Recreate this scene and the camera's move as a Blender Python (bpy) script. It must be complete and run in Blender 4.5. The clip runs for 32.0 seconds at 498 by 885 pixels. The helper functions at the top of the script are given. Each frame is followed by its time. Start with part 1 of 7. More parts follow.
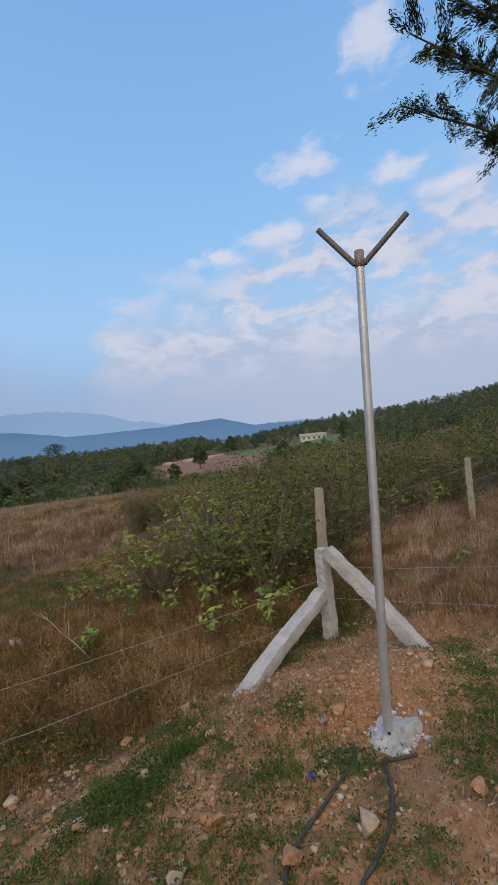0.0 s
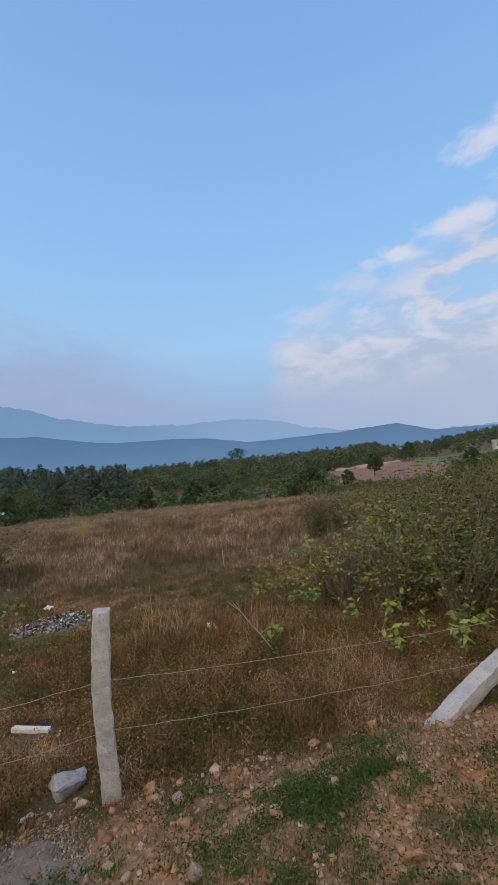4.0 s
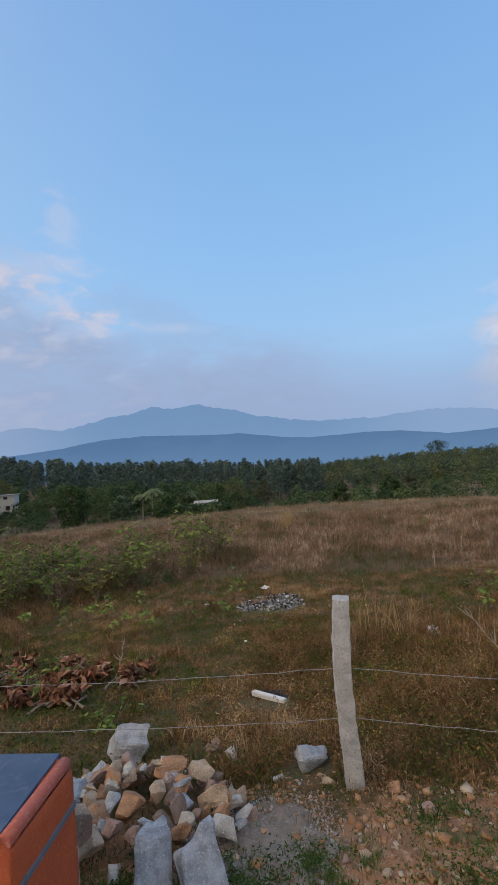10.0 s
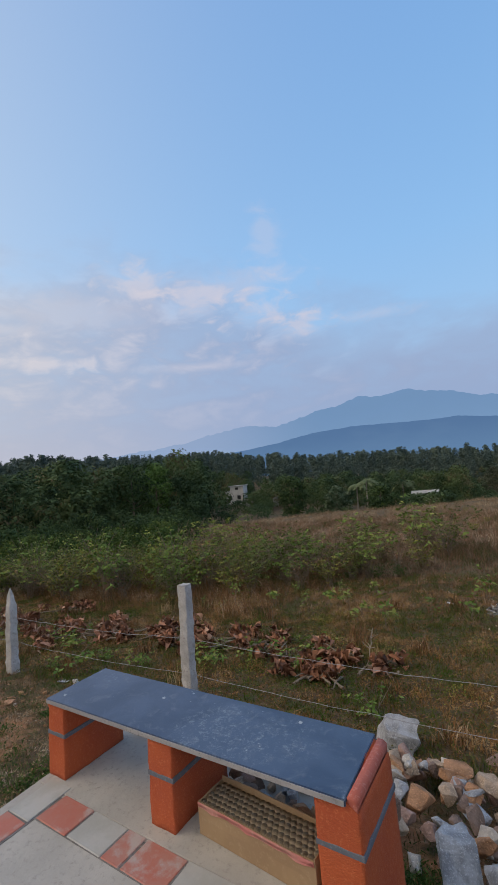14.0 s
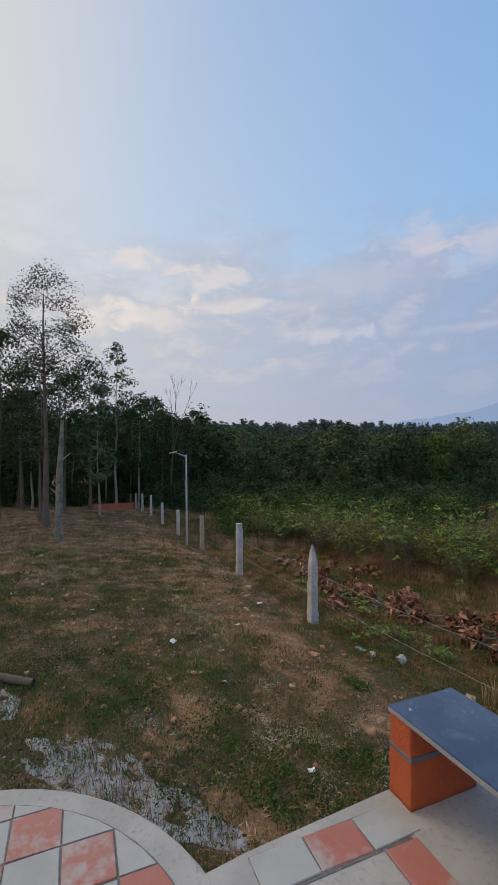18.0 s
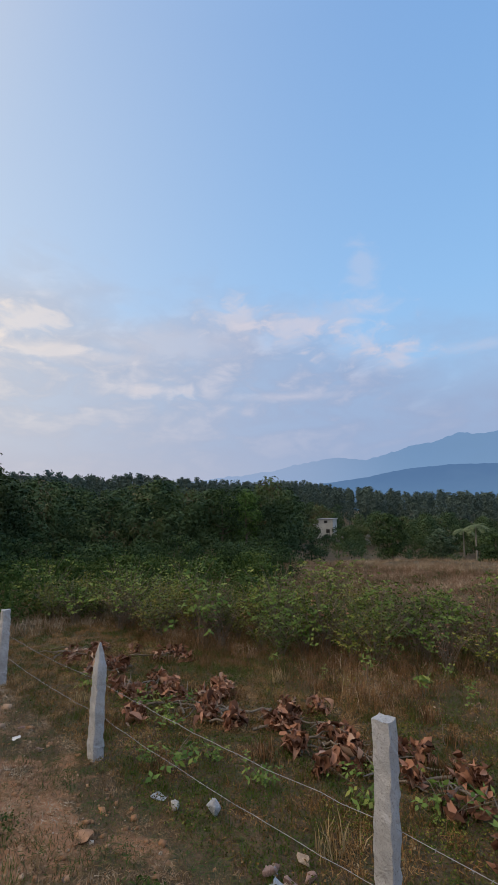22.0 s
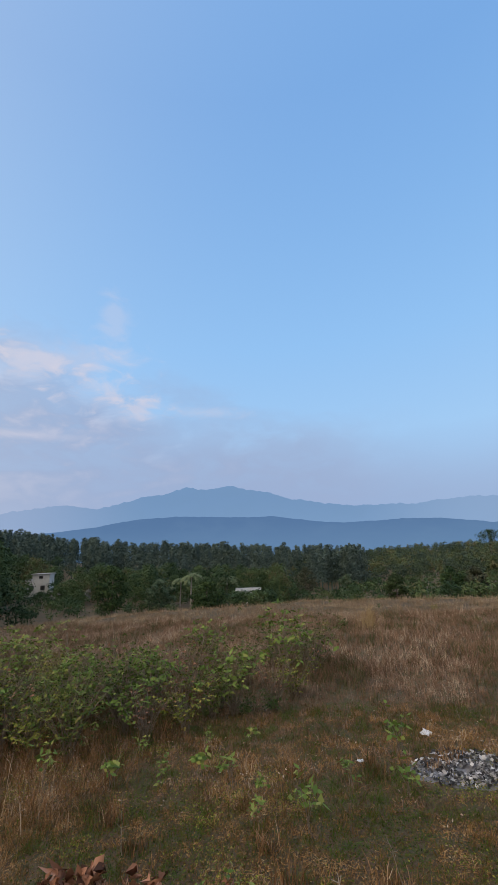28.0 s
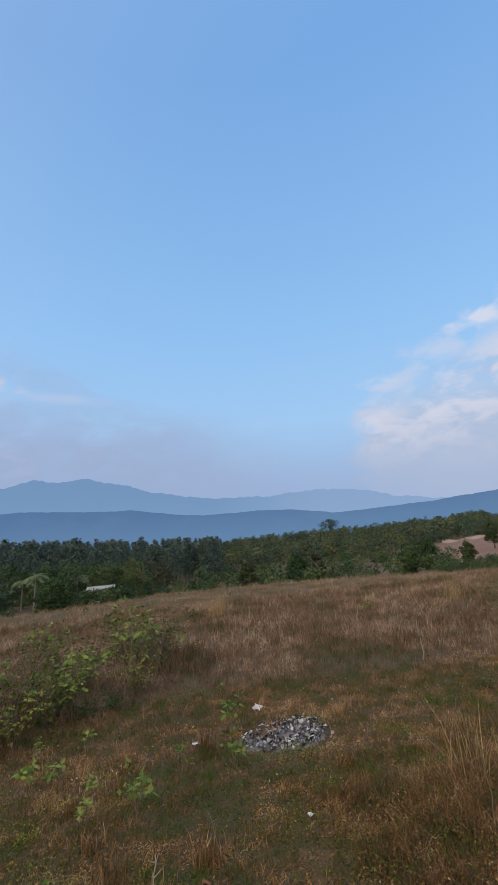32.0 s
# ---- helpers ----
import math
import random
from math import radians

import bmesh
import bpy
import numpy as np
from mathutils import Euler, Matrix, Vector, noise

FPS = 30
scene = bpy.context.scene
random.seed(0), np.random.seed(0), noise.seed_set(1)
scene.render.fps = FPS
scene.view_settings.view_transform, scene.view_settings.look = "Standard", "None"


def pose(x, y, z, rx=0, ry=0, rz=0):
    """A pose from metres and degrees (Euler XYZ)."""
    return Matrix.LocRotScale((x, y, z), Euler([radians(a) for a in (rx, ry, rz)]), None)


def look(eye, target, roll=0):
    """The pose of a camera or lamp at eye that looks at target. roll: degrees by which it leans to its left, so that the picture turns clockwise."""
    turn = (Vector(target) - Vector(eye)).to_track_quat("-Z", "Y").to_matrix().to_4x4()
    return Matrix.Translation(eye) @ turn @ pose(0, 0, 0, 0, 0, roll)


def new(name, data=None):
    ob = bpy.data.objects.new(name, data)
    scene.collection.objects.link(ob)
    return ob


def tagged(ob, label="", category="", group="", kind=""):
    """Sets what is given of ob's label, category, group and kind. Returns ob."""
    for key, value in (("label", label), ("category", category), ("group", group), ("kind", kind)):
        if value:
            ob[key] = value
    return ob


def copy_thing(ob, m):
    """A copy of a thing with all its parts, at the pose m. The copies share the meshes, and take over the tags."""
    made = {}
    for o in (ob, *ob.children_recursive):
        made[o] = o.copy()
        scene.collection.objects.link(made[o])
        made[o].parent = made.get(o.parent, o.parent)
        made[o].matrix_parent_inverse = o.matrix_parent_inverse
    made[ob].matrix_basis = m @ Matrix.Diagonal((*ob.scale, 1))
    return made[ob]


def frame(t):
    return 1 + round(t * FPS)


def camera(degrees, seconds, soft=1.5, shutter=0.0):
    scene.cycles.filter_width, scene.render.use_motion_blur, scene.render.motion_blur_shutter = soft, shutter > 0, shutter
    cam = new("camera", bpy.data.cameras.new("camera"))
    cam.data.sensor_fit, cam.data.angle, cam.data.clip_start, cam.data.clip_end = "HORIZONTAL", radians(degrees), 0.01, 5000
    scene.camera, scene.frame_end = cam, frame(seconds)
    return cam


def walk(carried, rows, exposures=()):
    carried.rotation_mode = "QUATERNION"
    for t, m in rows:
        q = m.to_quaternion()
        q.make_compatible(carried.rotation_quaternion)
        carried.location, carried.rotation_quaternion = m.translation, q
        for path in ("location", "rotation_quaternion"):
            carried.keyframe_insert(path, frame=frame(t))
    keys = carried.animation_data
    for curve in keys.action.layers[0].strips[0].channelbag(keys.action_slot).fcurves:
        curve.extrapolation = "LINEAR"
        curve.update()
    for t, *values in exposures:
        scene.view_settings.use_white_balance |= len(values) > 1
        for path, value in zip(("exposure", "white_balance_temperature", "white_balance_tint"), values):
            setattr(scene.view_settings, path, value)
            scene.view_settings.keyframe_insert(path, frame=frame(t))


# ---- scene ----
cam = camera(60.2, 32.0, soft=1.35)
PATH = [
    (0, (2.513, 0.741, 1.77), (3.32, 2.571, 1.766), -5.2),
    (0.5, (2.52, 0.754, 1.786), (3.216, 2.629, 1.803), -5.4),
    (1, (2.503, 0.759, 1.799), (3.103, 2.667, 1.828), -5.6),
    (1.5, (2.483, 0.758, 1.799), (2.971, 2.697, 1.844), -5.5),
    (2, (2.454, 0.765, 1.799), (2.854, 2.724, 1.856), -5.2),
    (2.5, (2.427, 0.763, 1.802), (2.729, 2.739, 1.873), -5.0),
    (3, (2.393, 0.755, 1.802), (2.612, 2.742, 1.88), -4.6),
    (3.5, (2.38, 0.751, 1.811), (2.516, 2.745, 1.896), -4.5),
    (5.5, (2.284, 0.764, 1.812), (2.034, 2.746, 1.902), -4.0),
    (6, (2.267, 0.748, 1.817), (1.944, 2.719, 1.914), -4.3),
    (6.5, (2.245, 0.75, 1.815), (1.856, 2.709, 1.918), -4.5),
    (7, (2.225, 0.765, 1.806), (1.774, 2.711, 1.908), -4.5),
    (7.5, (2.202, 0.771, 1.804), (1.689, 2.701, 1.901), -4.5),
    (8, (2.187, 0.771, 1.806), (1.611, 2.684, 1.906), -4.5),
    (8.5, (2.141, 0.782, 1.802), (1.504, 2.675, 1.905), -4.4),
    (9, (2.101, 0.777, 1.806), (1.396, 2.645, 1.914), -4.5),
    (9.5, (2.047, 0.768, 1.801), (1.275, 2.61, 1.92), -4.6),
    (10, (1.97, 0.751, 1.807), (1.159, 2.574, 1.929), -4.1),
    (10.5, (1.946, 0.727, 1.812), (1.087, 2.529, 1.946), -3.7),
    (11, (1.992, 0.699, 1.822), (0.998, 2.429, 1.97), -3.6),
    (11.5, (2.045, 0.675, 1.808), (0.932, 2.33, 1.959), -4.8),
    (12, (2.062, 0.625, 1.817), (0.762, 2.137, 1.971), -5.7),
    (12.5, (2.03, 0.602, 1.818), (0.59, 1.983, 1.965), -6.3),
    (13, (1.941, 0.567, 1.824), (0.423, 1.862, 1.962), -6.3),
    (13.5, (1.812, 0.527, 1.843), (0.273, 1.797, 1.989), -5.9),
    (14, (1.634, 0.486, 1.861), (0.077, 1.73, 2.019), -5.6),
    (14.5, (1.51, 0.462, 1.883), (-0.184, 1.508, 2.07), -5.6),
    (15, (1.361, 0.519, 1.884), (-0.503, 1.211, 2.1), -5.0),
    (15.5, (1.3, 0.538, 1.885), (-0.623, 1.053, 2.07), -5.5),
    (17.5, (1.075, 0.3, 1.958), (-0.924, 0.328, 2.04), -2.8),
    (18, (0.774, 0.254, 1.942), (-1.221, 0.359, 2.017), -0.9),
    (18.5, (0.578, 0.219, 1.971), (-1.405, 0.469, 2.055), -1.1),
    (19, (0.356, 0.314, 1.984), (-1.632, 0.493, 2.109), -4.8),
    (19.5, (0.163, 0.369, 2.024), (-1.828, 0.457, 2.196), -2.8),
    (20, (-0.179, 0.405, 1.93), (-2.137, 0.755, 2.137), -0.3),
    (20.5, (-0.415, 0.451, 1.944), (-2.316, 1.028, 2.17), -1.0),
    (21, (-0.546, 0.592, 1.958), (-2.449, 1.154, 2.216), -4.4),
    (21.5, (-0.659, 0.759, 2.012), (-2.554, 1.329, 2.298), -4.3),
    (22, (-0.837, 0.861, 2.048), (-2.594, 1.763, 2.364), -1.0),
    (22.5, (-1.027, 0.956, 2.088), (-2.568, 2.17, 2.478), -0.5),
    (23, (-1.124, 1.078, 2.091), (-2.606, 2.343, 2.542), -2.5),
    (23.5, (-1.112, 1.208, 2.124), (-2.613, 2.425, 2.639), -2.3),
    (24, (-1.169, 1.37, 2.156), (-2.639, 2.61, 2.704), -0.6),
    (24.5, (-1.283, 1.493, 2.151), (-2.628, 2.865, 2.708), -0.8),
    (25, (-1.231, 1.551, 2.145), (-2.438, 3.052, 2.686), -1.6),
    (25.5, (-1.276, 1.587, 2.122), (-2.402, 3.159, 2.633), -1.9),
    (27.5, (-1.358, 1.802, 2.044), (-2.319, 3.48, 2.554), -1.9),
    (28, (-1.292, 1.818, 2.045), (-2.195, 3.529, 2.552), -2.3),
    (28.5, (-1.363, 1.937, 2.008), (-2.17, 3.697, 2.509), -2.5),
    (29, (-1.355, 1.996, 1.978), (-2.079, 3.795, 2.467), -3.6),
    (29.5, (-1.335, 1.919, 1.988), (-1.984, 3.749, 2.465), -3.1),
    (30, (-1.325, 1.845, 2.047), (-1.833, 3.721, 2.516), -2.5),
    (30.5, (-1.37, 1.979, 1.984), (-1.782, 3.882, 2.442), -2.7),
    (31, (-1.333, 2.073, 1.958), (-1.739, 3.979, 2.409), -3.1),
    (31.5, (-1.153, 2.011, 1.971), (-1.542, 3.923, 2.411), -4.2),
    (32, (-0.983, 1.768, 2.053), (-1.297, 3.693, 2.494), -4.6),
]
walk(cam, [(t, look(eye, target, roll)) for t, eye, target, roll in PATH], [(0.0, 0.02), (13.0, 0.0), (15.5, -0.06), (18.0, -0.10), (20.5, -0.06), (23.0, 0.03), (28.0, 0.06), (32.0, 0.04)])

# ---- world, sun ----
world = bpy.data.worlds.new("dusk_sky")
scene.world = world
world.use_nodes = True


class Net:
    """A short way to write node trees."""

    def __init__(self, tree):
        self.tree = tree

    def node(self, kind, **props):
        n = self.tree.nodes.new(kind)
        for key, value in props.items():
            setattr(n, key, value)
        return n

    def link(self, a, b):
        self.tree.links.new(a, b)

    def put(self, socket, value):
        if isinstance(value, bpy.types.NodeSocket):
            self.link(value, socket)
        else:
            socket.default_value = value

    def math(self, op, a, b=0.0, c=0.0, clamp=False):
        n = self.node("ShaderNodeMath", operation=op, use_clamp=clamp)
        for s, v in zip(n.inputs, (a, b, c)):
            self.put(s, v)
        return n.outputs[0]

    def vmath(self, op, a, b=(0, 0, 0)):
        n = self.node("ShaderNodeVectorMath", operation=op)
        self.put(n.inputs[0], a)
        self.put(n.inputs[1], b)
        return n.outputs["Value"] if op in ("DOT_PRODUCT", "LENGTH") else n.outputs[0]

    def smooth(self, v, lo, hi, a=0.0, b=1.0):
        n = self.node("ShaderNodeMapRange", interpolation_type="SMOOTHSTEP")
        for s, x in zip(n.inputs, (v, lo, hi, a, b)):
            self.put(s, x)
        return n.outputs[0]

    def noise(self, vec, scale, detail=3.0, rough=0.55, warp=0.0):
        n = self.node("ShaderNodeTexNoise")
        if vec is not None:
            self.link(vec, n.inputs["Vector"])
        n.inputs["Scale"].default_value = scale
        n.inputs["Detail"].default_value = detail
        n.inputs["Roughness"].default_value = rough
        n.inputs["Distortion"].default_value = warp
        return n.outputs["Fac"]

    def mix(self, f, a, b, mode="MIX"):
        n = self.node("ShaderNodeMix", data_type="RGBA", blend_type=mode)
        self.put(n.inputs["Factor"], f)
        for s, v in ((n.inputs["A"], a), (n.inputs["B"], b)):
            s = [x for x in n.inputs if x.name == s.name and x.type == "RGBA"][0]
            self.put(s, (*v, 1) if isinstance(v, tuple) and len(v) == 3 else v)
        return [x for x in n.outputs if x.type == "RGBA"][0]

    def ramp(self, f, stops):
        n = self.node("ShaderNodeValToRGB")
        self.put(n.inputs[0], f)
        e = n.color_ramp.elements
        while len(e) < len(stops):
            e.new(0.5)
        for el, (p, c) in zip(e, stops):
            el.position, el.color = p, (*c, 1)
        return n.outputs[0]


def heading(az, el):
    """The unit vector at az degrees to the left of +y and el degrees up."""
    a, e = radians(az), radians(el)
    return Vector((-math.sin(a) * math.cos(e), math.cos(a) * math.cos(e), math.sin(e)))


SUN_AZ, SUN_EL = 118.0, 9.0
w = Net(world.node_tree)
world.node_tree.nodes.clear()
way = w.node("ShaderNodeTexCoord").outputs["Generated"]
sep = w.node("ShaderNodeSeparateXYZ")
w.link(way, sep.inputs[0])
up = sep.outputs[2]
sky = w.node("ShaderNodeTexSky", sky_type="NISHITA", sun_disc=False)
sky.sun_elevation, sky.sun_rotation = radians(SUN_EL), radians(-SUN_AZ)
sky.air_density, sky.dust_density = 1.2, 2.0
clear = w.ramp(up, [(0.0, (0.33, 0.45, 0.68)), (0.12, (0.34, 0.48, 0.74)), (0.26, (0.36, 0.60, 0.92)), (0.45, (0.29, 0.55, 0.92)), (0.8, (0.19, 0.41, 0.80))])
clear = w.mix(0.10, clear, w.mix(1.0, sky.outputs[0], (0.14, 0.14, 0.14), "MULTIPLY"))
toward = w.vmath("DOT_PRODUCT", way, tuple(heading(140, 20)))
glow = w.math("POWER", w.math("MULTIPLY_ADD", toward, 0.55, 0.45, clamp=True), 4.0)
clear = w.mix(w.math("MULTIPLY", glow, 0.95), clear, (0.72, 0.75, 0.80))
behind = w.smooth(w.vmath("DOT_PRODUCT", way, tuple(heading(-165, 25))), 0.1, 0.8)
clear = w.mix(behind, clear, (0.86, 0.76, 0.66))
# cloud banks on both sides of a clear gap, laid out by bearing and height in degrees
az_ = w.math("MULTIPLY", w.math("ARCTAN2", w.math("MULTIPLY", sep.outputs[0], -1.0), sep.outputs[1]), 57.2958)
el_ = w.math("MULTIPLY", w.math("ARCSINE", up), 57.2958)


def sky_noise(sx, sy, detail, rough, warp):
    v = w.node("ShaderNodeCombineXYZ")
    w.link(w.math("MULTIPLY", az_, sx), v.inputs[0])
    w.link(w.math("MULTIPLY", el_, sy), v.inputs[1])
    return w.noise(v.outputs[0], 1.0, detail, rough, warp)


puff = sky_noise(0.060, 0.11, 4.0, 0.5, 0.3)
strata = sky_noise(0.12, 0.30, 5.0, 0.55, 0.5)
fine = sky_noise(0.26, 0.48, 5.0, 0.52, 0.5)


def part_of(v, k):
    return w.math("MULTIPLY", w.math("SUBTRACT", v, 0.5), k)


ragged = w.math("ADD", el_, w.math("ADD", part_of(puff, 15.0), w.math("ADD", part_of(strata, 9.0), part_of(fine, 5.0))))
aside = w.math("ADD", az_, w.math("ADD", part_of(puff, 16.0), part_of(fine, 8.0)))
# left bank: a grey-lilac sheet with a soft top, lit along its upper edge
edge_l = w.math("ADD", w.smooth(az_, 4, 40, 12.0, 19.0), w.smooth(az_, 40, 60, 0.0, 7.0))
over_l = w.math("SUBTRACT", ragged, edge_l)
dens_l = w.math("MULTIPLY", w.smooth(over_l, 5.0, -6.0), w.smooth(aside, -4, 20))
dens_l = w.math("MULTIPLY", dens_l, w.smooth(w.math("ADD", strata, part_of(fine, 0.25)), 0.30, 0.58, 0.72, 0.97))
dull = w.mix(w.smooth(az_, 45, 115), (0.325, 0.405, 0.60), (0.58, 0.59, 0.64))
lit = w.mix(w.smooth(az_, 50, 108), (0.66, 0.63, 0.72), (0.95, 0.84, 0.75))
grain = w.math("ADD", w.math("MULTIPLY", strata, 0.6), w.math("MULTIPLY", fine, 0.4))
shine = w.math("MULTIPLY", w.smooth(grain, 0.46, 0.68), w.smooth(el_, 3.0, 20.0, 0.15, 0.62))
shine = w.math("MULTIPLY", shine, w.smooth(az_, 26, 54, 0.10, 1.0))
full = w.mix(w.math("MULTIPLY", dens_l, 0.90), clear, w.mix(shine, dull, lit))


def puffs(under, spots, tone, most, rag=2.6):
    """Single lit clouds: bearing, height and their two half-widths in degrees."""
    for a0, e0, ra, re in spots:
        far_ = w.math("SQRT", w.math("ADD", w.math("POWER", w.math("DIVIDE", w.math("SUBTRACT", az_, a0), ra), 2.0), w.math("POWER", w.math("DIVIDE", w.math("SUBTRACT", el_, e0), re), 2.0)))
        one = w.smooth(w.math("ADD", far_, w.math("ADD", part_of(fine, rag), part_of(strata, 1.8))), 1.35, 0.15)
        under = w.mix(w.math("MULTIPLY", one, most), under, tone)
    return under


full = puffs(full, ((64.5, 25.2, 5.0, 2.0), (57.0, 23.6, 4.5, 1.9), (47.5, 21.6, 4.5, 2.2), (42.5, 18.8, 3.5, 1.6), (102.0, 24.2, 5.5, 1.5), (91.5, 22.8, 4.0, 1.6), (99.0, 18.2, 5.0, 1.9), (107.5, 17.6, 4.0, 2.2), (89.5, 19.6, 4.5, 1.2), (75.5, 15.8, 5.0, 0.9)), lit, 0.55, 4.2)
full = puffs(full, ((46.2, 29.5, 2.6, 3.4), (33.5, 18.8, 5.0, 0.8), (81.0, 19.6, 5.0, 0.8), (57.0, 15.0, 8.0, 0.6), (52.0, 24.6, 9.0, 2.2), (72.0, 22.0, 10.0, 2.4)), lit, 0.26)
# right bank: a pale sheet with a sharp upper edge that climbs to the right
edge_r = w.math("MULTIPLY_ADD", w.smooth(az_, -7, -38), 11.0, 17.0)
over_r = w.math("SUBTRACT", ragged, edge_r)
dens_r = w.math("MULTIPLY", w.smooth(over_r, 2.5, -4.0), w.smooth(aside, -3.5, -8.5))
gaps = w.smooth(w.math("ADD", strata, part_of(fine, 0.35)), 0.36, 0.60, 0.15, 1.0)
dens_r = w.math("MULTIPLY", dens_r, w.math("MAXIMUM", gaps, w.smooth(el_, 20, 12)))
white = w.mix(w.math("MULTIPLY", w.smooth(el_, 5, 15), w.smooth(w.math("ADD", w.math("MULTIPLY", strata, 0.5), w.math("MULTIPLY", fine, 0.5)), 0.42, 0.58)), (0.45, 0.51, 0.66), (0.68, 0.66, 0.74))
full = w.mix(w.math("MULTIPLY", dens_r, 0.80), full, white)
full = puffs(full, ((-33.6, 32.0, 3.6, 1.8), (-45.5, 29.5, 3.0, 1.3), (-44.2, 40.5, 4.0, 3.0), (-28.5, 25.2, 4.0, 1.3), (-22.0, 23.2, 3.6, 1.2), (-36.0, 28.0, 2.6, 1.0), (-51.6, 26.4, 3.4, 1.0)), (0.76, 0.73, 0.80), 0.68)
full = puffs(full, ((-16.5, 21.0, 4.5, 1.3), (-10.0, 18.2, 3.5, 1.1), (-8.5, 14.0, 3.0, 1.4)), (0.70, 0.68, 0.76), 0.40)
# lilac haze above the horizon
haze = w.smooth(w.math("ADD", el_, part_of(puff, 7.0)), 12.5, 2.0)
full = w.mix(w.math("MULTIPLY", haze, 0.72), full, w.mix(w.smooth(az_, 30, 95), w.mix(w.smooth(az_, 0, -40), (0.305, 0.42, 0.645), (0.42, 0.49, 0.65)), (0.52, 0.52, 0.61)))
full = w.mix(w.math("MULTIPLY", w.math("MULTIPLY", w.smooth(el_, 7.0, 0.0), glow), 0.5), full, (0.62, 0.58, 0.62))
bg = w.node("ShaderNodeBackground")
w.link(full, bg.inputs[0])
bg.inputs[1].default_value = 1.0
w.link(bg.outputs[0], w.node("ShaderNodeOutputWorld").inputs[0])

sun = new("sun", bpy.data.lights.new("sun", "SUN"))
sun.data.energy, sun.data.angle, sun.data.color = 1.2, radians(40), (1.0, 0.80, 0.60)
sun.matrix_world = look(heading(SUN_AZ + 20, 32) * 50, (0, 0, 0))


# ---- materials ----
def material(name, build, rough=0.85, metal=0.0, bump=0.0, bump_scale=30.0, bump_dist=0.01, spec=0.5):
    m = bpy.data.materials.new(name)
    m.use_nodes = True
    n = Net(m.node_tree)
    bsdf = m.node_tree.nodes["Principled BSDF"]
    pos = n.node("ShaderNodeTexCoord").outputs["Object"]
    n.put(bsdf.inputs["Base Color"], build(n, pos))
    bsdf.inputs["Roughness"].default_value = rough
    bsdf.inputs["Metallic"].default_value = metal
    bsdf.inputs["Specular IOR Level"].default_value = spec
    if bump:
        b = n.node("ShaderNodeBump")
        b.inputs["Strength"].default_value = bump
        b.inputs["Distance"].default_value = bump_dist
        n.link(n.noise(pos, bump_scale, 6.0, 0.65), b.inputs["Height"])
        n.link(b.outputs[0], bsdf.inputs["Normal"])
    return m


def speckled(a, b, c, big=1.5, small=25.0):
    """Two scales of variation between three colours."""

    def build(n, pos):
        x = n.mix(n.smooth(n.noise(pos, big, 4.0), 0.35, 0.65), a, b)
        return n.mix(n.smooth(n.noise(pos, small, 5.0, 0.7), 0.50, 0.72), x, c)

    return build


def per_island(stops, spread=0.3, scale=0.25):
    """Colour by piece, shifted in broad patches over the place."""

    def build(n, pos):
        r = n.node("ShaderNodeNewGeometry").outputs["Random Per Island"]
        p = n.node("ShaderNodeNewGeometry").outputs["Position"]
        patch = n.smooth(n.noise(p, scale, 3.0), 0.3, 0.7, -spread, spread)
        return n.ramp(n.math("ADD", r, patch, clamp=True), stops)

    return build


def per_object(a, b, c, small=30.0):
    def build(n, pos):
        r = n.node("ShaderNodeObjectInfo").outputs["Random"]
        x = n.ramp(r, [(0.0, a), (0.5, b), (1.0, c)])
        return n.mix(n.math("MULTIPLY", n.smooth(n.noise(pos, small, 5.0, 0.7), 0.42, 0.7), 0.6), x, tuple(min(1, v * 1.5 + 0.02) for v in b))

    return build


def leafy(name, stops, spread=0.25, scale=0.3, rough=0.82):
    m = material(name, per_island(stops, spread, scale), rough, spec=0.15)
    return m


M_POST = material("whitewashed_granite", speckled((0.56, 0.56, 0.565), (0.42, 0.42, 0.425), (0.25, 0.24, 0.23), 6, 62), 0.9, bump=1.0, bump_scale=48, bump_dist=0.014)
M_POST_OLD = material("weathered_granite", speckled((0.42, 0.37, 0.29), (0.32, 0.28, 0.23), (0.52, 0.48, 0.38), 4, 30), 0.9, bump=0.6, bump_scale=22, bump_dist=0.02)
M_WIRE = material("galvanised_wire", lambda n, p: (0.36, 0.355, 0.36, 1), 0.5, 0.4)
M_STEEL = material("galvanised_steel", speckled((0.56, 0.58, 0.61), (0.48, 0.50, 0.53), (0.40, 0.41, 0.43), 6, 50), 0.45, 0.6)
M_STEEL_RAW = material("dark_steel", speckled((0.13, 0.12, 0.12), (0.11, 0.10, 0.10), (0.14, 0.12, 0.11), 3, 9), 0.6, 0.2)


def m_slab(n, pos):
    x = n.mix(n.smooth(n.noise(pos, 2.6, 5.0, 0.6, 0.6), 0.35, 0.65), (0.034, 0.060, 0.118), (0.060, 0.094, 0.165))
    x = n.mix(n.math("MULTIPLY", n.smooth(n.noise(pos, 9.0, 6.0, 0.7, 1.0), 0.52, 0.72), 0.6), x, (0.135, 0.165, 0.215))
    dust = n.math("MULTIPLY", n.smooth(n.noise(pos, 1.4, 3.0), 0.52, 0.68), n.smooth(n.noise(pos, 30.0, 6.0, 0.8, 0.2), 0.48, 0.72))
    x = n.mix(n.math("MULTIPLY", dust, 0.55), x, (0.36, 0.43, 0.47))
    fleck = n.smooth(n.noise(pos, 16.0, 3.0, 0.5), 0.70, 0.76)
    return n.mix(n.math("MULTIPLY", fleck, 0.7), x, (0.50, 0.54, 0.56))


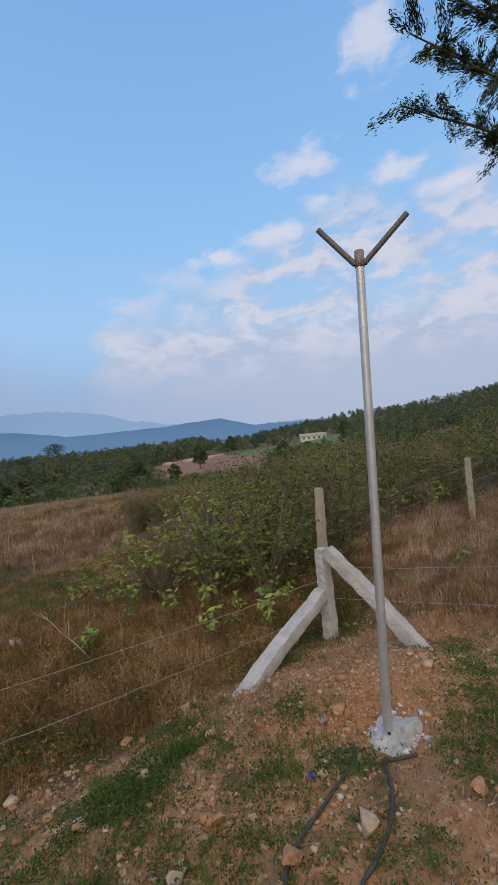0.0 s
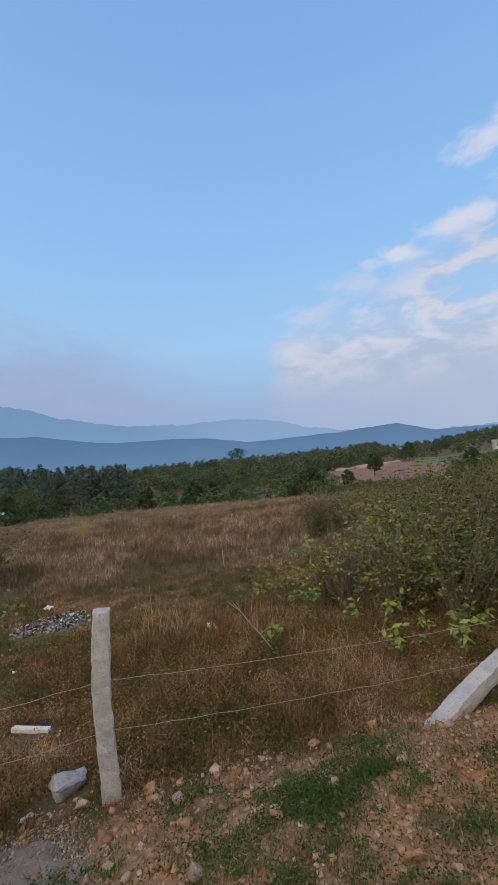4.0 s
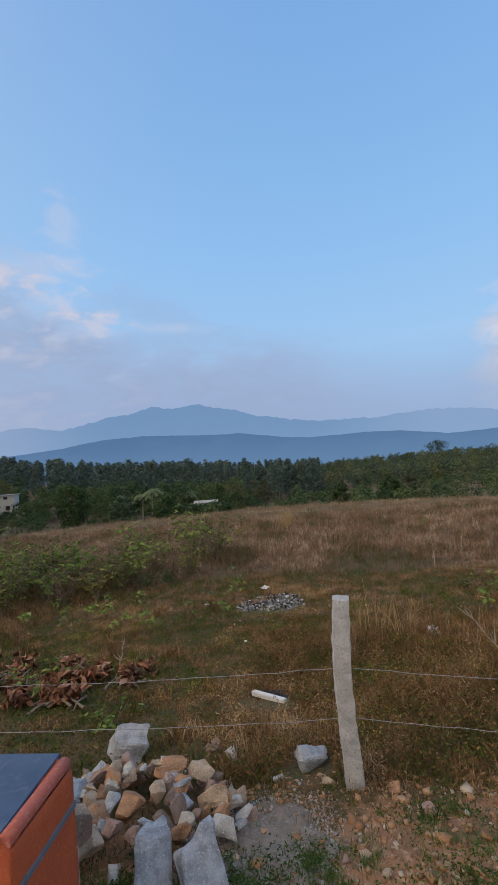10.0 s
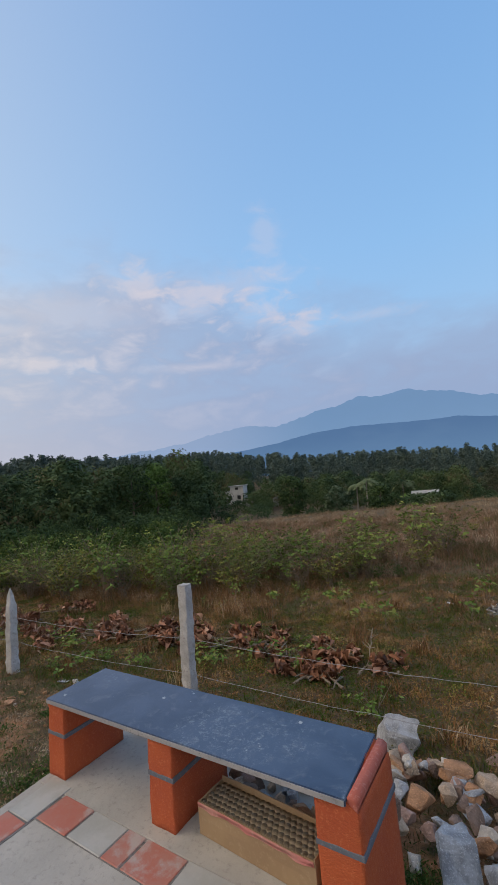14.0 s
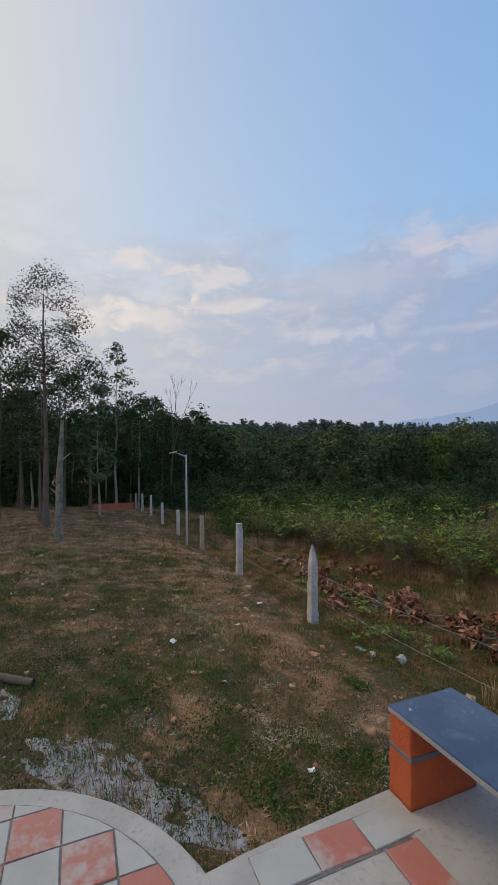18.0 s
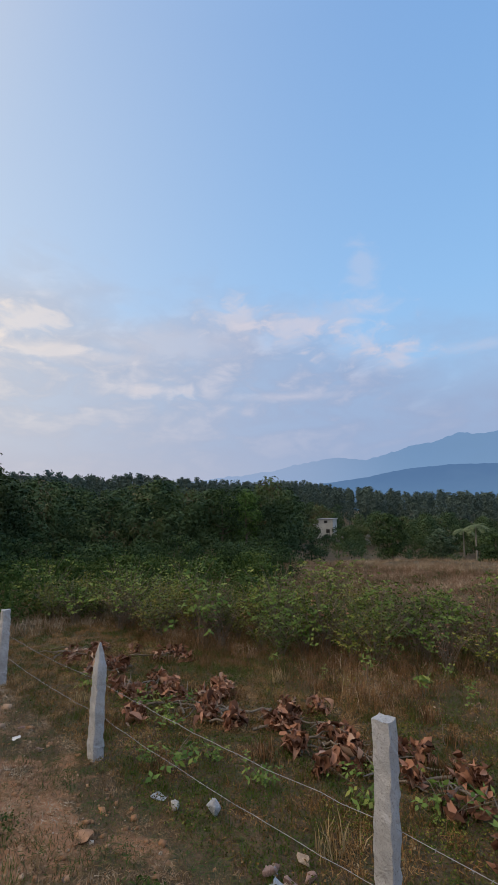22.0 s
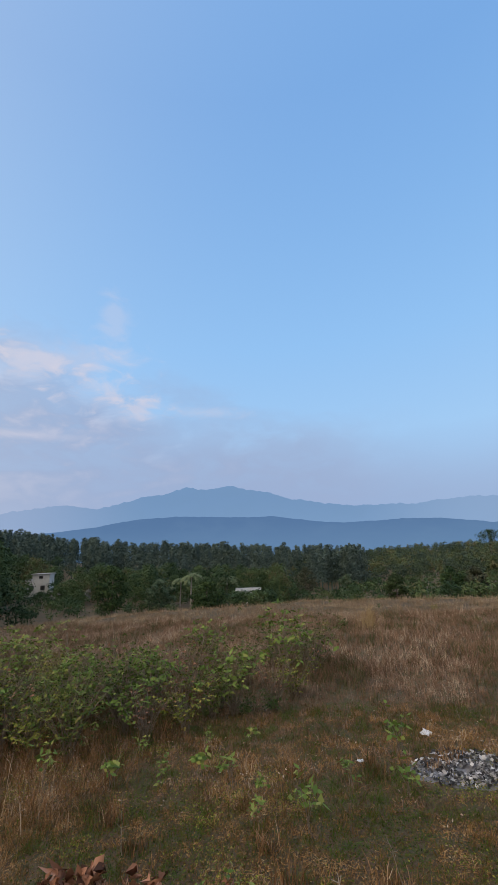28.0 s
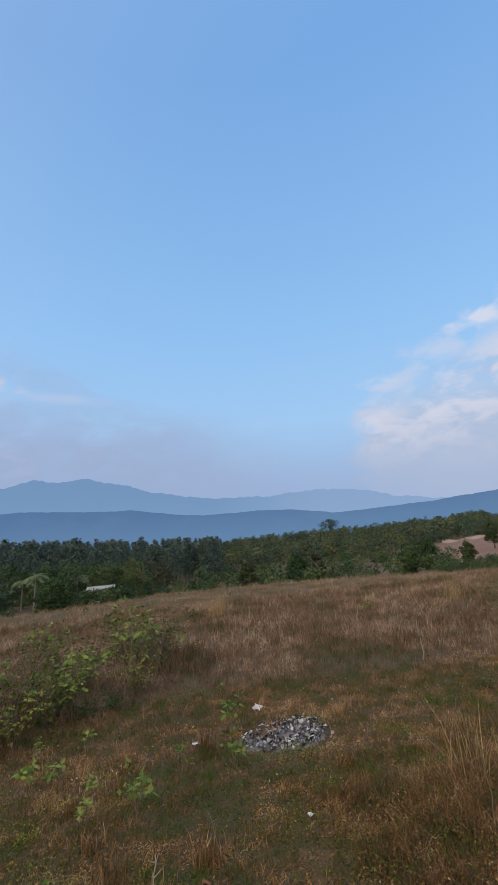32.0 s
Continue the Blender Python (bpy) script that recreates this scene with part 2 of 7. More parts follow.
M_SLAB = material("dark_polished_stone", m_slab, 0.30, bump=0.05, bump_scale=60)
M_SLAB_EDGE = material("grey_stone_edge", speckled((0.34, 0.34, 0.35), (0.28, 0.28, 0.29), (0.20, 0.20, 0.21), 6, 60), 0.8)
M_ORANGE = material("orange_painted_brickwork", speckled((0.50, 0.105, 0.030), (0.44, 0.085, 0.028), (0.56, 0.16, 0.06), 3, 70), 0.75, bump=0.8, bump_scale=90, bump_dist=0.012)
M_PINK = material("faded_red_plaster", speckled((0.46, 0.13, 0.09), (0.40, 0.10, 0.07), (0.52, 0.22, 0.17), 4, 50), 0.8, bump=0.3, bump_scale=60)
M_MORTAR = material("grey_painted_joint", speckled((0.13, 0.15, 0.19), (0.11, 0.13, 0.16), (0.19, 0.21, 0.25), 4, 60), 0.8)
M_CONCRETE = material("rough_concrete", speckled((0.46, 0.445, 0.415), (0.38, 0.37, 0.345), (0.31, 0.30, 0.28), 2.2, 28), 0.92, bump=0.35, bump_scale=45, bump_dist=0.008)


def tiled(a, b):
    """Cast tile, dusty, with films of cement smeared over it here and there."""

    def build(n, pos):
        p = n.node("ShaderNodeNewGeometry").outputs["Position"]
        x = n.mix(n.smooth(n.noise(p, 5.0, 5.0, 0.65), 0.35, 0.65), a, b)
        film = n.smooth(n.math("ADD", n.noise(p, 2.3, 4.0, 0.6), n.math("MULTIPLY", n.noise(p, 22.0, 4.0, 0.7), 0.25)), 0.61, 0.75)
        return n.mix(n.math("MULTIPLY", film, 0.75), x, (0.43, 0.425, 0.41))

    return build


M_TILE_RED = material("dusty_red_tile", tiled((0.44, 0.145, 0.105), (0.42, 0.19, 0.15)), 0.7, bump=0.15, bump_scale=50)
M_TILE_GREY = material("dusty_grey_tile", tiled((0.44, 0.445, 0.43), (0.37, 0.375, 0.355)), 0.75, bump=0.15, bump_scale=50)
M_JOINT = material("dark_cement_joint", speckled((0.19, 0.185, 0.18), (0.14, 0.135, 0.13), (0.30, 0.29, 0.28), 4, 40), 0.95, bump=0.4, bump_scale=40)
M_CARD = material("brown_cardboard", speckled((0.36, 0.25, 0.14), (0.31, 0.21, 0.12), (0.40, 0.29, 0.18), 4, 30), 0.85)
M_TUBE = material("grey_paper_tube", speckled((0.33, 0.27, 0.19), (0.27, 0.22, 0.155), (0.40, 0.34, 0.25), 6, 60), 0.9)
M_TAPE = material("torn_pink_paper", speckled((0.55, 0.20, 0.18), (0.50, 0.26, 0.22), (0.60, 0.36, 0.30), 8, 40), 0.8)
M_WHITE = material("white_plastic", speckled((0.75, 0.75, 0.75), (0.68, 0.68, 0.67), (0.55, 0.53, 0.50), 4, 30), 0.5)
M_BARK = material("grey_brown_bark", speckled((0.15, 0.12, 0.095), (0.11, 0.09, 0.07), (0.22, 0.19, 0.16), 3, 20), 0.95, bump=0.6, bump_scale=16, bump_dist=0.02)
M_BARK_PALE = material("pale_lichened_bark", speckled((0.34, 0.31, 0.27), (0.25, 0.23, 0.20), (0.15, 0.13, 0.11), 3, 16), 0.95, bump=0.6, bump_scale=16, bump_dist=0.02)
M_TWIG = material("dry_twig", speckled((0.24, 0.19, 0.14), (0.18, 0.14, 0.10), (0.32, 0.27, 0.21), 5, 30), 0.95)
M_LEAF_TREE = leafy("tree_leaves", [(0.0, (0.022, 0.045, 0.020)), (0.5, (0.040, 0.075, 0.028)), (1.0, (0.075, 0.120, 0.040))])


def by_tree(stops):
    """Leaf colour that changes from crown to crown and a little from leaf to leaf."""

    def build(n, pos):
        geo = n.node("ShaderNodeNewGeometry")
        f = n.math("MULTIPLY_ADD", geo.outputs["Random Per Island"], 0.30, n.smooth(n.noise(geo.outputs["Position"], 0.13, 2.0), 0.28, 0.72, -0.1, 0.85))
        return n.ramp(f, stops)

    return build


# distant air put into the colour: paler and greyer than the valley leaves
M_LEAF_FAR = material("hazed_forest_leaves", by_tree([(0.0, (0.056, 0.086, 0.066)), (0.35, (0.076, 0.112, 0.076)), (0.6, (0.092, 0.132, 0.072)), (0.8, (0.125, 0.160, 0.066)), (1.0, (0.17, 0.145, 0.080))]), 0.85, spec=0.15)
M_LEAF_VALLEY = material("valley_leaves", by_tree([(0.0, (0.030, 0.058, 0.030)), (0.3, (0.050, 0.090, 0.042)), (0.55, (0.072, 0.116, 0.050)), (0.8, (0.105, 0.155, 0.062)), (1.0, (0.15, 0.125, 0.070))]), 0.85, spec=0.15)
# bluish haze of the far slope mixed into the leaf colour
M_LEAF_PLANT = material("hazed_plantation_leaves", by_tree([(0.0, (0.070, 0.108, 0.100)), (0.5, (0.090, 0.132, 0.116)), (1.0, (0.115, 0.155, 0.120))]), 0.85, spec=0.15)
M_LEAF_DARK = leafy("dark_leaves", [(0.0, (0.030, 0.052, 0.022)), (1.0, (0.078, 0.112, 0.044))])
M_LEAF_BUSH = leafy("shrub_leaves", [(0.0, (0.060, 0.090, 0.016)), (0.4, (0.140, 0.175, 0.034)), (0.75, (0.265, 0.270, 0.052)), (1.0, (0.40, 0.31, 0.08))])
M_LEAF_LIGHT = leafy("light_green_leaves", [(0.0, (0.095, 0.160, 0.034)), (0.65, (0.185, 0.260, 0.060)), (1.0, (0.30, 0.31, 0.085))])
M_WEED = leafy("green_weeds", [(0.0, (0.032, 0.064, 0.015)), (0.6, (0.058, 0.105, 0.024)), (1.0, (0.11, 0.150, 0.038))])
M_LEAF_OLIVE = leafy("olive_shrub_leaves", [(0.0, (0.042, 0.072, 0.016)), (0.4, (0.080, 0.120, 0.028)), (0.78, (0.140, 0.172, 0.042)), (1.0, (0.25, 0.21, 0.06))])
M_LEAF_DRY = leafy("dry_fallen_leaves", [(0.0, (0.11, 0.052, 0.032)), (0.4, (0.27, 0.130, 0.078)), (0.8, (0.45, 0.225, 0.140)), (1.0, (0.56, 0.38, 0.27))], 0.12)


def grassy(name, stops, big=0.22, small=0.26, own=0.46, shift=0.0):
    """Grass colour in broad patches and small clumps, a little from blade to blade."""

    def build(n, pos):
        geo = n.node("ShaderNodeNewGeometry")
        p = geo.outputs["Position"]
        f = n.math("MULTIPLY_ADD", geo.outputs["Random Per Island"], own, 0.5 - own / 2 + shift)
        f = n.math("ADD", f, n.smooth(n.noise(p, 0.33, 3.0), 0.3, 0.7, -big, big))
        f = n.math("ADD", f, n.smooth(n.noise(p, 2.1, 3.0, 0.6), 0.32, 0.68, -small, small), clamp=True)
        return n.ramp(f, stops)

    return material(name, build, 0.85, spec=0.15)


M_GRASS = grassy("dry_grass", [(0.0, (0.067, 0.114, 0.017)), (0.24, (0.118, 0.120, 0.029)), (0.36, (0.144, 0.091, 0.036)), (0.58, (0.342, 0.182, 0.072)), (0.80, (0.480, 0.300, 0.126)), (1.0, (0.576, 0.444, 0.252))], 0.24, 0.30, shift=-0.12)
M_GRASS_RED = grassy("reddish_dry_grass", [(0.0, (0.084, 0.106, 0.038)), (0.22, (0.126, 0.108, 0.055)), (0.4, (0.192, 0.115, 0.072)), (0.62, (0.288, 0.182, 0.122)), (0.82, (0.384, 0.276, 0.204)), (1.0, (0.552, 0.444, 0.324))], 0.30, 0.32, 0.44)
M_TANGLE = grassy("reddish_brown_weeds", [(0.0, (0.063, 0.086, 0.025)), (0.2, (0.098, 0.081, 0.034)), (0.4, (0.144, 0.083, 0.044)), (0.65, (0.276, 0.143, 0.062)), (0.85, (0.322, 0.196, 0.109)), (1.0, (0.529, 0.402, 0.265))], 0.18, 0.24, 0.6, 0.06)
M_GRASS_PALE = grassy("bleached_field_grass", [(0.0, (0.14, 0.12, 0.065)), (0.4, (0.27, 0.19, 0.125)), (0.7, (0.38, 0.29, 0.19)), (1.0, (0.48, 0.40, 0.28))], 0.3, 0.2, 0.3)
M_GRASS_SHORT = grassy("short_dry_grass", [(0.0, (0.058, 0.110, 0.026)), (0.2, (0.096, 0.116, 0.036)), (0.38, (0.165, 0.115, 0.056)), (0.62, (0.30, 0.195, 0.108)), (0.85, (0.42, 0.31, 0.20)), (1.0, (0.54, 0.45, 0.33))], 0.26, 0.32, 0.46, 0.0)
M_GRASS_GREEN = grassy("fresh_green_grass", [(0.0, (0.044, 0.092, 0.019)), (0.4, (0.078, 0.152, 0.032)), (0.8, (0.135, 0.205, 0.050)), (1.0, (0.24, 0.25, 0.09))], 0.1, 0.15, 0.6)
M_STRAW = leafy("pale_straw", [(0.0, (0.34, 0.24, 0.12)), (1.0, (0.50, 0.38, 0.20))], 0.1)


def m_ground(n, pos):
    p = n.node("ShaderNodeNewGeometry").outputs["Position"]
    soil = n.node("ShaderNodeAttribute", attribute_name="soil").outputs["Fac"]
    # shade between the grass tufts is put into these darkened dry tones
    dry = n.mix(n.smooth(n.noise(p, 0.5, 5.0), 0.35, 0.65), (0.100, 0.062, 0.029), (0.165, 0.096, 0.042))
    dry = n.mix(n.smooth(n.noise(p, 4.0, 6.0, 0.7), 0.45, 0.62), dry, (0.075, 0.078, 0.030))
    dry = n.mix(n.math("MULTIPLY", n.smooth(n.noise(p, 34.0, 4.0, 0.8), 0.48, 0.66), 0.7), dry, (0.23, 0.155, 0.085))
    dry = n.mix(n.math("MULTIPLY", n.smooth(n.noise(p, 26.0, 4.0, 0.8), 0.52, 0.42), 0.5), dry, (0.045, 0.036, 0.022))
    earth = n.mix(n.smooth(n.noise(p, 1.6, 6.0, 0.65), 0.35, 0.65), (0.40, 0.200, 0.098), (0.29, 0.155, 0.084))
    earth = n.mix(n.smooth(n.noise(p, 14.0, 6.0, 0.7), 0.5, 0.7), earth, (0.56, 0.36, 0.22))
    bare = n.math("ADD", soil, n.smooth(n.noise(p, 1.1, 6.0, 0.65), 0.3, 0.7, -0.35, 0.35))
    return n.mix(n.smooth(bare, 0.35, 0.6), dry, earth)


M_GROUND = material("earth_and_litter", m_ground, 0.97, bump=0.8, bump_scale=11, bump_dist=0.05)
M_ASH = material("pale_ash", speckled((0.25, 0.24, 0.245), (0.15, 0.145, 0.14), (0.40, 0.40, 0.41), 4, 22), 0.97, bump=0.7, bump_scale=25, bump_dist=0.03)
M_LIME = material("spilled_white_cement", speckled((0.48, 0.49, 0.51), (0.35, 0.35, 0.345), (0.22, 0.20, 0.17), 3.5, 20), 0.95, bump=0.6, bump_scale=30, bump_dist=0.02)
M_GRAVEL = material("grey_brown_gravel", speckled((0.29, 0.235, 0.195), (0.22, 0.175, 0.145), (0.40, 0.35, 0.31), 5, 45), 0.95, bump=0.9, bump_scale=50, bump_dist=0.02)
M_HOSE = material("black_hose", speckled((0.035, 0.037, 0.040), (0.05, 0.05, 0.055), (0.09, 0.085, 0.08), 5, 40), 0.6)
M_WALL = material("white_wall", speckled((0.62, 0.62, 0.60), (0.55, 0.55, 0.53), (0.42, 0.41, 0.39), 0.4, 3), 0.9)
M_ROOF = material("grey_roof_sheet", speckled((0.42, 0.42, 0.42), (0.35, 0.35, 0.36), (0.28, 0.26, 0.25), 0.4, 3), 0.7)
M_DARK = material("dark_opening", lambda n, p: (0.02, 0.02, 0.022, 1), 0.5)
M_BRICK = material("red_brick", per_object((0.40, 0.13, 0.07), (0.45, 0.16, 0.085), (0.36, 0.12, 0.07), 20), 0.9)
M_PLOUGH = material("ploughed_earth", speckled((0.25, 0.138, 0.092), (0.21, 0.115, 0.078), (0.30, 0.185, 0.13), 0.03, 0.5), 0.97)
M_CROP = material("green_crop", speckled((0.11, 0.17, 0.055), (0.09, 0.14, 0.045), (0.15, 0.20, 0.07), 0.05, 0.5), 0.95)
M_SAND = material("pale_bank", speckled((0.44, 0.34, 0.26), (0.38, 0.28, 0.21), (0.5, 0.42, 0.33), 0.05, 0.6), 0.95)


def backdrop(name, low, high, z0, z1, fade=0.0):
    """Far hills: a plain glowing backdrop, the air's haze put into its colour."""
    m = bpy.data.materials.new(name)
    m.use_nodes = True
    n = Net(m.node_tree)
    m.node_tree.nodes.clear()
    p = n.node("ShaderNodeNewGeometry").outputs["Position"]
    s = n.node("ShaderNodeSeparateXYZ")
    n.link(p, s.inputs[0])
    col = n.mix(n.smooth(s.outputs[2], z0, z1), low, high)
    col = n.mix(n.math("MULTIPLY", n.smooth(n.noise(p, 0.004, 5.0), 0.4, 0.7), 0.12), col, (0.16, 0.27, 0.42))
    # painted haze grows by bearing, blending the hills into the low sky's colour
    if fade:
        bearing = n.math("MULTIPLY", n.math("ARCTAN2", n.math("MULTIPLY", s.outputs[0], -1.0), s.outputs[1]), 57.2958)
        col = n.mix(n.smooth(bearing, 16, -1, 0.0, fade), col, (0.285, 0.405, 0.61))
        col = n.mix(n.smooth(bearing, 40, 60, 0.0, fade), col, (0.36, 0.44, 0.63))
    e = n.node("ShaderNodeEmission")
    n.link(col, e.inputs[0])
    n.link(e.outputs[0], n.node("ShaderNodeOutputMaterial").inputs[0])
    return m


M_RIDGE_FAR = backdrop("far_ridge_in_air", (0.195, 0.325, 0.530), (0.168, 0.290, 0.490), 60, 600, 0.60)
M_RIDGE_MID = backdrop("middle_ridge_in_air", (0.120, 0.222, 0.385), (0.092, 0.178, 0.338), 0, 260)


# ---- mesh helpers ----
rng = np.random.default_rng(7)


def part(name, bm, mat, parent=None, label="", smooth=False):
    """Links a bmesh as one mesh object, under a thing or on its own."""
    me = bpy.data.meshes.new(name)
    bm.to_mesh(me)
    bm.free()
    me.materials.append(mat)
    if smooth:
        me.polygons.foreach_set("use_smooth", np.ones(len(me.polygons), dtype=bool))
    ob = new(name, me)
    if parent is not None:
        ob.parent = parent
    if label:
        ob["label"] = label
    return ob


def mesh_np(name, verts, faces, mat, parent=None, smooth=False):
    """Links a mesh from arrays of corners and of triangles or quads."""
    me = bpy.data.meshes.new(name)
    verts = np.asarray(verts, dtype=np.float32)
    groups = faces if isinstance(faces, list) else [faces]
    groups = [np.asarray(g, dtype=np.int32) for g in groups if len(g)]
    me.vertices.add(len(verts))
    me.vertices.foreach_set("co", verts.ravel())
    sizes = np.concatenate([np.full(len(g), g.shape[1], dtype=np.int32) for g in groups])
    loops = np.concatenate([g.ravel() for g in groups])
    me.loops.add(len(loops))
    me.loops.foreach_set("vertex_index", loops)
    me.polygons.add(len(sizes))
    me.polygons.foreach_set("loop_start", np.concatenate([[0], np.cumsum(sizes)[:-1]]).astype(np.int32))
    me.update(calc_edges=True)
    if smooth:
        me.polygons.foreach_set("use_smooth", np.ones(len(sizes), dtype=bool))
    for m in mat if isinstance(mat, (list, tuple)) else [mat]:
        me.materials.append(m)
    ob = new(name, me)
    if parent is not None:
        ob.parent = parent
    return ob


def box_bm(x0, y0, z0, x1, y1, z1, bevel=0.0, segs=1):
    bm = bmesh.new()
    bmesh.ops.create_cube(bm, size=1.0, matrix=Matrix.Translation(((x0 + x1) / 2, (y0 + y1) / 2, (z0 + z1) / 2)) @ Matrix.Diagonal((x1 - x0, y1 - y0, z1 - z0, 1)))
    if bevel:
        bmesh.ops.bevel(bm, geom=bm.edges[:], offset=bevel, segments=segs, affect="EDGES")
    return bm


def tube_np(points, radii, sides=6):
    """Corners and quads of a round tube along points."""
    points, radii = np.asarray(points, float), np.asarray(radii, float)
    ahead = np.gradient(points, axis=0)
    ahead /= np.linalg.norm(ahead, axis=1, keepdims=True) + 1e-9
    ref = np.where(np.abs(ahead[:, 2:3]) > 0.9, [[1.0, 0, 0]], [[0, 0, 1.0]])
    a = np.cross(ahead, ref)
    a /= np.linalg.norm(a, axis=1, keepdims=True)
    b = np.cross(ahead, a)
    t = np.linspace(0, 2 * np.pi, sides, endpoint=False)
    v = points[:, None] + radii[:, None, None] * (a[:, None] * np.cos(t)[None, :, None] + b[:, None] * np.sin(t)[None, :, None])
    n, k = len(points), np.arange(sides)
    rows = np.arange(n - 1)[:, None] * sides
    q = np.stack([rows + k, rows + (k + 1) % sides, rows + (k + 1) % sides + sides, rows + k + sides], -1).reshape(-1, 4)
    return v.reshape(-1, 3), q


def joined(pieces):
    """One set of corners and faces out of several."""
    vs, fs, base = [], [], 0
    for v, f in pieces:
        vs.append(v)
        fs.append(f + base)
        base += len(v)
    return np.concatenate(vs), np.concatenate(fs)


def kites(centres, length, width, g, droop=0.0, spread=1.0, dirs=None):
    """Leaf blades: pointed quads at the centres, turned at random."""
    n = len(centres)
    d = g.normal(size=(n, 3)) if dirs is None else dirs + g.normal(size=(n, 3)) * 0.35
    d[:, 2] = d[:, 2] * spread - droop
    d /= np.linalg.norm(d, axis=1, keepdims=True) + 1e-9
    s = np.cross(d, g.normal(size=(n, 3)))
    s /= np.linalg.norm(s, axis=1, keepdims=True) + 1e-9
    ln = (length * g.uniform(0.6, 1.3, n))[:, None]
    wd = (width * g.uniform(0.6, 1.3, n))[:, None]
    base = centres - d * ln * 0.5
    tip = centres + d * ln * 0.5
    mid = centres - d * ln * 0.05
    v = np.stack([base, mid + s * wd * 0.5, tip, mid - s * wd * 0.5], 1).reshape(-1, 3)
    return v, np.arange(4 * n).reshape(-1, 4)


def leaf_cards(centres, facing, length, width, g, dirs=None, three=False):
    """Leaves that turn their faces the given way: pointed quads, or one triangle each."""
    n = len(centres)
    f = facing / (np.linalg.norm(facing, axis=1, keepdims=True) + 1e-9)
    d = g.normal(size=(n, 3)) if dirs is None else dirs
    d = d - f * np.sum(d * f, 1, keepdims=True)
    d /= np.linalg.norm(d, axis=1, keepdims=True) + 1e-9
    s = np.cross(f, d)
    ln, wd = (length * g.uniform(0.6, 1.35, n))[:, None] * 0.5, (width * g.uniform(0.7, 1.3, n))[:, None] * 0.5
    if three:
        v = np.stack([centres - d * ln - s * wd, centres - d * ln + s * wd, centres + d * ln], 1).reshape(-1, 3)
        return v, np.arange(3 * n).reshape(-1, 3)
    v = np.stack([centres - d * ln, centres - d * ln * 0.1 + s * wd, centres + d * ln, centres - d * ln * 0.1 - s * wd], 1).reshape(-1, 3)
    return v, np.arange(4 * n).reshape(-1, 4)


def blades(roots, height, width, g, lean=0.35, bend=True):
    """Grass blades from their roots: two quads or one triangle each."""
    n = len(roots)
    a = g.uniform(0, 2 * np.pi, n)
    side = np.stack([np.cos(a), np.sin(a), np.zeros(n)], 1)
    b = g.uniform(0, 2 * np.pi, n)
    h = (height * g.uniform(0.45, 1.25, n))[:, None]
    out = np.stack([np.cos(b), np.sin(b), np.zeros(n)], 1) * (g.uniform(0, 1, n)[:, None] ** 1.2) * lean * h
    up_ = np.array([[0, 0, 1.0]]) * h
    w_ = (width * g.uniform(0.6, 1.4, n))[:, None] * side
    if not bend:
        v = np.stack([roots - w_ * 0.5, roots + w_ * 0.5, roots + up_ + out], 1).reshape(-1, 3)
        return v, np.arange(3 * n).reshape(-1, 3)
    m = roots + up_ * 0.6 + out * 0.35
    v = np.stack([roots - w_ * 0.5, roots + w_ * 0.5, m + w_ * 0.4, roots + up_ + out, m - w_ * 0.4], 1).reshape(-1, 3)
    k = np.arange(n)[:, None] * 5
    return v, [np.concatenate([k, k + 1, k + 2, k + 4], 1), np.concatenate([k + 4, k + 2, k + 3], 1)]


def smoothstep(x, a, b):
    t = np.clip((x - a) / (b - a), 0, 1)
    return t * t * (3 - 2 * t)


# ---- the lie of the land ----
AZ = np.array([-180, -90, -60, -40, -20, 0, 20, 40, 60, 80, 100, 120, 180.0])
RADII = np.array([49, 75, 110, 160, 250, 400, 800, 4800.0])
LAND = np.array([
    [-1, 0, -1.0, -2.2, -2.6, -2.7, -2.7, -3.0, -3.4, -3.0, -2.5, -2.0, -1],
    [-1, 1, 0, -3.6, -4.6, -6, -7, -6.5, -6, -5.5, -3.5, -2, -1],
    [-1, 2, 2, -4.0, -5.4, -8, -10, -8, -5.5, -4, -2, -1, -1],
    [-1, 4, 5, -2.8, -4.2, -9, -11, -8, -3, 0, 1, 0, -1],
    [0, 9, 10, 2.5, -3, -10, -10.5, -5, 3, 7, 6, 3, 0],
    [0, 26, 28, 16, 2.0, -1.0, -5, -5, 7, 12, 12, 8, 0],
    [0, 40, 42, 22, 3, -15, -25, -15, 0, 20, 20, 10, 0],
    [0, 0, 0, 0, 0, 0, 0, 0, 0, 0, 0, 0, 0]])
CX, CY = 2.0, 0.8


def wobble(x, y, s, seed=0.0):
    """Cheap smooth unevenness."""
    return (np.sin(x * s + 1.3 + seed) * np.cos(y * s * 1.17 + 0.7 - seed) + 0.6 * np.sin(x * s * 2.3 - y * s * 1.9 + seed * 2) + 0.35 * np.sin(x * s * 4.1 + y * s * 4.7 + 2.0)) / 1.95


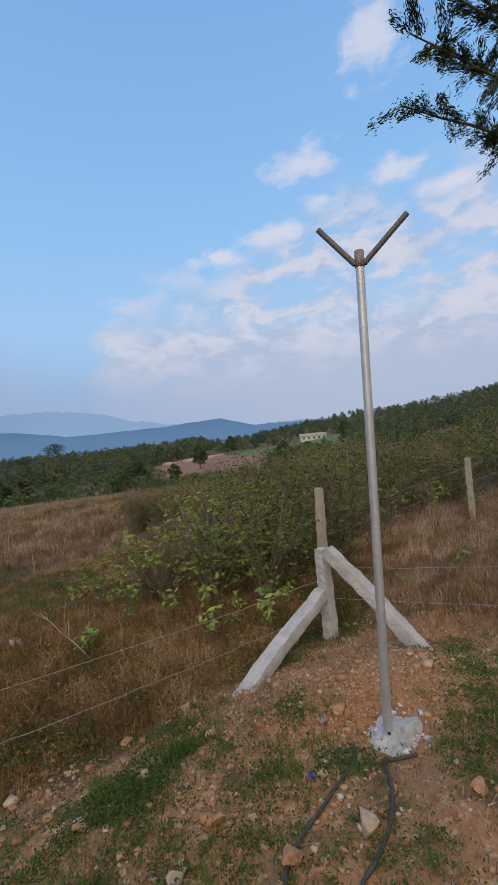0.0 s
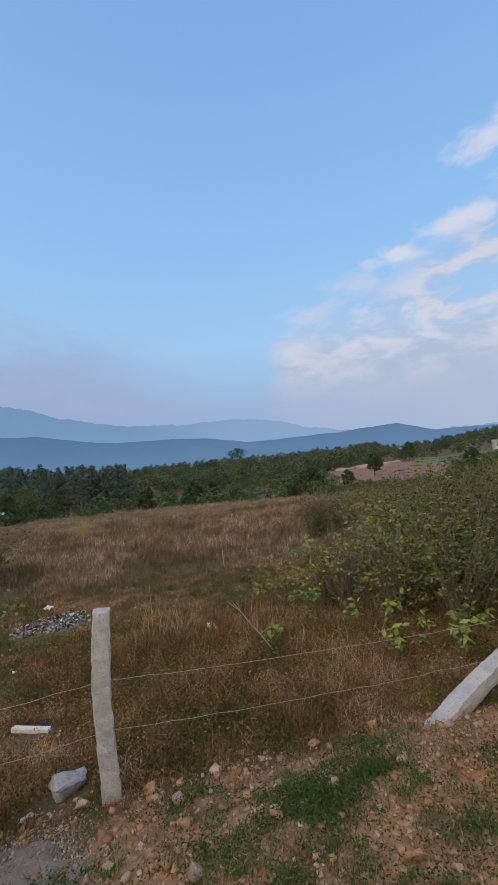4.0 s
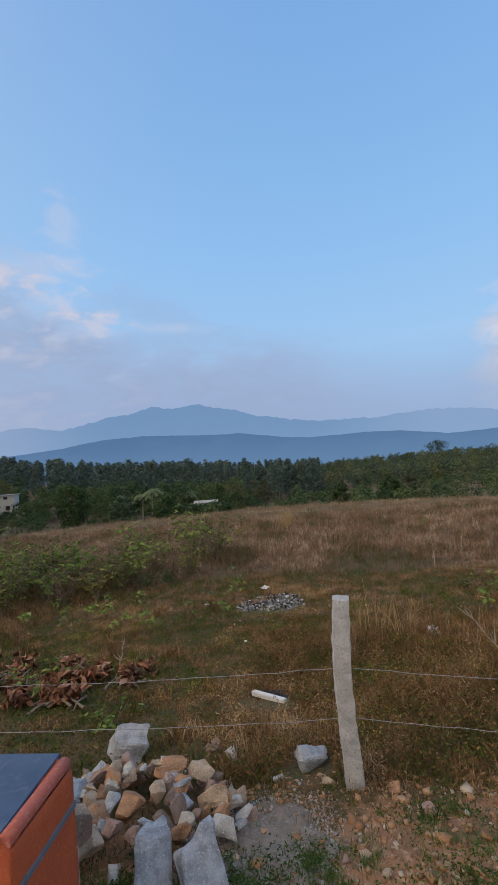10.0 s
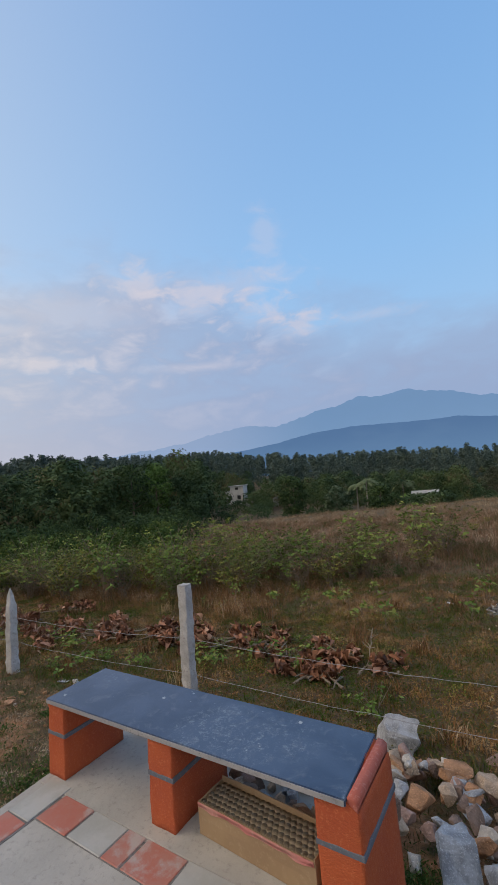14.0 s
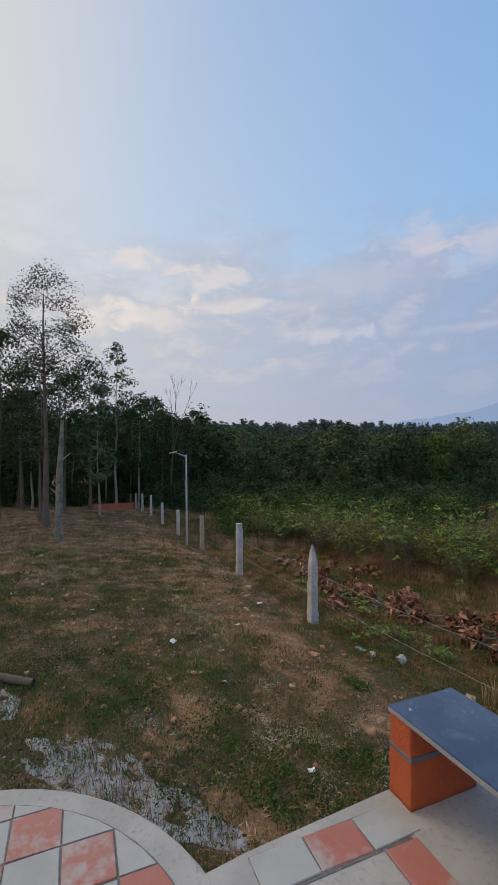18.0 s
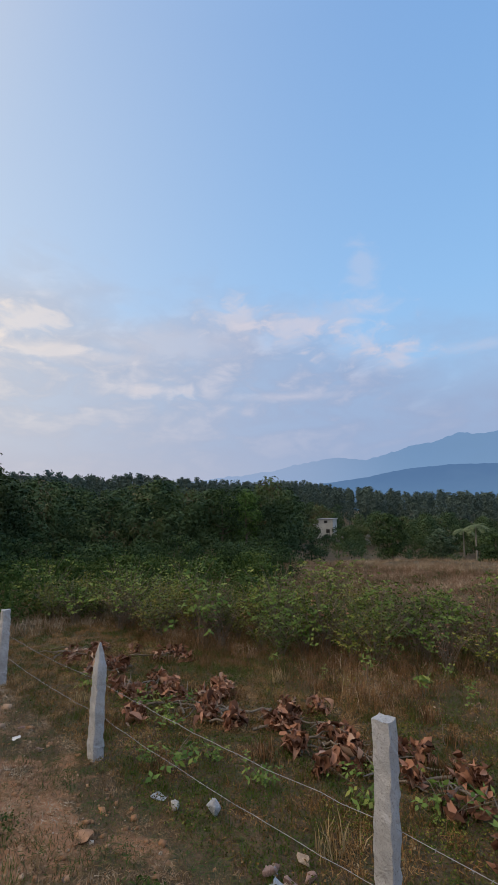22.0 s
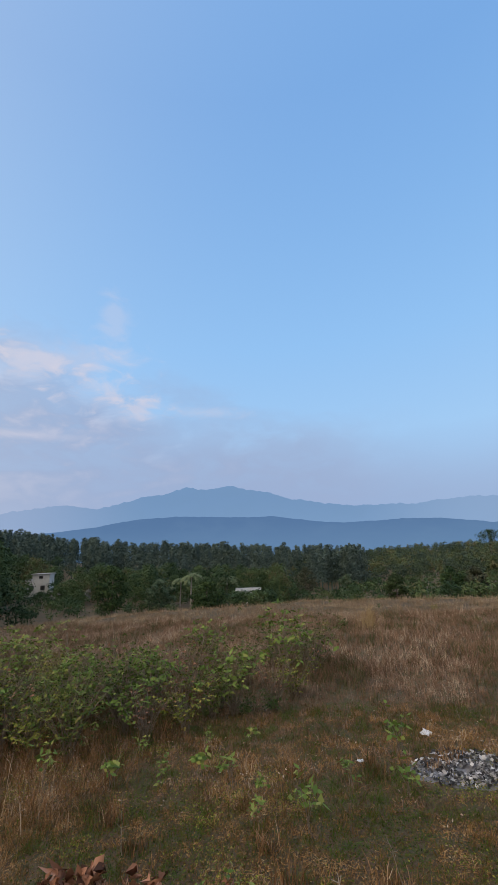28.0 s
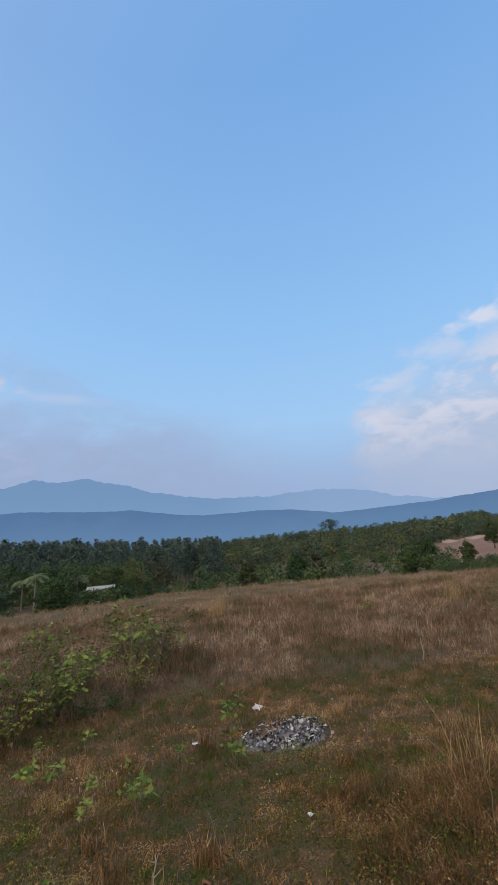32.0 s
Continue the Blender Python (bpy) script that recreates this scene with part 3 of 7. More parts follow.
def ground(x, y):
    """The height of the ground, for numbers or arrays."""
    x, y = np.asarray(x, float), np.asarray(y, float)
    d, s = -0.304 * x + 0.952 * y, 0.952 * x + 0.304 * y
    z = -0.92 + 0.028 * np.minimum(s - 1, 2.5) + 0.075 * np.clip(s - 8, 0, 30)
    z = np.where(s < -22, -0.92 + 0.028 * -23 + 0.0 * s, z)
    z = z + 0.09 * np.clip(4.1 - d, 0, 6)
    z = z - 0.085 * np.clip(d - 4.1, 0, 7) - 0.038 * np.clip(d - 11.1, 0, 19) - 0.02 * np.clip(d - 30, 0, 20)
    z = z - (0.13 + 0.10 * smoothstep(s, 2.5, 5)) * smoothstep(d, 2.7, 4.1) - 0.34 * np.exp(-(((x - 6.9) / 1.2) ** 2 + ((y - 4.9) / 1.0) ** 2))
    # the heap of dug earth round the steel pole
    z = z + 0.13 * np.exp(-(((x - 5.0) / 1.1) ** 2 + ((y - 4.35) / 0.6) ** 2)) + 0.10 * np.exp(-(((x - 5.7) / 0.5) ** 2 + ((y - 4.1) / 0.5) ** 2))
    z = z - 0.13 * np.exp(-(((x - 4.75) / 0.45) ** 2 + ((y - 3.5) / 0.4) ** 2))
    r = np.hypot(x - CX, y - CY)
    az = np.degrees(np.arctan2(-(x - CX), y - CY))
    k = np.clip(np.searchsorted(AZ, az) - 1, 0, len(AZ) - 2)
    f = smoothstep(az, AZ[k], AZ[k + 1])
    lr = np.log(np.clip(r, RADII[0], RADII[-1]))
    lg = np.log(RADII)
    j = np.clip(np.searchsorted(lg, lr) - 1, 0, len(RADII) - 2)
    g_ = (lr - lg[j]) / (lg[j + 1] - lg[j])
    far = (LAND[j, k] * (1 - f) + LAND[j, k + 1] * f) * (1 - g_) + (LAND[j + 1, k] * (1 - f) + LAND[j + 1, k + 1] * f) * g_
    z = z + (far - z) * smoothstep(r, 26, 49)
    z = z + 0.025 * wobble(x, y, 2.6) * smoothstep(r, 1, 4) + 0.07 * wobble(x, y, 0.55, 1.0) * smoothstep(r, 6, 14) + 0.8 * wobble(x, y, 0.05, 2.0) * smoothstep(r, 70, 200)
    return z


def bare_soil(x, y):
    """How bare the earth is, 0 to 1."""
    d, s = -0.304 * x + 0.952 * y, 0.952 * x + 0.304 * y
    strip = smoothstep(d, 4.4, 3.4) * smoothstep(d, 0.2, 1.6) * smoothstep(s, 1.2, 2.6) * smoothstep(s, 13, 8)
    heap = np.exp(-(((x - 4.9) / 1.3) ** 2 + ((y - 3.9) / 0.8) ** 2))
    path = np.exp(-(((d - 2.8) / 1.0) ** 2)) * smoothstep(s, -2.6, -5) * smoothstep(s, -26, -16) * 0.66
    lawn = 0.34 * smoothstep(d, 4.3, 3.6)
    return np.clip(np.maximum(np.maximum(0.72 * strip, heap), np.maximum(path, lawn)), 0, 1)


def on_ground(x, y, lift=0.0):
    return float(ground(x, y)) + lift


def build_ground():
    """One sheet of earth out to the horizon, fine near the path and coarse far off."""
    n_az, rad = 300, np.concatenate([np.linspace(0.05, 14, 130), np.geomspace(14.2, 4800, 120)])
    t = np.linspace(0, 2 * np.pi, n_az, endpoint=False)
    x, y = CX + rad[:, None] * np.cos(t), CY + rad[:, None] * np.sin(t)
    v = np.stack([x, y, ground(x, y)], -1).reshape(-1, 3)
    k, rows = np.arange(n_az), np.arange(len(rad) - 1)[:, None] * n_az
    q = np.stack([rows + k, rows + (k + 1) % n_az, rows + n_az + (k + 1) % n_az, rows + n_az + k], -1).reshape(-1, 4)[:, ::-1][:, ::-1]
    ob = mesh_np("ground", v, q[:, ::1], M_GROUND, smooth=True)
    a = ob.data.attributes.new("soil", "FLOAT", "POINT")
    a.data.foreach_set("value", bare_soil(v[:, 0], v[:, 1]).astype(np.float32))
    return tagged(ob, "dry reddish earth with sparse grass and litter", "ground", kind="structure")


build_ground()


def ridge(name, mat, radius, stops, label, rough=0.22):
    """A far range of hills: a real slope from its foot to its crest."""
    az = np.arange(-100, 150, 0.2)
    el = np.interp(az, [s[0] for s in stops], [s[1] for s in stops])
    el = el + rough * (wobble(az, az * 0.3, 0.9) * 0.6 + wobble(az, az * 0.7, 3.1) * 0.45 + wobble(az, az * 0.4, 8.3) * 0.18)
    a = np.radians(az)
    rows = []
    for f in (0.0, 0.35, 0.7, 1.0):
        r = radius * (0.8 + 0.2 * f)
        z = np.tan(np.radians(el)) * radius * (f ** 1.15) + 1.8
        z = z - 40 * (1 - f)
        rows.append(np.stack([CX - np.sin(a) * r, CY + np.cos(a) * r, z], -1))
    v = np.concatenate(rows)
    n = len(az)
    k = np.arange(n - 1)
    q = np.concatenate([np.stack([k + i * n, k + 1 + i * n, k + 1 + (i + 1) * n, k + (i + 1) * n], -1) for i in range(3)])
    return tagged(mesh_np(name, v, q, mat, smooth=True), label, "hills", kind="structure")


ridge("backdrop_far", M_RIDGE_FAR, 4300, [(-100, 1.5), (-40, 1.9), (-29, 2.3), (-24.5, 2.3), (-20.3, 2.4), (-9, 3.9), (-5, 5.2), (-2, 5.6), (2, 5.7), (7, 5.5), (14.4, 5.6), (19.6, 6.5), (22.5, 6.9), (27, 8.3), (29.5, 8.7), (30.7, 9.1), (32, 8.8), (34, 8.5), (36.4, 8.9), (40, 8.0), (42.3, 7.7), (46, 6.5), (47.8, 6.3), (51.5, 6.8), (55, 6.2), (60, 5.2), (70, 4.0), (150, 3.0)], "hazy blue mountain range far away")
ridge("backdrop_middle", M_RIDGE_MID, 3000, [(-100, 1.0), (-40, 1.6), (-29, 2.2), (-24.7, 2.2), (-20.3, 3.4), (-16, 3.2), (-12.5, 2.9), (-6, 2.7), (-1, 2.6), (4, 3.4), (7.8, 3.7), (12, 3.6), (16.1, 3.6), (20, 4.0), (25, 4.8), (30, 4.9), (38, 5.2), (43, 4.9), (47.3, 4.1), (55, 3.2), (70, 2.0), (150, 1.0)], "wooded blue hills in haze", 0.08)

# ---- platform and bench ----
FLOOR = -0.05
BENCH = Matrix.Translation((-1.82, 1.205, 0)) @ Matrix.Rotation(radians(18.6), 4, "Z")
LOBE = (-0.533, -1.084, 1.498)


def prism(outline, z0, z1, bevel=0.02):
    bm = bmesh.new()
    f = bm.faces.new([bm.verts.new((x, y, z1)) for x, y in outline])
    bmesh.ops.recalc_face_normals(bm, faces=[f])
    if f.normal.z < 0:
        f.normal_flip()
    ext = bmesh.ops.extrude_face_region(bm, geom=[f])
    low = [g for g in ext["geom"] if isinstance(g, bmesh.types.BMVert)]
    bmesh.ops.translate(bm, verts=low, vec=(0, 0, z0 - z1))
    bmesh.ops.recalc_face_normals(bm, faces=bm.faces[:])
    rim = [e for e in bm.edges if all(abs(v.co.z - z1) < 1e-5 for v in e.verts)]
    if bevel:
        bmesh.ops.bevel(bm, geom=rim, offset=bevel, segments=2, affect="EDGES")
    return bm


def build_platform():
    base = tagged(new("pavement_platform"), "raised concrete platform with a tiled border", "platform", kind="structure")
    base.matrix_world = Matrix.Translation((0, 0, FLOOR)) @ BENCH
    edge = [(-0.05, 0.60), (-0.035, -0.05), (0.02, -0.95), (0.06, -1.25), (0.25, -4.0), (4.7, -4.0), (4.9, -1.2), (4.5, -0.75), (2.75, -0.65), (2.20, -0.45), (2.20, 0.60)]
    part("slab", prism(edge, -1.1, 0.0, 0.025), M_CONCRETE, base)
    t = np.linspace(0, 2 * np.pi, 56, endpoint=False)
    inv = BENCH.inverted()
    ring = [inv @ Vector((LOBE[0] + LOBE[2] * math.cos(a), LOBE[1] + LOBE[2] * math.sin(a), 0)) for a in t]
    part("round_slab", prism([(p.x, p.y) for p in ring], -1.1, -0.004, 0.03), M_CONCRETE, base)
    part("apron", box_bm(0.0, -0.09, -0.02, 2.19, 0.57, 0.006, 0.004), M_CONCRETE, base)
    part("joint_bed", box_bm(0.306, -0.297, -0.02, 2.12, -0.112, 0.003, 0), M_JOINT, base, "dark cement joint round the tiles")
    part("joint_bed", box_bm(0.078, -0.946, -0.02, 0.306, -0.112, 0.003, 0), M_JOINT, base, "dark cement joint round the tiles")
    disc = [inv @ Vector((LOBE[0] + (LOBE[2] - 0.16) * math.cos(a), LOBE[1] + (LOBE[2] - 0.16) * math.sin(a), 0)) for a in t]
    part("joint_bed", prism([(p.x, p.y) for p in disc if p.x < 0.03 or p.y < -1.12], -0.02, 0.002, 0), M_JOINT, base, "dark cement joint round the tiles")
    meshes = {}
    for key, a, b in (("long", 0.143, 0.100), ("half", 0.068, 0.100), ("side", 0.104, 0.148), ("full", 0.139, 0.125)):
        bm = box_bm(-a, -b, -0.02, a, b, 0.009, 0.004)
        for col, mat in (("red", M_TILE_RED), ("grey", M_TILE_GREY)):
            me = bpy.data.meshes.new("tile_" + key + "_" + col)
            bm.to_mesh(me)
            me.materials.append(mat)
            meshes[key, col] = me
        bm.free()

    def lay(u, v, kind, col):
        ob = new("tile", meshes[kind, col])
        ob.parent = base
        ob.matrix_local = pose(u, v, random.uniform(-0.003, 0.001), random.uniform(-0.4, 0.4), random.uniform(-0.4, 0.4), random.uniform(-1.5, 1.5))

    row = ((0.455, "long", "red"), (0.755, "long", "grey"), (0.975, "half", "red"), (1.20, "long", "red"), (1.50, "long", "grey"), (1.80, "long", "red"), (2.05, "half", "grey"))
    for u, kind, col in row:
        lay(u, -0.192, kind, col)
    for v, col in ((-0.185, "grey"), (-0.490, "red"), (-0.795, "grey")):
        lay(0.185, v, "side", col)
    c = inv @ Vector((LOBE[0], LOBE[1], 0))
    for i in range(-6, 7):
        for j in range(-6, 7):
            u, v = -0.205 + i * 0.289, -1.945 + j * 0.260
            if u > 0.0 and v > -1.15:
                continue
            col = "red" if (i + j) % 2 else "grey"
            corners = [(u + a * 0.139, v + b * 0.125) for a, b in ((-1, -1), (1, -1), (1, 1), (-1, 1))]
            reach = max(math.hypot(p[0] - c.x, p[1] - c.y) for p in corners)
            if reach < LOBE[2] - 0.17:
                lay(u, v, "full", col)
                continue
            # a tile cut to the round edge
            ring_ = [(c.x + (LOBE[2] - 0.17) * math.cos(a), c.y + (LOBE[2] - 0.17) * math.sin(a)) for a in np.linspace(0, 2 * np.pi, 48, endpoint=False)]
            shape = corners
            for (ax, ay), (bx, by) in zip(ring_, ring_[1:] + ring_[:1]):
                kept = []
                for (px, py), (qx, qy) in zip(shape, shape[1:] + shape[:1]):
                    dp = (bx - ax) * (py - ay) - (by - ay) * (px - ax)
                    dq = (bx - ax) * (qy - ay) - (by - ay) * (qx - ax)
                    if dp >= 0:
                        kept.append((px, py))
                    if dp * dq < 0:
                        f = dp / (dp - dq)
                        kept.append((px + (qx - px) * f, py + (qy - py) * f))
                shape = kept
                if len(shape) < 3:
                    break
            if len(shape) >= 3:
                area = abs(sum(p[0] * q[1] - q[0] * p[1] for p, q in zip(shape, shape[1:] + shape[:1]))) / 2
                if area > 0.006:
                    part("tile", prism(shape, -0.02, 0.008, 0), M_TILE_RED if col == "red" else M_TILE_GREY, base)
    return base


build_platform()


def pillar(u, width, thing, end=False):
    d0, d1 = 0.008, 0.47
    top = 0.447 if end else 0.418
    bm = box_bm(u - width / 2, d0, -0.95 if end else FLOOR, u + width / 2, d1, top, 0)
    bmesh.ops.subdivide_edges(bm, edges=bm.edges[:], cuts=13, use_grid_fill=True)
    for v in bm.verts:
        out = Vector((v.co.x - u, v.co.y - (d0 + d1) / 2, 0))
        low = 1 - max(v.co.z, FLOOR) / top
        splay = 1.0 + 0.03 * low
        v.co.x = u + out.x * splay
        v.co.y = (d0 + d1) / 2 + out.y * (1 + 0.06 * low)
        if end and v.co.z > 0.40 and out.x > 0.03:
            v.co.z -= (out.x - 0.03) * 0.75
        v.co += noise.noise_vector(v.co * 14) * 0.006
    p = part("pillar", bm, M_ORANGE, thing, "orange painted rough plastered pillar", True)
    band = box_bm(u - width / 2 * 1.06 - 0.004, d0 - 0.009, 0.215, u + width / 2 * 1.06 + 0.004, d1 + 0.009, 0.243, 0.003)
    for v in band.verts:
        v.co += noise.noise_vector(v.co * 9) * 0.003
    part("painted_band", band, M_MORTAR, p, "grey-blue painted band")
    if end:
        cap = box_bm(2.208, d0 + 0.004, 0.40, u + width / 2 - 0.005, d1 - 0.004, 0.4535, 0)
        bmesh.ops.subdivide_edges(cap, edges=cap.edges[:], cuts=4, use_grid_fill=True)
        for v in cap.verts:
            if v.co.z > 0.42:
                v.co.z -= max(0, (v.co.x - 2.235)) * 0.8
        part("cap", cap, M_PINK, p, "faded red plaster cap with a sloping shoulder", True)
    return p


def build_bench():
    bench = tagged(new("garden_bench"), "stone slab bench on three orange painted pillars", "bench")
    bench.matrix_world = BENCH
    for u, width in ((0.09, 0.175), (1.085, 0.178)):
        pillar(u, width, bench)
    pillar(2.155, 0.205, bench, True)
    bm = box_bm(0, -0.005, 0.42, 2.205, 0.50, 0.452, 0)
    for v in bm.verts:
        if v.co.x > 2 and v.co.y > 0.3:
            v.co.x -= 0.02
    bmesh.ops.bevel(bm, geom=bm.edges[:], offset=0.004, segments=2, affect="EDGES")
    slab = part("seat_slab", bm, M_SLAB, bench, "dusty dark blue-grey polished stone seat")
    part("seat_edge", box_bm(0.004, -0.0075, 0.422, 2.20, -0.001, 0.4475, 0.001), M_SLAB_EDGE, slab, "rough sawn grey stone edge")
    return bench


build_bench()


# ---- fence ----
def post_bm(w0, w1, h, seed, point=False, bury=0.25, segs=34, wavy=0.010):
    """A split granite post: square, tapered, with an uneven face."""
    bm = box_bm(-0.5, -0.5, 0, 0.5, 0.5, 1, 0)
    bmesh.ops.subdivide_edges(bm, edges=[e for e in bm.edges if abs(e.verts[0].co.z - e.verts[1].co.z) > 0.5], cuts=segs)
    bmesh.ops.subdivide_edges(bm, edges=[e for e in bm.edges if abs(e.verts[0].co.z - e.verts[1].co.z) < 0.01], cuts=2, use_grid_fill=True)
    off = Vector((seed * 3.7, seed * 1.9, 0))
    for v in bm.verts:
        f = v.co.z
        wide = w0 + (w1 - w0) * f
        z = -bury + f * (h + bury)
        if point and f > 0.80:
            wide *= max(0.18, 1 - ((f - 0.80) / 0.20) ** 1.3 * 0.85)
        corner = 0.93 if abs(abs(v.co.x) - 0.5) < 0.01 and abs(abs(v.co.y) - 0.5) < 0.01 else 1.0
        v.co = Vector((v.co.x * wide * corner, v.co.y * wide * corner * 0.9, z))
        v.co += noise.noise_vector(v.co * 6 + off) * wavy + noise.noise_vector(v.co * 24 + off) * 0.014
        v.co.x += 0.02 * math.sin(z * 3 + seed)
    return bm


def fence_post(x, y, h, seed, w0=0.16, w1=0.13, mat=M_POST, point=False, lean=(0, 0), label="whitewashed rough granite fence post", turn=18):
    ob = part("fence_post", post_bm(w0, w1, h, seed, point), mat)
    ob.matrix_world = pose(x, y, on_ground(x, y), lean[0], lean[1], turn)
    return tagged(ob, label, "post", "posts of the boundary fence")


POSTS = [(5.79, 5.95), (1.01, 4.61), (-3.40, 3.20), (-7.59, 1.89), (-11.58, 0.58)]
for i in range(8):
    POSTS.append((-15.7 - 4.15 * i, -0.72 - 1.36 * i))
FEET = [-1.15, -0.90, -0.97, -1.13, -1.22]
FEET += [on_ground(x, y) for x, y in POSTS[5:]]
TOPS = [0.17, 0.60, 0.58, 0.24, 0.10]


def line_post(i, seed, w0, w1, **kw):
    x, y = POSTS[i]
    return fence_post(x, y, TOPS[i] - on_ground(x, y), seed, w0, w1, **kw)


line_post(0, 1.0, 0.185, 0.165)
line_post(1, 2.0, 0.160, 0.146, lean=(0, 0.5))
line_post(2, 3.0, 0.160, 0.142, label="whitewashed granite fence post with a chipped top")
line_post(3, 4.0, 0.19, 0.15, point=True, label="whitewashed granite fence post with a pointed top")
line_post(4, 5.0, 0.19, 0.17)
for i, (x, y) in enumerate(POSTS[5:]):
    fence_post(x, y, 1.28 + 0.1 * math.sin(i * 5), 6.0 + i, 0.17, 0.15, M_POST_OLD if i == 0 else M_POST, lean=(0, 2 * math.sin(i * 3)), label="weathered brownish granite fence post" if i == 0 else "whitewashed rough granite fence post")


def brace(foot, head, seed):
    a, b = Vector(foot), Vector(head)
    ob = part("brace_post", post_bm(0.20, 0.175, (b - a).length, seed, bury=0.15, wavy=0.008), M_POST)
    ob.matrix_world = Matrix.Translation(a) @ (b - a).to_track_quat("Z", "Y").to_matrix().to_4x4()
    return tagged(ob, "slanting granite brace against the corner post", "post")


brace((4.11, 5.20, -1.07), (5.70, 5.95, -0.44), 31.0)
brace((6.45, 4.72, -1.10), (5.82, 5.88, 0.16), 33.0)
fence_post(6.95, 7.75, 1.86, 40.0, 0.17, 0.14, M_POST_OLD, label="older weathered granite post of the next fence")
fence_post(11.65, 8.25, 1.55, 41.0, 0.14, 0.12, M_POST_OLD, lean=(0, -3), label="older weathered granite post wound with a climber")
POSTS_R = [(5.79, 5.95), (7.9, 2.2), (10.0, -1.6)]
for x, y in POSTS_R[1:]:
    fence_post(x, y, 1.4, x * 3)


def wire(points, name="barbed_wire", sag=0.05, thick=0.0028, barbs=True, group="strands of the fence"):
    """A strand of twisted wire with barbs, hanging a little between its posts."""
    pieces = []
    for a, b in zip(points[:-1], points[1:]):
        a, b = np.array(a), np.array(b)
        n = max(6, int(np.linalg.norm(b - a) / 0.18))
        f = np.linspace(0, 1, n)
        p = a + (b - a) * f[:, None]
        p[:, 2] -= sag * 4 * f * (1 - f)
        p += rng.normal(size=p.shape) * 0.004
        pieces.append(tube_np(p, np.full(n, thick), 4))
        far = np.hypot(a[0] - CX, a[1] - CY)
        if barbs and far < 14:
            for g in np.arange(0.05, 1, 0.11 / np.linalg.norm(b - a)):
                c = a + (b - a) * g
                c[2] -= sag * 4 * g * (1 - g)
                for _ in range(2):
                    d = rng.normal(size=3)
                    d /= np.linalg.norm(d)
                    pieces.append(tube_np([c - d * 0.014, c + d * 0.014], [0.0016, 0.0012], 3))
    v, q = joined(pieces)
    return tagged(mesh_np(name, v, q, M_WIRE), "rusty grey barbed wire strand tied to the posts", "wire", group)


for up_ in (0.90, 0.47):
    pts = [(x, y, FEET[i] + up_ - (0.03 if i > 1 else 0)) for i, (x, y) in enumerate(POSTS)]
    wire(pts)
    wire([(x, y, on_ground(x, y) + up_ + (0.12 if i == 0 else 0)) for i, (x, y) in enumerate(POSTS_R)])
for up_ in (1.35, 0.95, 0.5):
    wire([(6.95, 7.75, on_ground(6.95, 7.75) + up_), (11.65, 8.25, on_ground(11.65, 8.25) + up_), (17, 8.8, on_ground(17, 8.8) + up_)], barbs=False)
    wire([(6.95, 7.75, on_ground(6.95, 7.75) + up_), (5.79, 5.95, on_ground(5.79, 5.95) + up_ * 0.9)], barbs=False)


# ---- trees and forest ----
def crown_np(g, height, radius, base, clumps, per, leaf, top=1.0, droop=0.2, shell=0.55, lump=0.28, three=False):
    """Clumps of leaves spread over an uneven crown; returns their centres and the leaves."""
    a, f = g.uniform(0, 2 * np.pi, clumps), g.uniform(0, 1, clumps)
    prof = np.sin(np.pi * np.clip(f * 0.92 + 0.08, 0, 1)) ** 0.7
    if top < 1:
        prof = np.clip(1.04 - f, 0, 1) ** 0.55 * np.clip(f * 6 + 0.35, 0, 1)
    rr = radius * prof * (shell + (1 - shell) * g.uniform(0, 1, clumps)) * g.uniform(0.6, 1.1, clumps)
    c = np.stack([np.cos(a) * rr, np.sin(a) * rr, base + f * (height - base)], 1)
    cl = np.repeat(radius * lump * g.uniform(0.6, 1.35, clumps), per)[:, None]
    q = g.normal(size=(clumps * per, 3)) + np.array([[0, 0, 0.35]])
    q /= np.linalg.norm(q, axis=1, keepdims=True)
    p = np.repeat(c, per, 0) + q * cl * g.uniform(0.55, 1.08, len(q))[:, None] * np.array([[1.0, 1.0, 0.72]])
    face = q * 0.9 + np.array([[0, 0, 0.45]]) + g.normal(size=q.shape) * 0.42
    d = g.normal(size=q.shape)
    d[:, 2] -= droop * 2
    v, k = leaf_cards(p, face, leaf, leaf * 0.62, g, d, three)
    return c, v, k


def trunk_np(g, height, base_r, crown_c, limbs=7, lean=0.03, sides=7):
    n = 9
    f = np.linspace(0, 1, n)
    px = np.cumsum(g.normal(size=n)) * lean * height / n
    py = np.cumsum(g.normal(size=n)) * lean * height / n
    px, py = px - px[0], py - py[0]
    pts = np.stack([px, py, f * height - 0.2], 1)
    rad = base_r * (1 - 0.85 * f) + base_r * 0.35 * np.exp(-f * 18)
    out = [tube_np(pts, rad, sides)]
    pick = g.choice(len(crown_c), min(limbs, len(crown_c)), replace=False)
    for i in pick:
        tip = crown_c[i]
        k = np.clip((tip[2] - 0.28 * np.hypot(tip[0], tip[1]) * 1.6) / height, 0.25, 0.9)
        root = np.array([np.interp(k, f, px), np.interp(k, f, py), k * height])
        m = root + (tip - root) * 0.5 + np.array([0, 0, -0.04 * height * 0.3])
        r = base_r * (1 - 0.85 * k) * 0.55
        out.append(tube_np([root, m, tip], [r, r * 0.6, r * 0.15], 5))
    return joined(out)


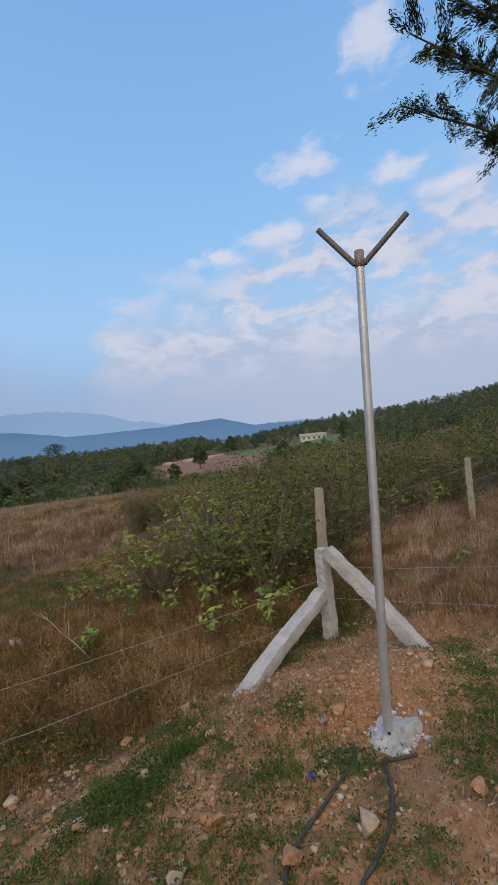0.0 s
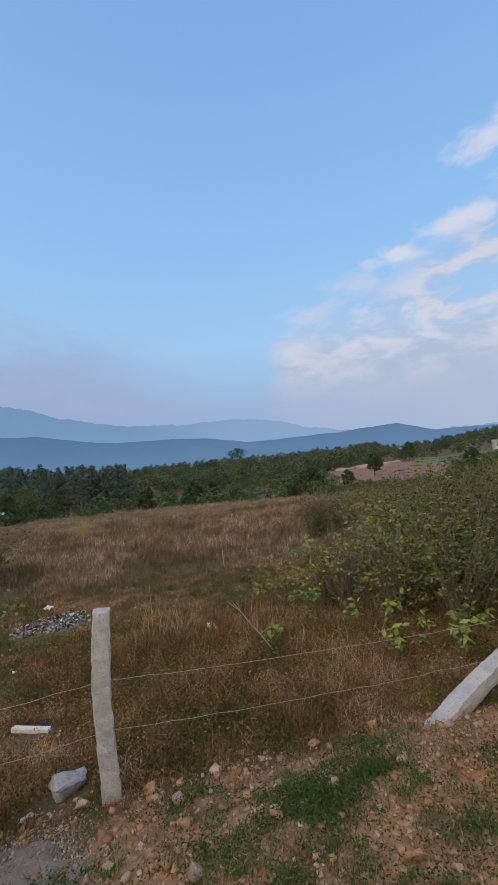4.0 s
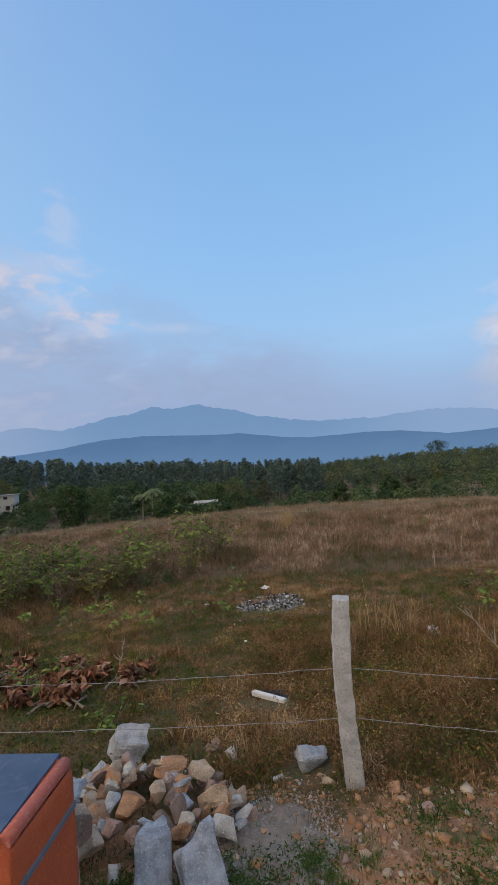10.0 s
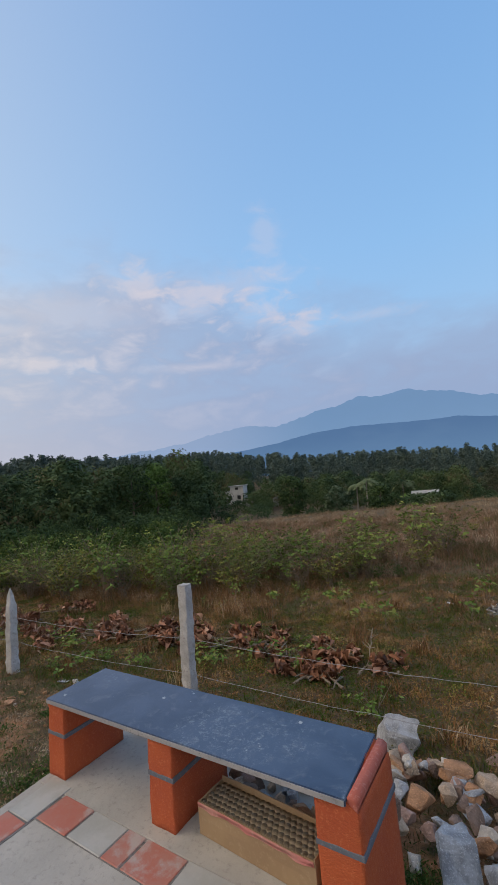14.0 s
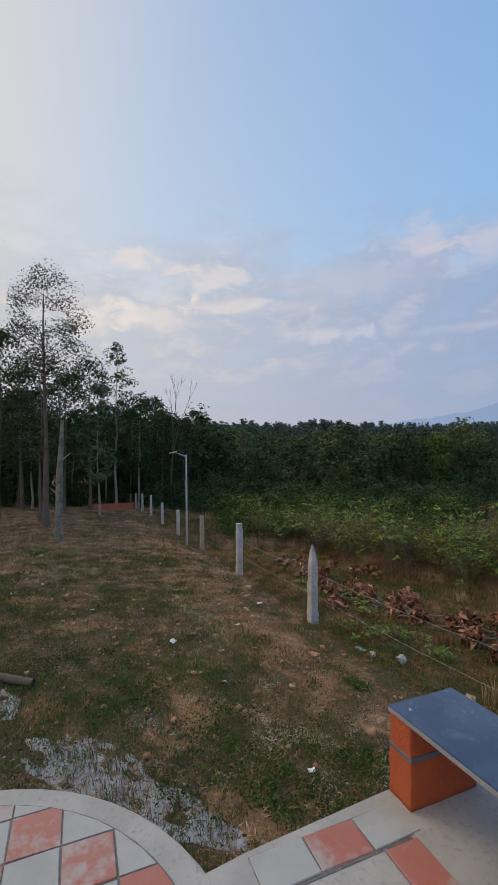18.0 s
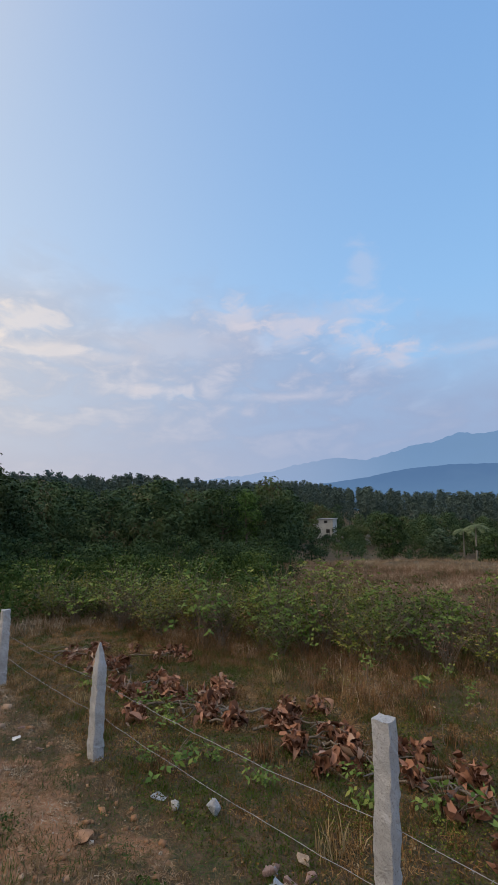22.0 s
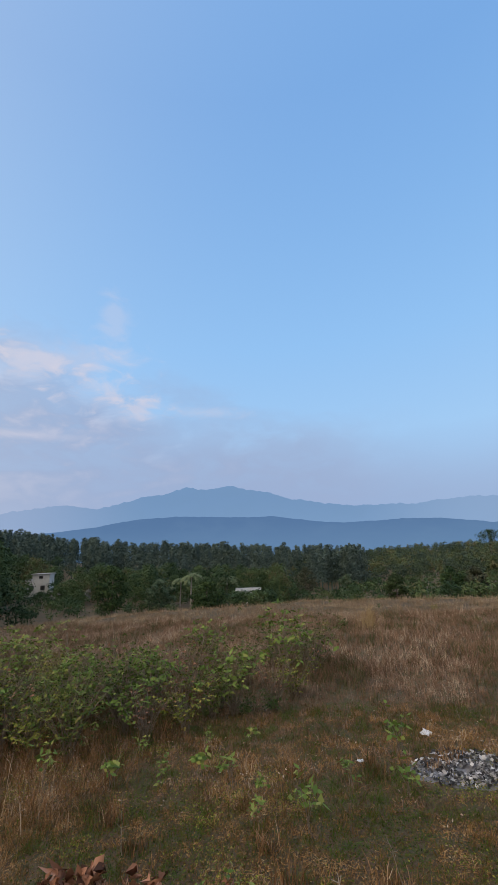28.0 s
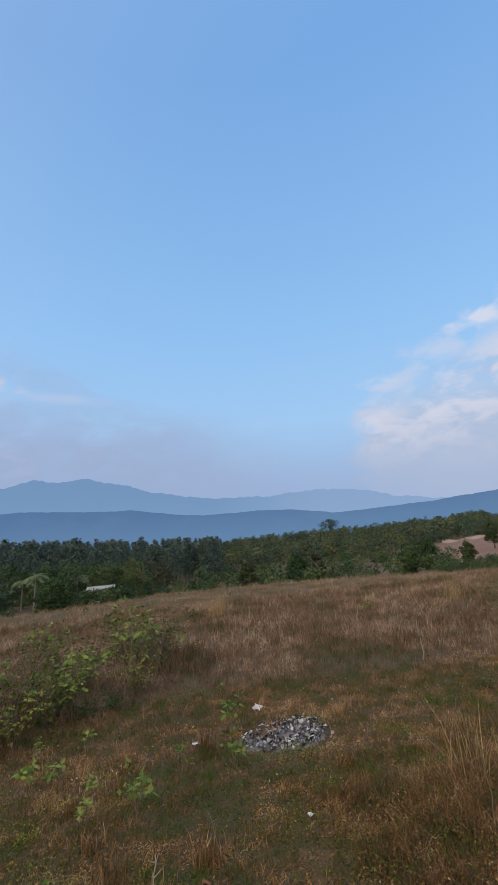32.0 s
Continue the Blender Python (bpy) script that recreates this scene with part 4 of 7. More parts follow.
def tree(name, x, y, height, radius, base, seed, label, clumps=70, per=60, leaf=0.22, trunk_r=0.12, bark=M_BARK, leaves=M_LEAF_TREE, limbs=9, lean=0.05, droop=0.2, group="", shell=0.5):
    g = np.random.default_rng(seed)
    c, v, q = crown_np(g, height, radius, base, clumps, per, leaf, droop=droop, shell=shell)
    root = tagged(new(name), label, "tree", group)
    root.matrix_world = pose(x, y, on_ground(x, y), 0, 0, seed * 37 % 360)
    tv, tq = trunk_np(g, height * 0.93, trunk_r, c, limbs, lean)
    mesh_np("trunk", tv, tq, bark, root, True)
    mesh_np("crown", v, q, leaves, root)
    return root


def woods(name, spots, variants, mat, label):
    """Many trees as one mass: crowns and trunks of a few kinds, turned and scaled."""
    vs, fs, base = [], [], 0
    g = np.random.default_rng(91)
    for x, y, s in spots:
        v, q = variants[g.integers(len(variants))]
        a = g.uniform(0, 2 * np.pi)
        c, si = math.cos(a), math.sin(a)
        sx = s * g.uniform(0.8, 1.25)
        w_ = np.stack([(v[:, 0] * c - v[:, 1] * si) * sx + x, (v[:, 0] * si + v[:, 1] * c) * sx + y, v[:, 2] * s], 1)
        w_[:, 2] += float(ground(x, y))
        vs.append(w_)
        fs.append(q + base)
        base += len(v)
    ob = mesh_np(name, np.concatenate(vs), np.concatenate(fs), mat)
    return tagged(ob, label, "forest", kind="stuff")


def variant(seed, height, radius, base, clumps, per, leaf, droop=0.1, trunk=0.16, top=1.0, lump=0.28):
    """A tree for the massed woods, with single-triangle leaves."""
    g = np.random.default_rng(seed)
    c, v, q = crown_np(g, height, radius, base, clumps, per, leaf, top, droop, lump=lump, three=True)
    t = tube_np([(0, 0, -0.5), (0, 0, height * 0.5), (0, 0, height * 0.95)], [trunk, trunk * 0.7, trunk * 0.2], 4)
    tv, tq = t
    return joined([(v, q), (tv, np.concatenate([tq[:, [0, 1, 2]], tq[:, [0, 2, 3]]]))])


def scatter(count, az0, az1, r0, r1, seed, size=(0.8, 1.2), gap=None):
    g = np.random.default_rng(seed)
    out = []
    while len(out) < count:
        az, r = g.uniform(az0, az1), math.sqrt(g.uniform(r0 * r0, r1 * r1))
        if gap and gap(az, r):
            continue
        p = heading(az, 0) * r
        out.append((CX + p.x, CY + p.y, g.uniform(*size)))
    return out


tall = [variant(s, 14, 2.3, 3.0, 42, 11, 0.72, 0.6, top=0.5, lump=0.36) for s in (1, 2, 3, 4)]
massed = [variant(s, 9, 3.8, 1.0, 26, 13, 0.85, lump=0.34) for s in (15, 16, 17, 18)]
broad = [variant(s, 9, 3.7, 1.2, 46, 42, 0.40, lump=0.33) for s in (11, 12, 13, 14)]
scrub = [variant(s, 3.6, 2.6, 0.2, 24, 14, 0.48, lump=0.36) for s in (21, 22, 23)]

def near_house(az, r):
    """The clearings in front of the house, the shed and the palms."""
    return (50.5 < az < 57.5 and r < 128) or (29.0 < az < 34.5 and r < 92) or (35.6 < az < 40.4 and r < 101) or (r < 90 and 24 < az < 48)


def near_shed(az, r):
    return -37 < az < -28 and r < 228


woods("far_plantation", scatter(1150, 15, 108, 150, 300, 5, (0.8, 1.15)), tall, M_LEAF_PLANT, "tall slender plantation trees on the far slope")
woods("far_woods", scatter(900, -18, 24, 190, 405, 6, (0.6, 1.0)), massed, M_LEAF_FAR, "mixed dark green woods covering the far hillside")
woods("hillside_woods", scatter(950, -75, -16, 205, 400, 8, (0.45, 0.75), near_shed) + scatter(420, -72, -37, 150, 262, 19, (0.40, 0.65)), massed, M_LEAF_FAR, "continuous green canopy on the right hillside")
woods("valley_trees", scatter(130, 24, 60, 84, 150, 9, (0.4, 0.95), near_house) + scatter(170, 58, 104, 62, 125, 10, (0.75, 1.35)), broad, M_LEAF_VALLEY, "broad-leaved trees along the bottom of the valley")
woods("valley_scrub", scatter(260, -12, 42, 66, 190, 12, (0.45, 1.0), near_house) + scatter(34, 24, 48, 72, 90, 22, (0.25, 0.5), lambda az, r: 30.5 < az < 33 or 36.5 < az < 39.6) + scatter(90, -32, -10, 58, 84, 13, (0.25, 0.5)) + scatter(240, -75, -36, 60, 215, 14, (0.5, 1.1)) + scatter(90, -36, -26, 60, 165, 15, (0.35, 0.8)), scrub, M_LEAF_VALLEY, "rounded scrub and bushes below the field")
woods("house_scrub", scatter(26, 49.5, 58, 60, 112, 16, (0.4, 0.7)) + scatter(12, 50.2, 52.6, 100, 122, 17, (0.8, 1.2)) + scatter(6, 55.6, 58, 104, 122, 18, (0.8, 1.2)) + scatter(10, 27.5, 33.0, 79, 84, 20, (0.8, 1.0)), scrub, M_LEAF_VALLEY, "low bushes in front of the white house")


# ---- field grass ----
def field_points(n, d0, d1, s0, s1, seed):
    g = np.random.default_rng(seed)
    d, s = g.uniform(d0, d1, n), g.uniform(s0, s1, n)
    x, y = -0.304 * d + 0.952 * s, 0.952 * d + 0.304 * s
    return x, y, g


def open_spot(x, y):
    """False on the ash, the foam block and the stones by the fence, where no grass stands."""
    on = (((x + 2.2) / 0.84) ** 2 + ((y - 10.75) / 0.95) ** 2 < 1) | (((x + 0.35) / 0.42) ** 2 + ((y - 5.85) / 0.25) ** 2 < 1) | ((x - 0.57) ** 2 + (y - 4.72) ** 2 < 0.06)
    return ~on


def grass(name, n, d0, d1, s0, s1, height, width, seed, mat, label, thin=None, bend=True, lean=0.45, tufts=0, spread_=0.1):
    """Blades over a stretch of the field, strewn singly or in tufts."""
    if tufts:
        x, y, g = field_points(max(1, n // tufts), d0, d1, s0, s1, seed)
        if thin is not None:
            keep = g.uniform(0, 1, len(x)) < thin(x, y)
            x, y, thin = x[keep], y[keep], None
        size = np.repeat(g.uniform(0.5, 1.5, len(x)), tufts)
        x, y = np.repeat(x, tufts), np.repeat(y, tufts)
        n = len(x)
        x, y = x + g.normal(size=n) * spread_ * size, y + g.normal(size=n) * spread_ * size
    else:
        x, y, g = field_points(n, d0, d1, s0, s1, seed)
        size = np.ones(n)
    r = np.hypot(x - CX, y - CY)
    keep = (r < 52) & (np.degrees(np.arctan2(-(x - CX), y - CY)) < 130) & (np.degrees(np.arctan2(-(x - CX), y - CY)) > -66)
    if thin is not None:
        keep &= g.uniform(0, 1, n) < thin(x, y)
    keep &= open_spot(x, y)
    x, y = x[keep], y[keep]
    p = np.stack([x, y, ground(x, y) - 0.01], 1)
    h = (height(x, y) if callable(height) else np.full(len(x), height)) * size[keep]
    v, f = blades(p, h, width, g, lean, bend)
    return tagged(mesh_np(name, v, f, mat), label, "grass", kind="stuff")


def clumpy(x, y, s=0.9, seed=0.0):
    return 0.5 + 0.5 * wobble(x, y, s, seed)


def tall_part(x, y):
    """Long grass on the middle of the slope, grazed short near the fence."""
    d = -0.304 * x + 0.952 * y
    return 0.055 + 0.42 * smoothstep(d, 12, 20) * (0.45 + 0.55 * clumpy(x, y, 0.5, 3.0)) + 0.10 * clumpy(x, y, 1.3, 1.0) ** 2


grass("field_grass_near", 170000, 4.1, 9.5, -16, 13, lambda x, y: tall_part(x, y) * 1.05, 0.0075, 21, M_GRASS, "short matted brown dry grass", lambda x, y: 0.45 + 0.55 * clumpy(x, y, 1.1, 2.0), lean=1.3, tufts=10, spread_=0.045)
grass("field_grass_short", 110000, 9.3, 14.5, -17, 13, lambda x, y: 0.08 + 0.09 * clumpy(x, y, 1.1, 6.0), 0.010, 29, M_GRASS, "short brown grass on the middle of the slope", lambda x, y: 0.4 + 0.6 * clumpy(x, y, 1.0, 4.0), bend=False, lean=1.4, tufts=10, spread_=0.06)
grass("field_grass_middle", 130000, 9.5, 20, -24, 18, lambda x, y: tall_part(x, y) * 1.0, 0.012, 24, M_GRASS_RED, "knee-high reddish-brown dry grass", lambda x, y: 0.35 + 0.65 * clumpy(x, y, 0.8, 2.0), lean=1.1, tufts=12, spread_=0.10)
grass("field_grass_far", 230000, 19, 38, -38, 36, lambda x, y: tall_part(x, y) * 1.1 * (0.55 + 0.7 * clumpy(x, y, 1.1, 7.0)), 0.024, 22, M_GRASS_RED, "tall reddish-brown dry grass over the field", lambda x, y: 0.35 + 0.65 * clumpy(x, y, 0.5, 2.0), bend=False, lean=1.1, tufts=14, spread_=0.18)
grass("field_grass_pale", 90000, 36, 56, -46, 42, lambda x, y: 0.18 + 0.22 * clumpy(x, y, 0.5, 7.0), 0.034, 26, M_GRASS_PALE, "bleached pale grass at the field's far edge", lambda x, y: 0.4 + 0.6 * clumpy(x, y, 0.5, 2.0), bend=False, lean=1.0, tufts=14, spread_=0.25)


grass("left_edge_grass", 60000, 4.1, 13, -34, -15.5, lambda x, y: 0.15 + 0.25 * clumpy(x, y, 0.8, 7.0), 0.02, 28, M_GRASS_SHORT, "rough grass between fence and wood", lambda x, y: 0.4 + 0.6 * clumpy(x, y, 0.7, 2.0), bend=False, lean=1.0, tufts=12, spread_=0.15)


def thatch(name, n, d0, d1, s0, s1, length, width, seed, mat, label, thin):
    """Flattened straw: thin blades lying every way on the ground."""
    x, y, g = field_points(n, d0, d1, s0, s1, seed)
    az = np.degrees(np.arctan2(-(x - CX), y - CY))
    keep = (g.uniform(0, 1, n) < thin(x, y)) & open_spot(x, y) & (az < 140) & (az > -66) & (np.hypot(x - LOBE[0], y - LOBE[1]) > LOBE[2] + 0.03)
    x, y = x[keep], y[keep]
    n = len(x)
    a, ln = g.uniform(0, 2 * np.pi, n), length * g.uniform(0.4, 1.4, n)
    d = np.stack([np.cos(a), np.sin(a)], 1) * ln[:, None]
    s_ = np.stack([-np.sin(a), np.cos(a)], 1) * (width * g.uniform(0.6, 1.4, n))[:, None]
    p = np.stack([x, y], 1)
    tip = p + d
    z0, z1 = ground(x, y) + g.uniform(0.0, 0.03, n), ground(tip[:, 0], tip[:, 1]) + g.uniform(0.0, 0.055, n)
    v = np.stack([np.column_stack([p - s_, z0]), np.column_stack([p + s_, z0 + 0.004]), np.column_stack([tip, z1])], 1).reshape(-1, 3)
    return tagged(mesh_np(name, v, np.arange(3 * n).reshape(-1, 3), mat), label, "grass", kind="stuff")


thatch("field_straw", 260000, 4.0, 15.0, -16, 12, 0.09, 0.0042, 61, M_GRASS, "flattened dry straw under the grass", lambda x, y: 0.3 + 0.7 * clumpy(x, y, 2.3, 5.0))
thatch("lawn_straw", 190000, -5, 4.1, -13, -1.6, 0.06, 0.0035, 62, M_GRASS_SHORT, "flattened dry straw on the lawn", lambda x, y: 0.25 + 0.75 * clumpy(x, y, 2.3, 9.0))
thatch("verge_straw", 52000, -1.5, 4.4, -1.8, 10, 0.06, 0.0032, 63, M_GRASS_SHORT, "dry straw strewn on the bare soil", lambda x, y: 0.15 + 0.85 * clumpy(x, y, 2.6, 9.0) ** 2)
grass("slope_tangle", 40000, 2.2, 8.5, 8.6, 17, lambda x, y: 0.14 + 0.26 * clumpy(x, y, 0.9, 3.0), 0.011, 27, M_GRASS_RED, "tangled reddish grass beyond the fence corner", lambda x, y: 0.35 + 0.65 * clumpy(x, y, 0.9, 2.0), lean=1.2, tufts=12, spread_=0.09, bend=False)
grass("slope_grass", 60000, -4, 4.1, 8.3, 30, lambda x, y: 0.12 + 0.25 * clumpy(x, y, 0.8, 3.0), 0.013, 25, M_GRASS_RED, "reddish dry grass on the slope beyond the corner", lambda x, y: 0.3 + 0.7 * clumpy(x, y, 0.9, 2.0), bend=False, lean=0.8)


# ---- steel pole, footing, hoses ----
def build_pole():
    x, y, z = 4.775, 3.59, -0.76
    pole = tagged(new("steel_pole"), "galvanised steel fence pole with a forked top", "pole")
    pole.matrix_world = pose(x, y, z, 0.6, 1.6, 0)
    h = 3.96
    v, q = tube_np([(0, 0, -0.3), (0, 0, 0.6), (0, 0, 1.0), (0, 0, 2.2), (0, 0, h)], [0.0375, 0.0375, 0.037, 0.036, 0.035], 20)
    shaft = mesh_np("shaft", v, q, M_STEEL, pole, True)
    bm = bmesh.new()
    bmesh.ops.create_cone(bm, cap_ends=True, segments=20, radius1=0.041, radius2=0.039, depth=0.14, matrix=Matrix.Translation((0, 0, h - 0.02)))
    bmesh.ops.bevel(bm, geom=[e for e in bm.edges if e.calc_face_angle(0) > 1], offset=0.004, segments=2, affect="EDGES")
    part("collar", bm, material("rusty_weld", speckled((0.34, 0.28, 0.25), (0.26, 0.20, 0.17), (0.42, 0.40, 0.39), 8, 30), 0.6, 0.4), pole, "rusty welded collar", True)
    for side, out in ((-1, 0.34), (1, 0.41)):
        d = Vector((0.63 * side, -0.52 * side, 0))
        a, b = np.array([0.03 * side, -0.02 * side, h - 0.06]), np.array([d.x * out * 1.15, d.y * out * 1.15, h + 0.28])
        v1, q1 = tube_np([a, a + (b - a) * 0.5, b], [0.023, 0.023, 0.023], 14)
        v2, q2 = tube_np([b, b - (b - a) * 0.02], [0.023, 0.003], 14)
        mesh_np("arm", *joined([(v1, q1), (v2, q2)]), M_STEEL_RAW, pole, True)["label"] = "slanting dark steel arm"
    # no hole is cut: a dark disc's colour gives the shade inside it
    hole = bmesh.new()
    bmesh.ops.create_cone(hole, cap_ends=True, segments=12, radius1=0.013, radius2=0.013, depth=0.006, matrix=Matrix.Translation((-0.022, -0.037, 0.07)) @ Euler((radians(90), 0, radians(-30))).to_matrix().to_4x4())
    part("bolt_hole", hole, M_DARK, pole)
    return pole


build_pole()


def mound(name, x, y, rx, ry, h, mat, seed, label, category, turn=0.0, rings=14, lumps=0.35, kind="", ragged_edge=1.0):
    """A low uneven heap that thins out to its edge, laid on the ground."""
    n = 64
    vs = [(x, y, on_ground(x, y) + h)]
    for i in range(1, rings + 1):
        f = i / rings
        for j in range(n):
            a = 2 * math.pi * j / n
            wob = 1 + lumps * noise.noise(Vector((math.cos(a) * 1.5, math.sin(a) * 1.5, seed)))+ 0.12 * noise.noise(Vector((math.cos(a) * 5, math.sin(a) * 5, seed + 3)))
            u, v = math.cos(a) * rx * f * wob, math.sin(a) * ry * f * wob
            c, s = math.cos(radians(turn)), math.sin(radians(turn))
            px, py = x + u * c - v * s, y + u * s + v * c
            bump_ = noise.noise(Vector((px * 5, py * 5, seed))) * h * 0.5 * (1 - f) + noise.noise(Vector((px * 14, py * 14, seed))) * h * 0.25 * (1 - f * 0.7)
            ragged = 0.035 * noise.noise(Vector((px * 4.5, py * 4.5, seed + 7))) + 0.03 * noise.noise(Vector((px * 9, py * 9, seed)))
            vs.append((px, py, on_ground(px, py) + h * (1 - f ** 1.6) + bump_ + 0.004 + ragged * 1.5 * f * ragged_edge - 0.03 * (f > 0.97)))
    fs3 = [(0, 1 + j, 1 + (j + 1) % n) for j in range(n)]
    fs4 = [(1 + (i - 1) * n + j, 1 + i * n + j, 1 + i * n + (j + 1) % n, 1 + (i - 1) * n + (j + 1) % n) for i in range(1, rings) for j in range(n)]
    ob = mesh_np(name, np.array(vs), [np.array(fs3), np.array(fs4)], mat, smooth=True)
    return tagged(ob, label, category, kind=kind)


mound("concrete_footing", 4.81, 3.57, 0.23, 0.20, 0.07, M_LIME, 4.0, "crumbly heap of pale cement round the pole", "footing")


def hose(points, r, label):
    p = [Vector(q) for q in points]
    dense = []
    for i in range(len(p) - 1):
        a, b, c, d = p[max(i - 1, 0)], p[i], p[i + 1], p[min(i + 2, len(p) - 1)]
        for k in range(10):
            t = k / 10
            dense.append(0.5 * ((2 * b) + (c - a) * t + (2 * a - 5 * b + 4 * c - d) * t * t + (3 * b - a - 3 * c + d) * t ** 3))
    dense.append(p[-1])
    v, q = tube_np([tuple(v_) for v_ in dense], np.full(len(dense), r), 8)
    return tagged(mesh_np("hose", v, q, M_HOSE, smooth=True), label, "hose", "hoses by the pole")


def g3(x, y, up_=0.02):
    return (x, y, on_ground(x, y) + up_)


hose([g3(4.43, 3.62), g3(4.38, 3.50), g3(4.15, 3.33), g3(3.86, 3.16), g3(3.60, 3.02), g3(3.42, 2.85), g3(3.40, 2.55), g3(3.55, 2.2)], 0.011, "dusty black plastic hose lying on the soil")
hose([g3(4.80, 3.30), g3(4.66, 3.36), g3(4.56, 3.38), g3(4.48, 3.27), g3(4.36, 3.08), g3(4.16, 2.86), g3(3.92, 2.70), g3(3.75, 2.62), g3(3.62, 2.45)], 0.013, "grey-black plastic hose curling from the footing")


# ---- stones ----
def stone_bm(size, seed, flat=0.75, long=1.25, points=11):
    """An angular quarried stone."""
    g = random.Random(seed)
    bm = bmesh.new()
    for _ in range(points):
        d = Vector((g.gauss(0, 1), g.gauss(0, 1), g.gauss(0, 1))).normalized() * g.uniform(0.85, 1.0)
        bm.verts.new((d.x * long * size / 2, d.y * size / 2, d.z * flat * size / 2))
    hull = bmesh.ops.convex_hull(bm, input=bm.verts[:])
    bmesh.ops.delete(bm, geom=[v for v in hull["geom_interior"] if isinstance(v, bmesh.types.BMVert)], context="VERTS")
    bmesh.ops.dissolve_limit(bm, angle_limit=radians(6), verts=bm.verts[:], edges=bm.edges[:])
    bmesh.ops.bevel(bm, geom=bm.edges[:], offset=size * 0.02, segments=1, affect="EDGES")
    bmesh.ops.triangulate(bm, faces=bm.faces[:])
    long_edges = [e for e in bm.edges if e.calc_length() > size * 0.22]
    bmesh.ops.subdivide_edges(bm, edges=long_edges, cuts=1)
    bmesh.ops.triangulate(bm, faces=bm.faces[:])
    off = Vector((seed * 1.7, seed * 0.3, 0))
    for v in bm.verts:
        v.co += noise.noise_vector(v.co / size * 3.0 + off) * size * 0.045
    return bm


def tint_stone(name, col, rough=0.9):
    a = tuple(c * 0.58 for c in col)
    b = tuple(min(1, c * 1.4) for c in col)
    return material(name, speckled(col, a, b, 9, 80), rough, bump=1.0, bump_scale=52, bump_dist=0.022)


M_S = {
    "grey": tint_stone("grey_rock", (0.48, 0.50, 0.535)),
    "blue": tint_stone("blue_grey_rock", (0.42, 0.465, 0.53)),
    "orange": tint_stone("orange_rock", (0.52, 0.285, 0.155)),
    "tan": tint_stone("tan_rock", (0.54, 0.41, 0.30)),
    "brown": tint_stone("brown_rock", (0.29, 0.20, 0.155)),
    "rose": tint_stone("rosy_rock", (0.44, 0.29, 0.24)),
    "white": tint_stone("white_rock", (0.60, 0.57, 0.53)),
}
WORDS = {"grey": "angular grey granite stone", "blue": "bluish grey quarried stone", "orange": "orange-brown broken stone", "tan": "pale tan broken stone", "brown": "dark brown rough stone", "rose": "rosy brown broken stone", "white": "whitish broken stone"}


def stone(x, y, z, size, seed, col, flat=0.75, long=1.25, tilt=(0, 0, 0), group="", where="in the stone pile", points=11):
    ob = part("stone", stone_bm(size, seed, flat, long, points), M_S[col])
    ob.matrix_world = pose(x, y, z, *tilt)
    return tagged(ob, WORDS[col] + " " + where, "stone", group)


def block(x, y, z, size, seed, col, tilt, where="in the stone pile", group="stones of the pile"):
    """A split block of granite: a box knocked out of square, with broken faces."""
    g = random.Random(seed)
    bm = box_bm(-0.5, -0.5, -0.5, 0.5, 0.5, 0.5, 0)
    for v in bm.verts:
        v.co = Vector([c * g.uniform(0.50, 1.22) for c in v.co])
    bmesh.ops.bevel(bm, geom=bm.edges[:], offset=0.07, segments=1, affect="EDGES")
    bmesh.ops.triangulate(bm, faces=bm.faces[:])
    bmesh.ops.subdivide_edges(bm, edges=[e for e in bm.edges if e.calc_length() > 0.3], cuts=2)
    bmesh.ops.triangulate(bm, faces=bm.faces[:])
    off = Vector((seed * 2.1, seed * 0.7, 0))
    for v in bm.verts:
        v.co += noise.noise_vector(v.co * 2.2 + off) * 0.11 + noise.noise_vector(v.co * 7 + off) * 0.065
        v.co = Vector((v.co.x * size[0], v.co.y * size[1], v.co.z * size[2]))
    ob = part("stone", bm, M_S[col])
    ob.matrix_world = pose(x, y, z, *tilt)
    return tagged(ob, WORDS[col] + " " + where, "stone", group)


def big(x, y, top, size, seed, col, flat=0.75, long=1.25, tilt=(0, 0, 0), where="in the stone pile", group="stones of the pile"):
    return stone(x, y, top - size * flat * 0.42, size, seed, col, flat, long, tilt, group, where)


block(-1.24, 4.42, -0.98, (0.40, 0.33, 0.32), 8, "grey", (24, 18, 40))
block(0.36, 3.12, -0.70, (0.46, 0.28, 0.22), 2, "grey", (12, -32, 140))
block(0.05, 3.09, -0.69, (0.50, 0.22, 0.15), 3, "blue", (8, -36, 127))
big(-0.82, 3.92, -0.68, 0.34, 4, "rose", 0.9, 1.1, (0, 15, 40))
big(-0.98, 3.38, -0.62, 0.40, 5, "grey", 0.7, 1.2, (0, 0, 110))
big(-0.42, 3.98, -0.66, 0.27, 6, "orange", 0.6, 1.3, (0, 0, 20))
big(-0.18, 4.06, -0.72, 0.25, 7, "tan", 0.5, 1.4, (10, 0, -10))
big(-0.60, 3.20, -0.55, 0.28, 8, "orange", 0.8, 1.2, (0, 20, 60))
big(-0.12, 3.62, -0.66, 0.24, 9, "blue", 0.7, 1.2, (0, 0, 0))
big(0.10, 3.78, -0.66, 0.27, 10, "tan", 0.9, 1.1, (20, 0, 0))
big(0.30, 3.58, -0.70, 0.24, 11, "white", 0.7, 1.2, (0, 15, 0))
big(-0.42, 3.42, -0.58, 0.26, 12, "orange", 0.9, 1.0, (30, 0, 15))
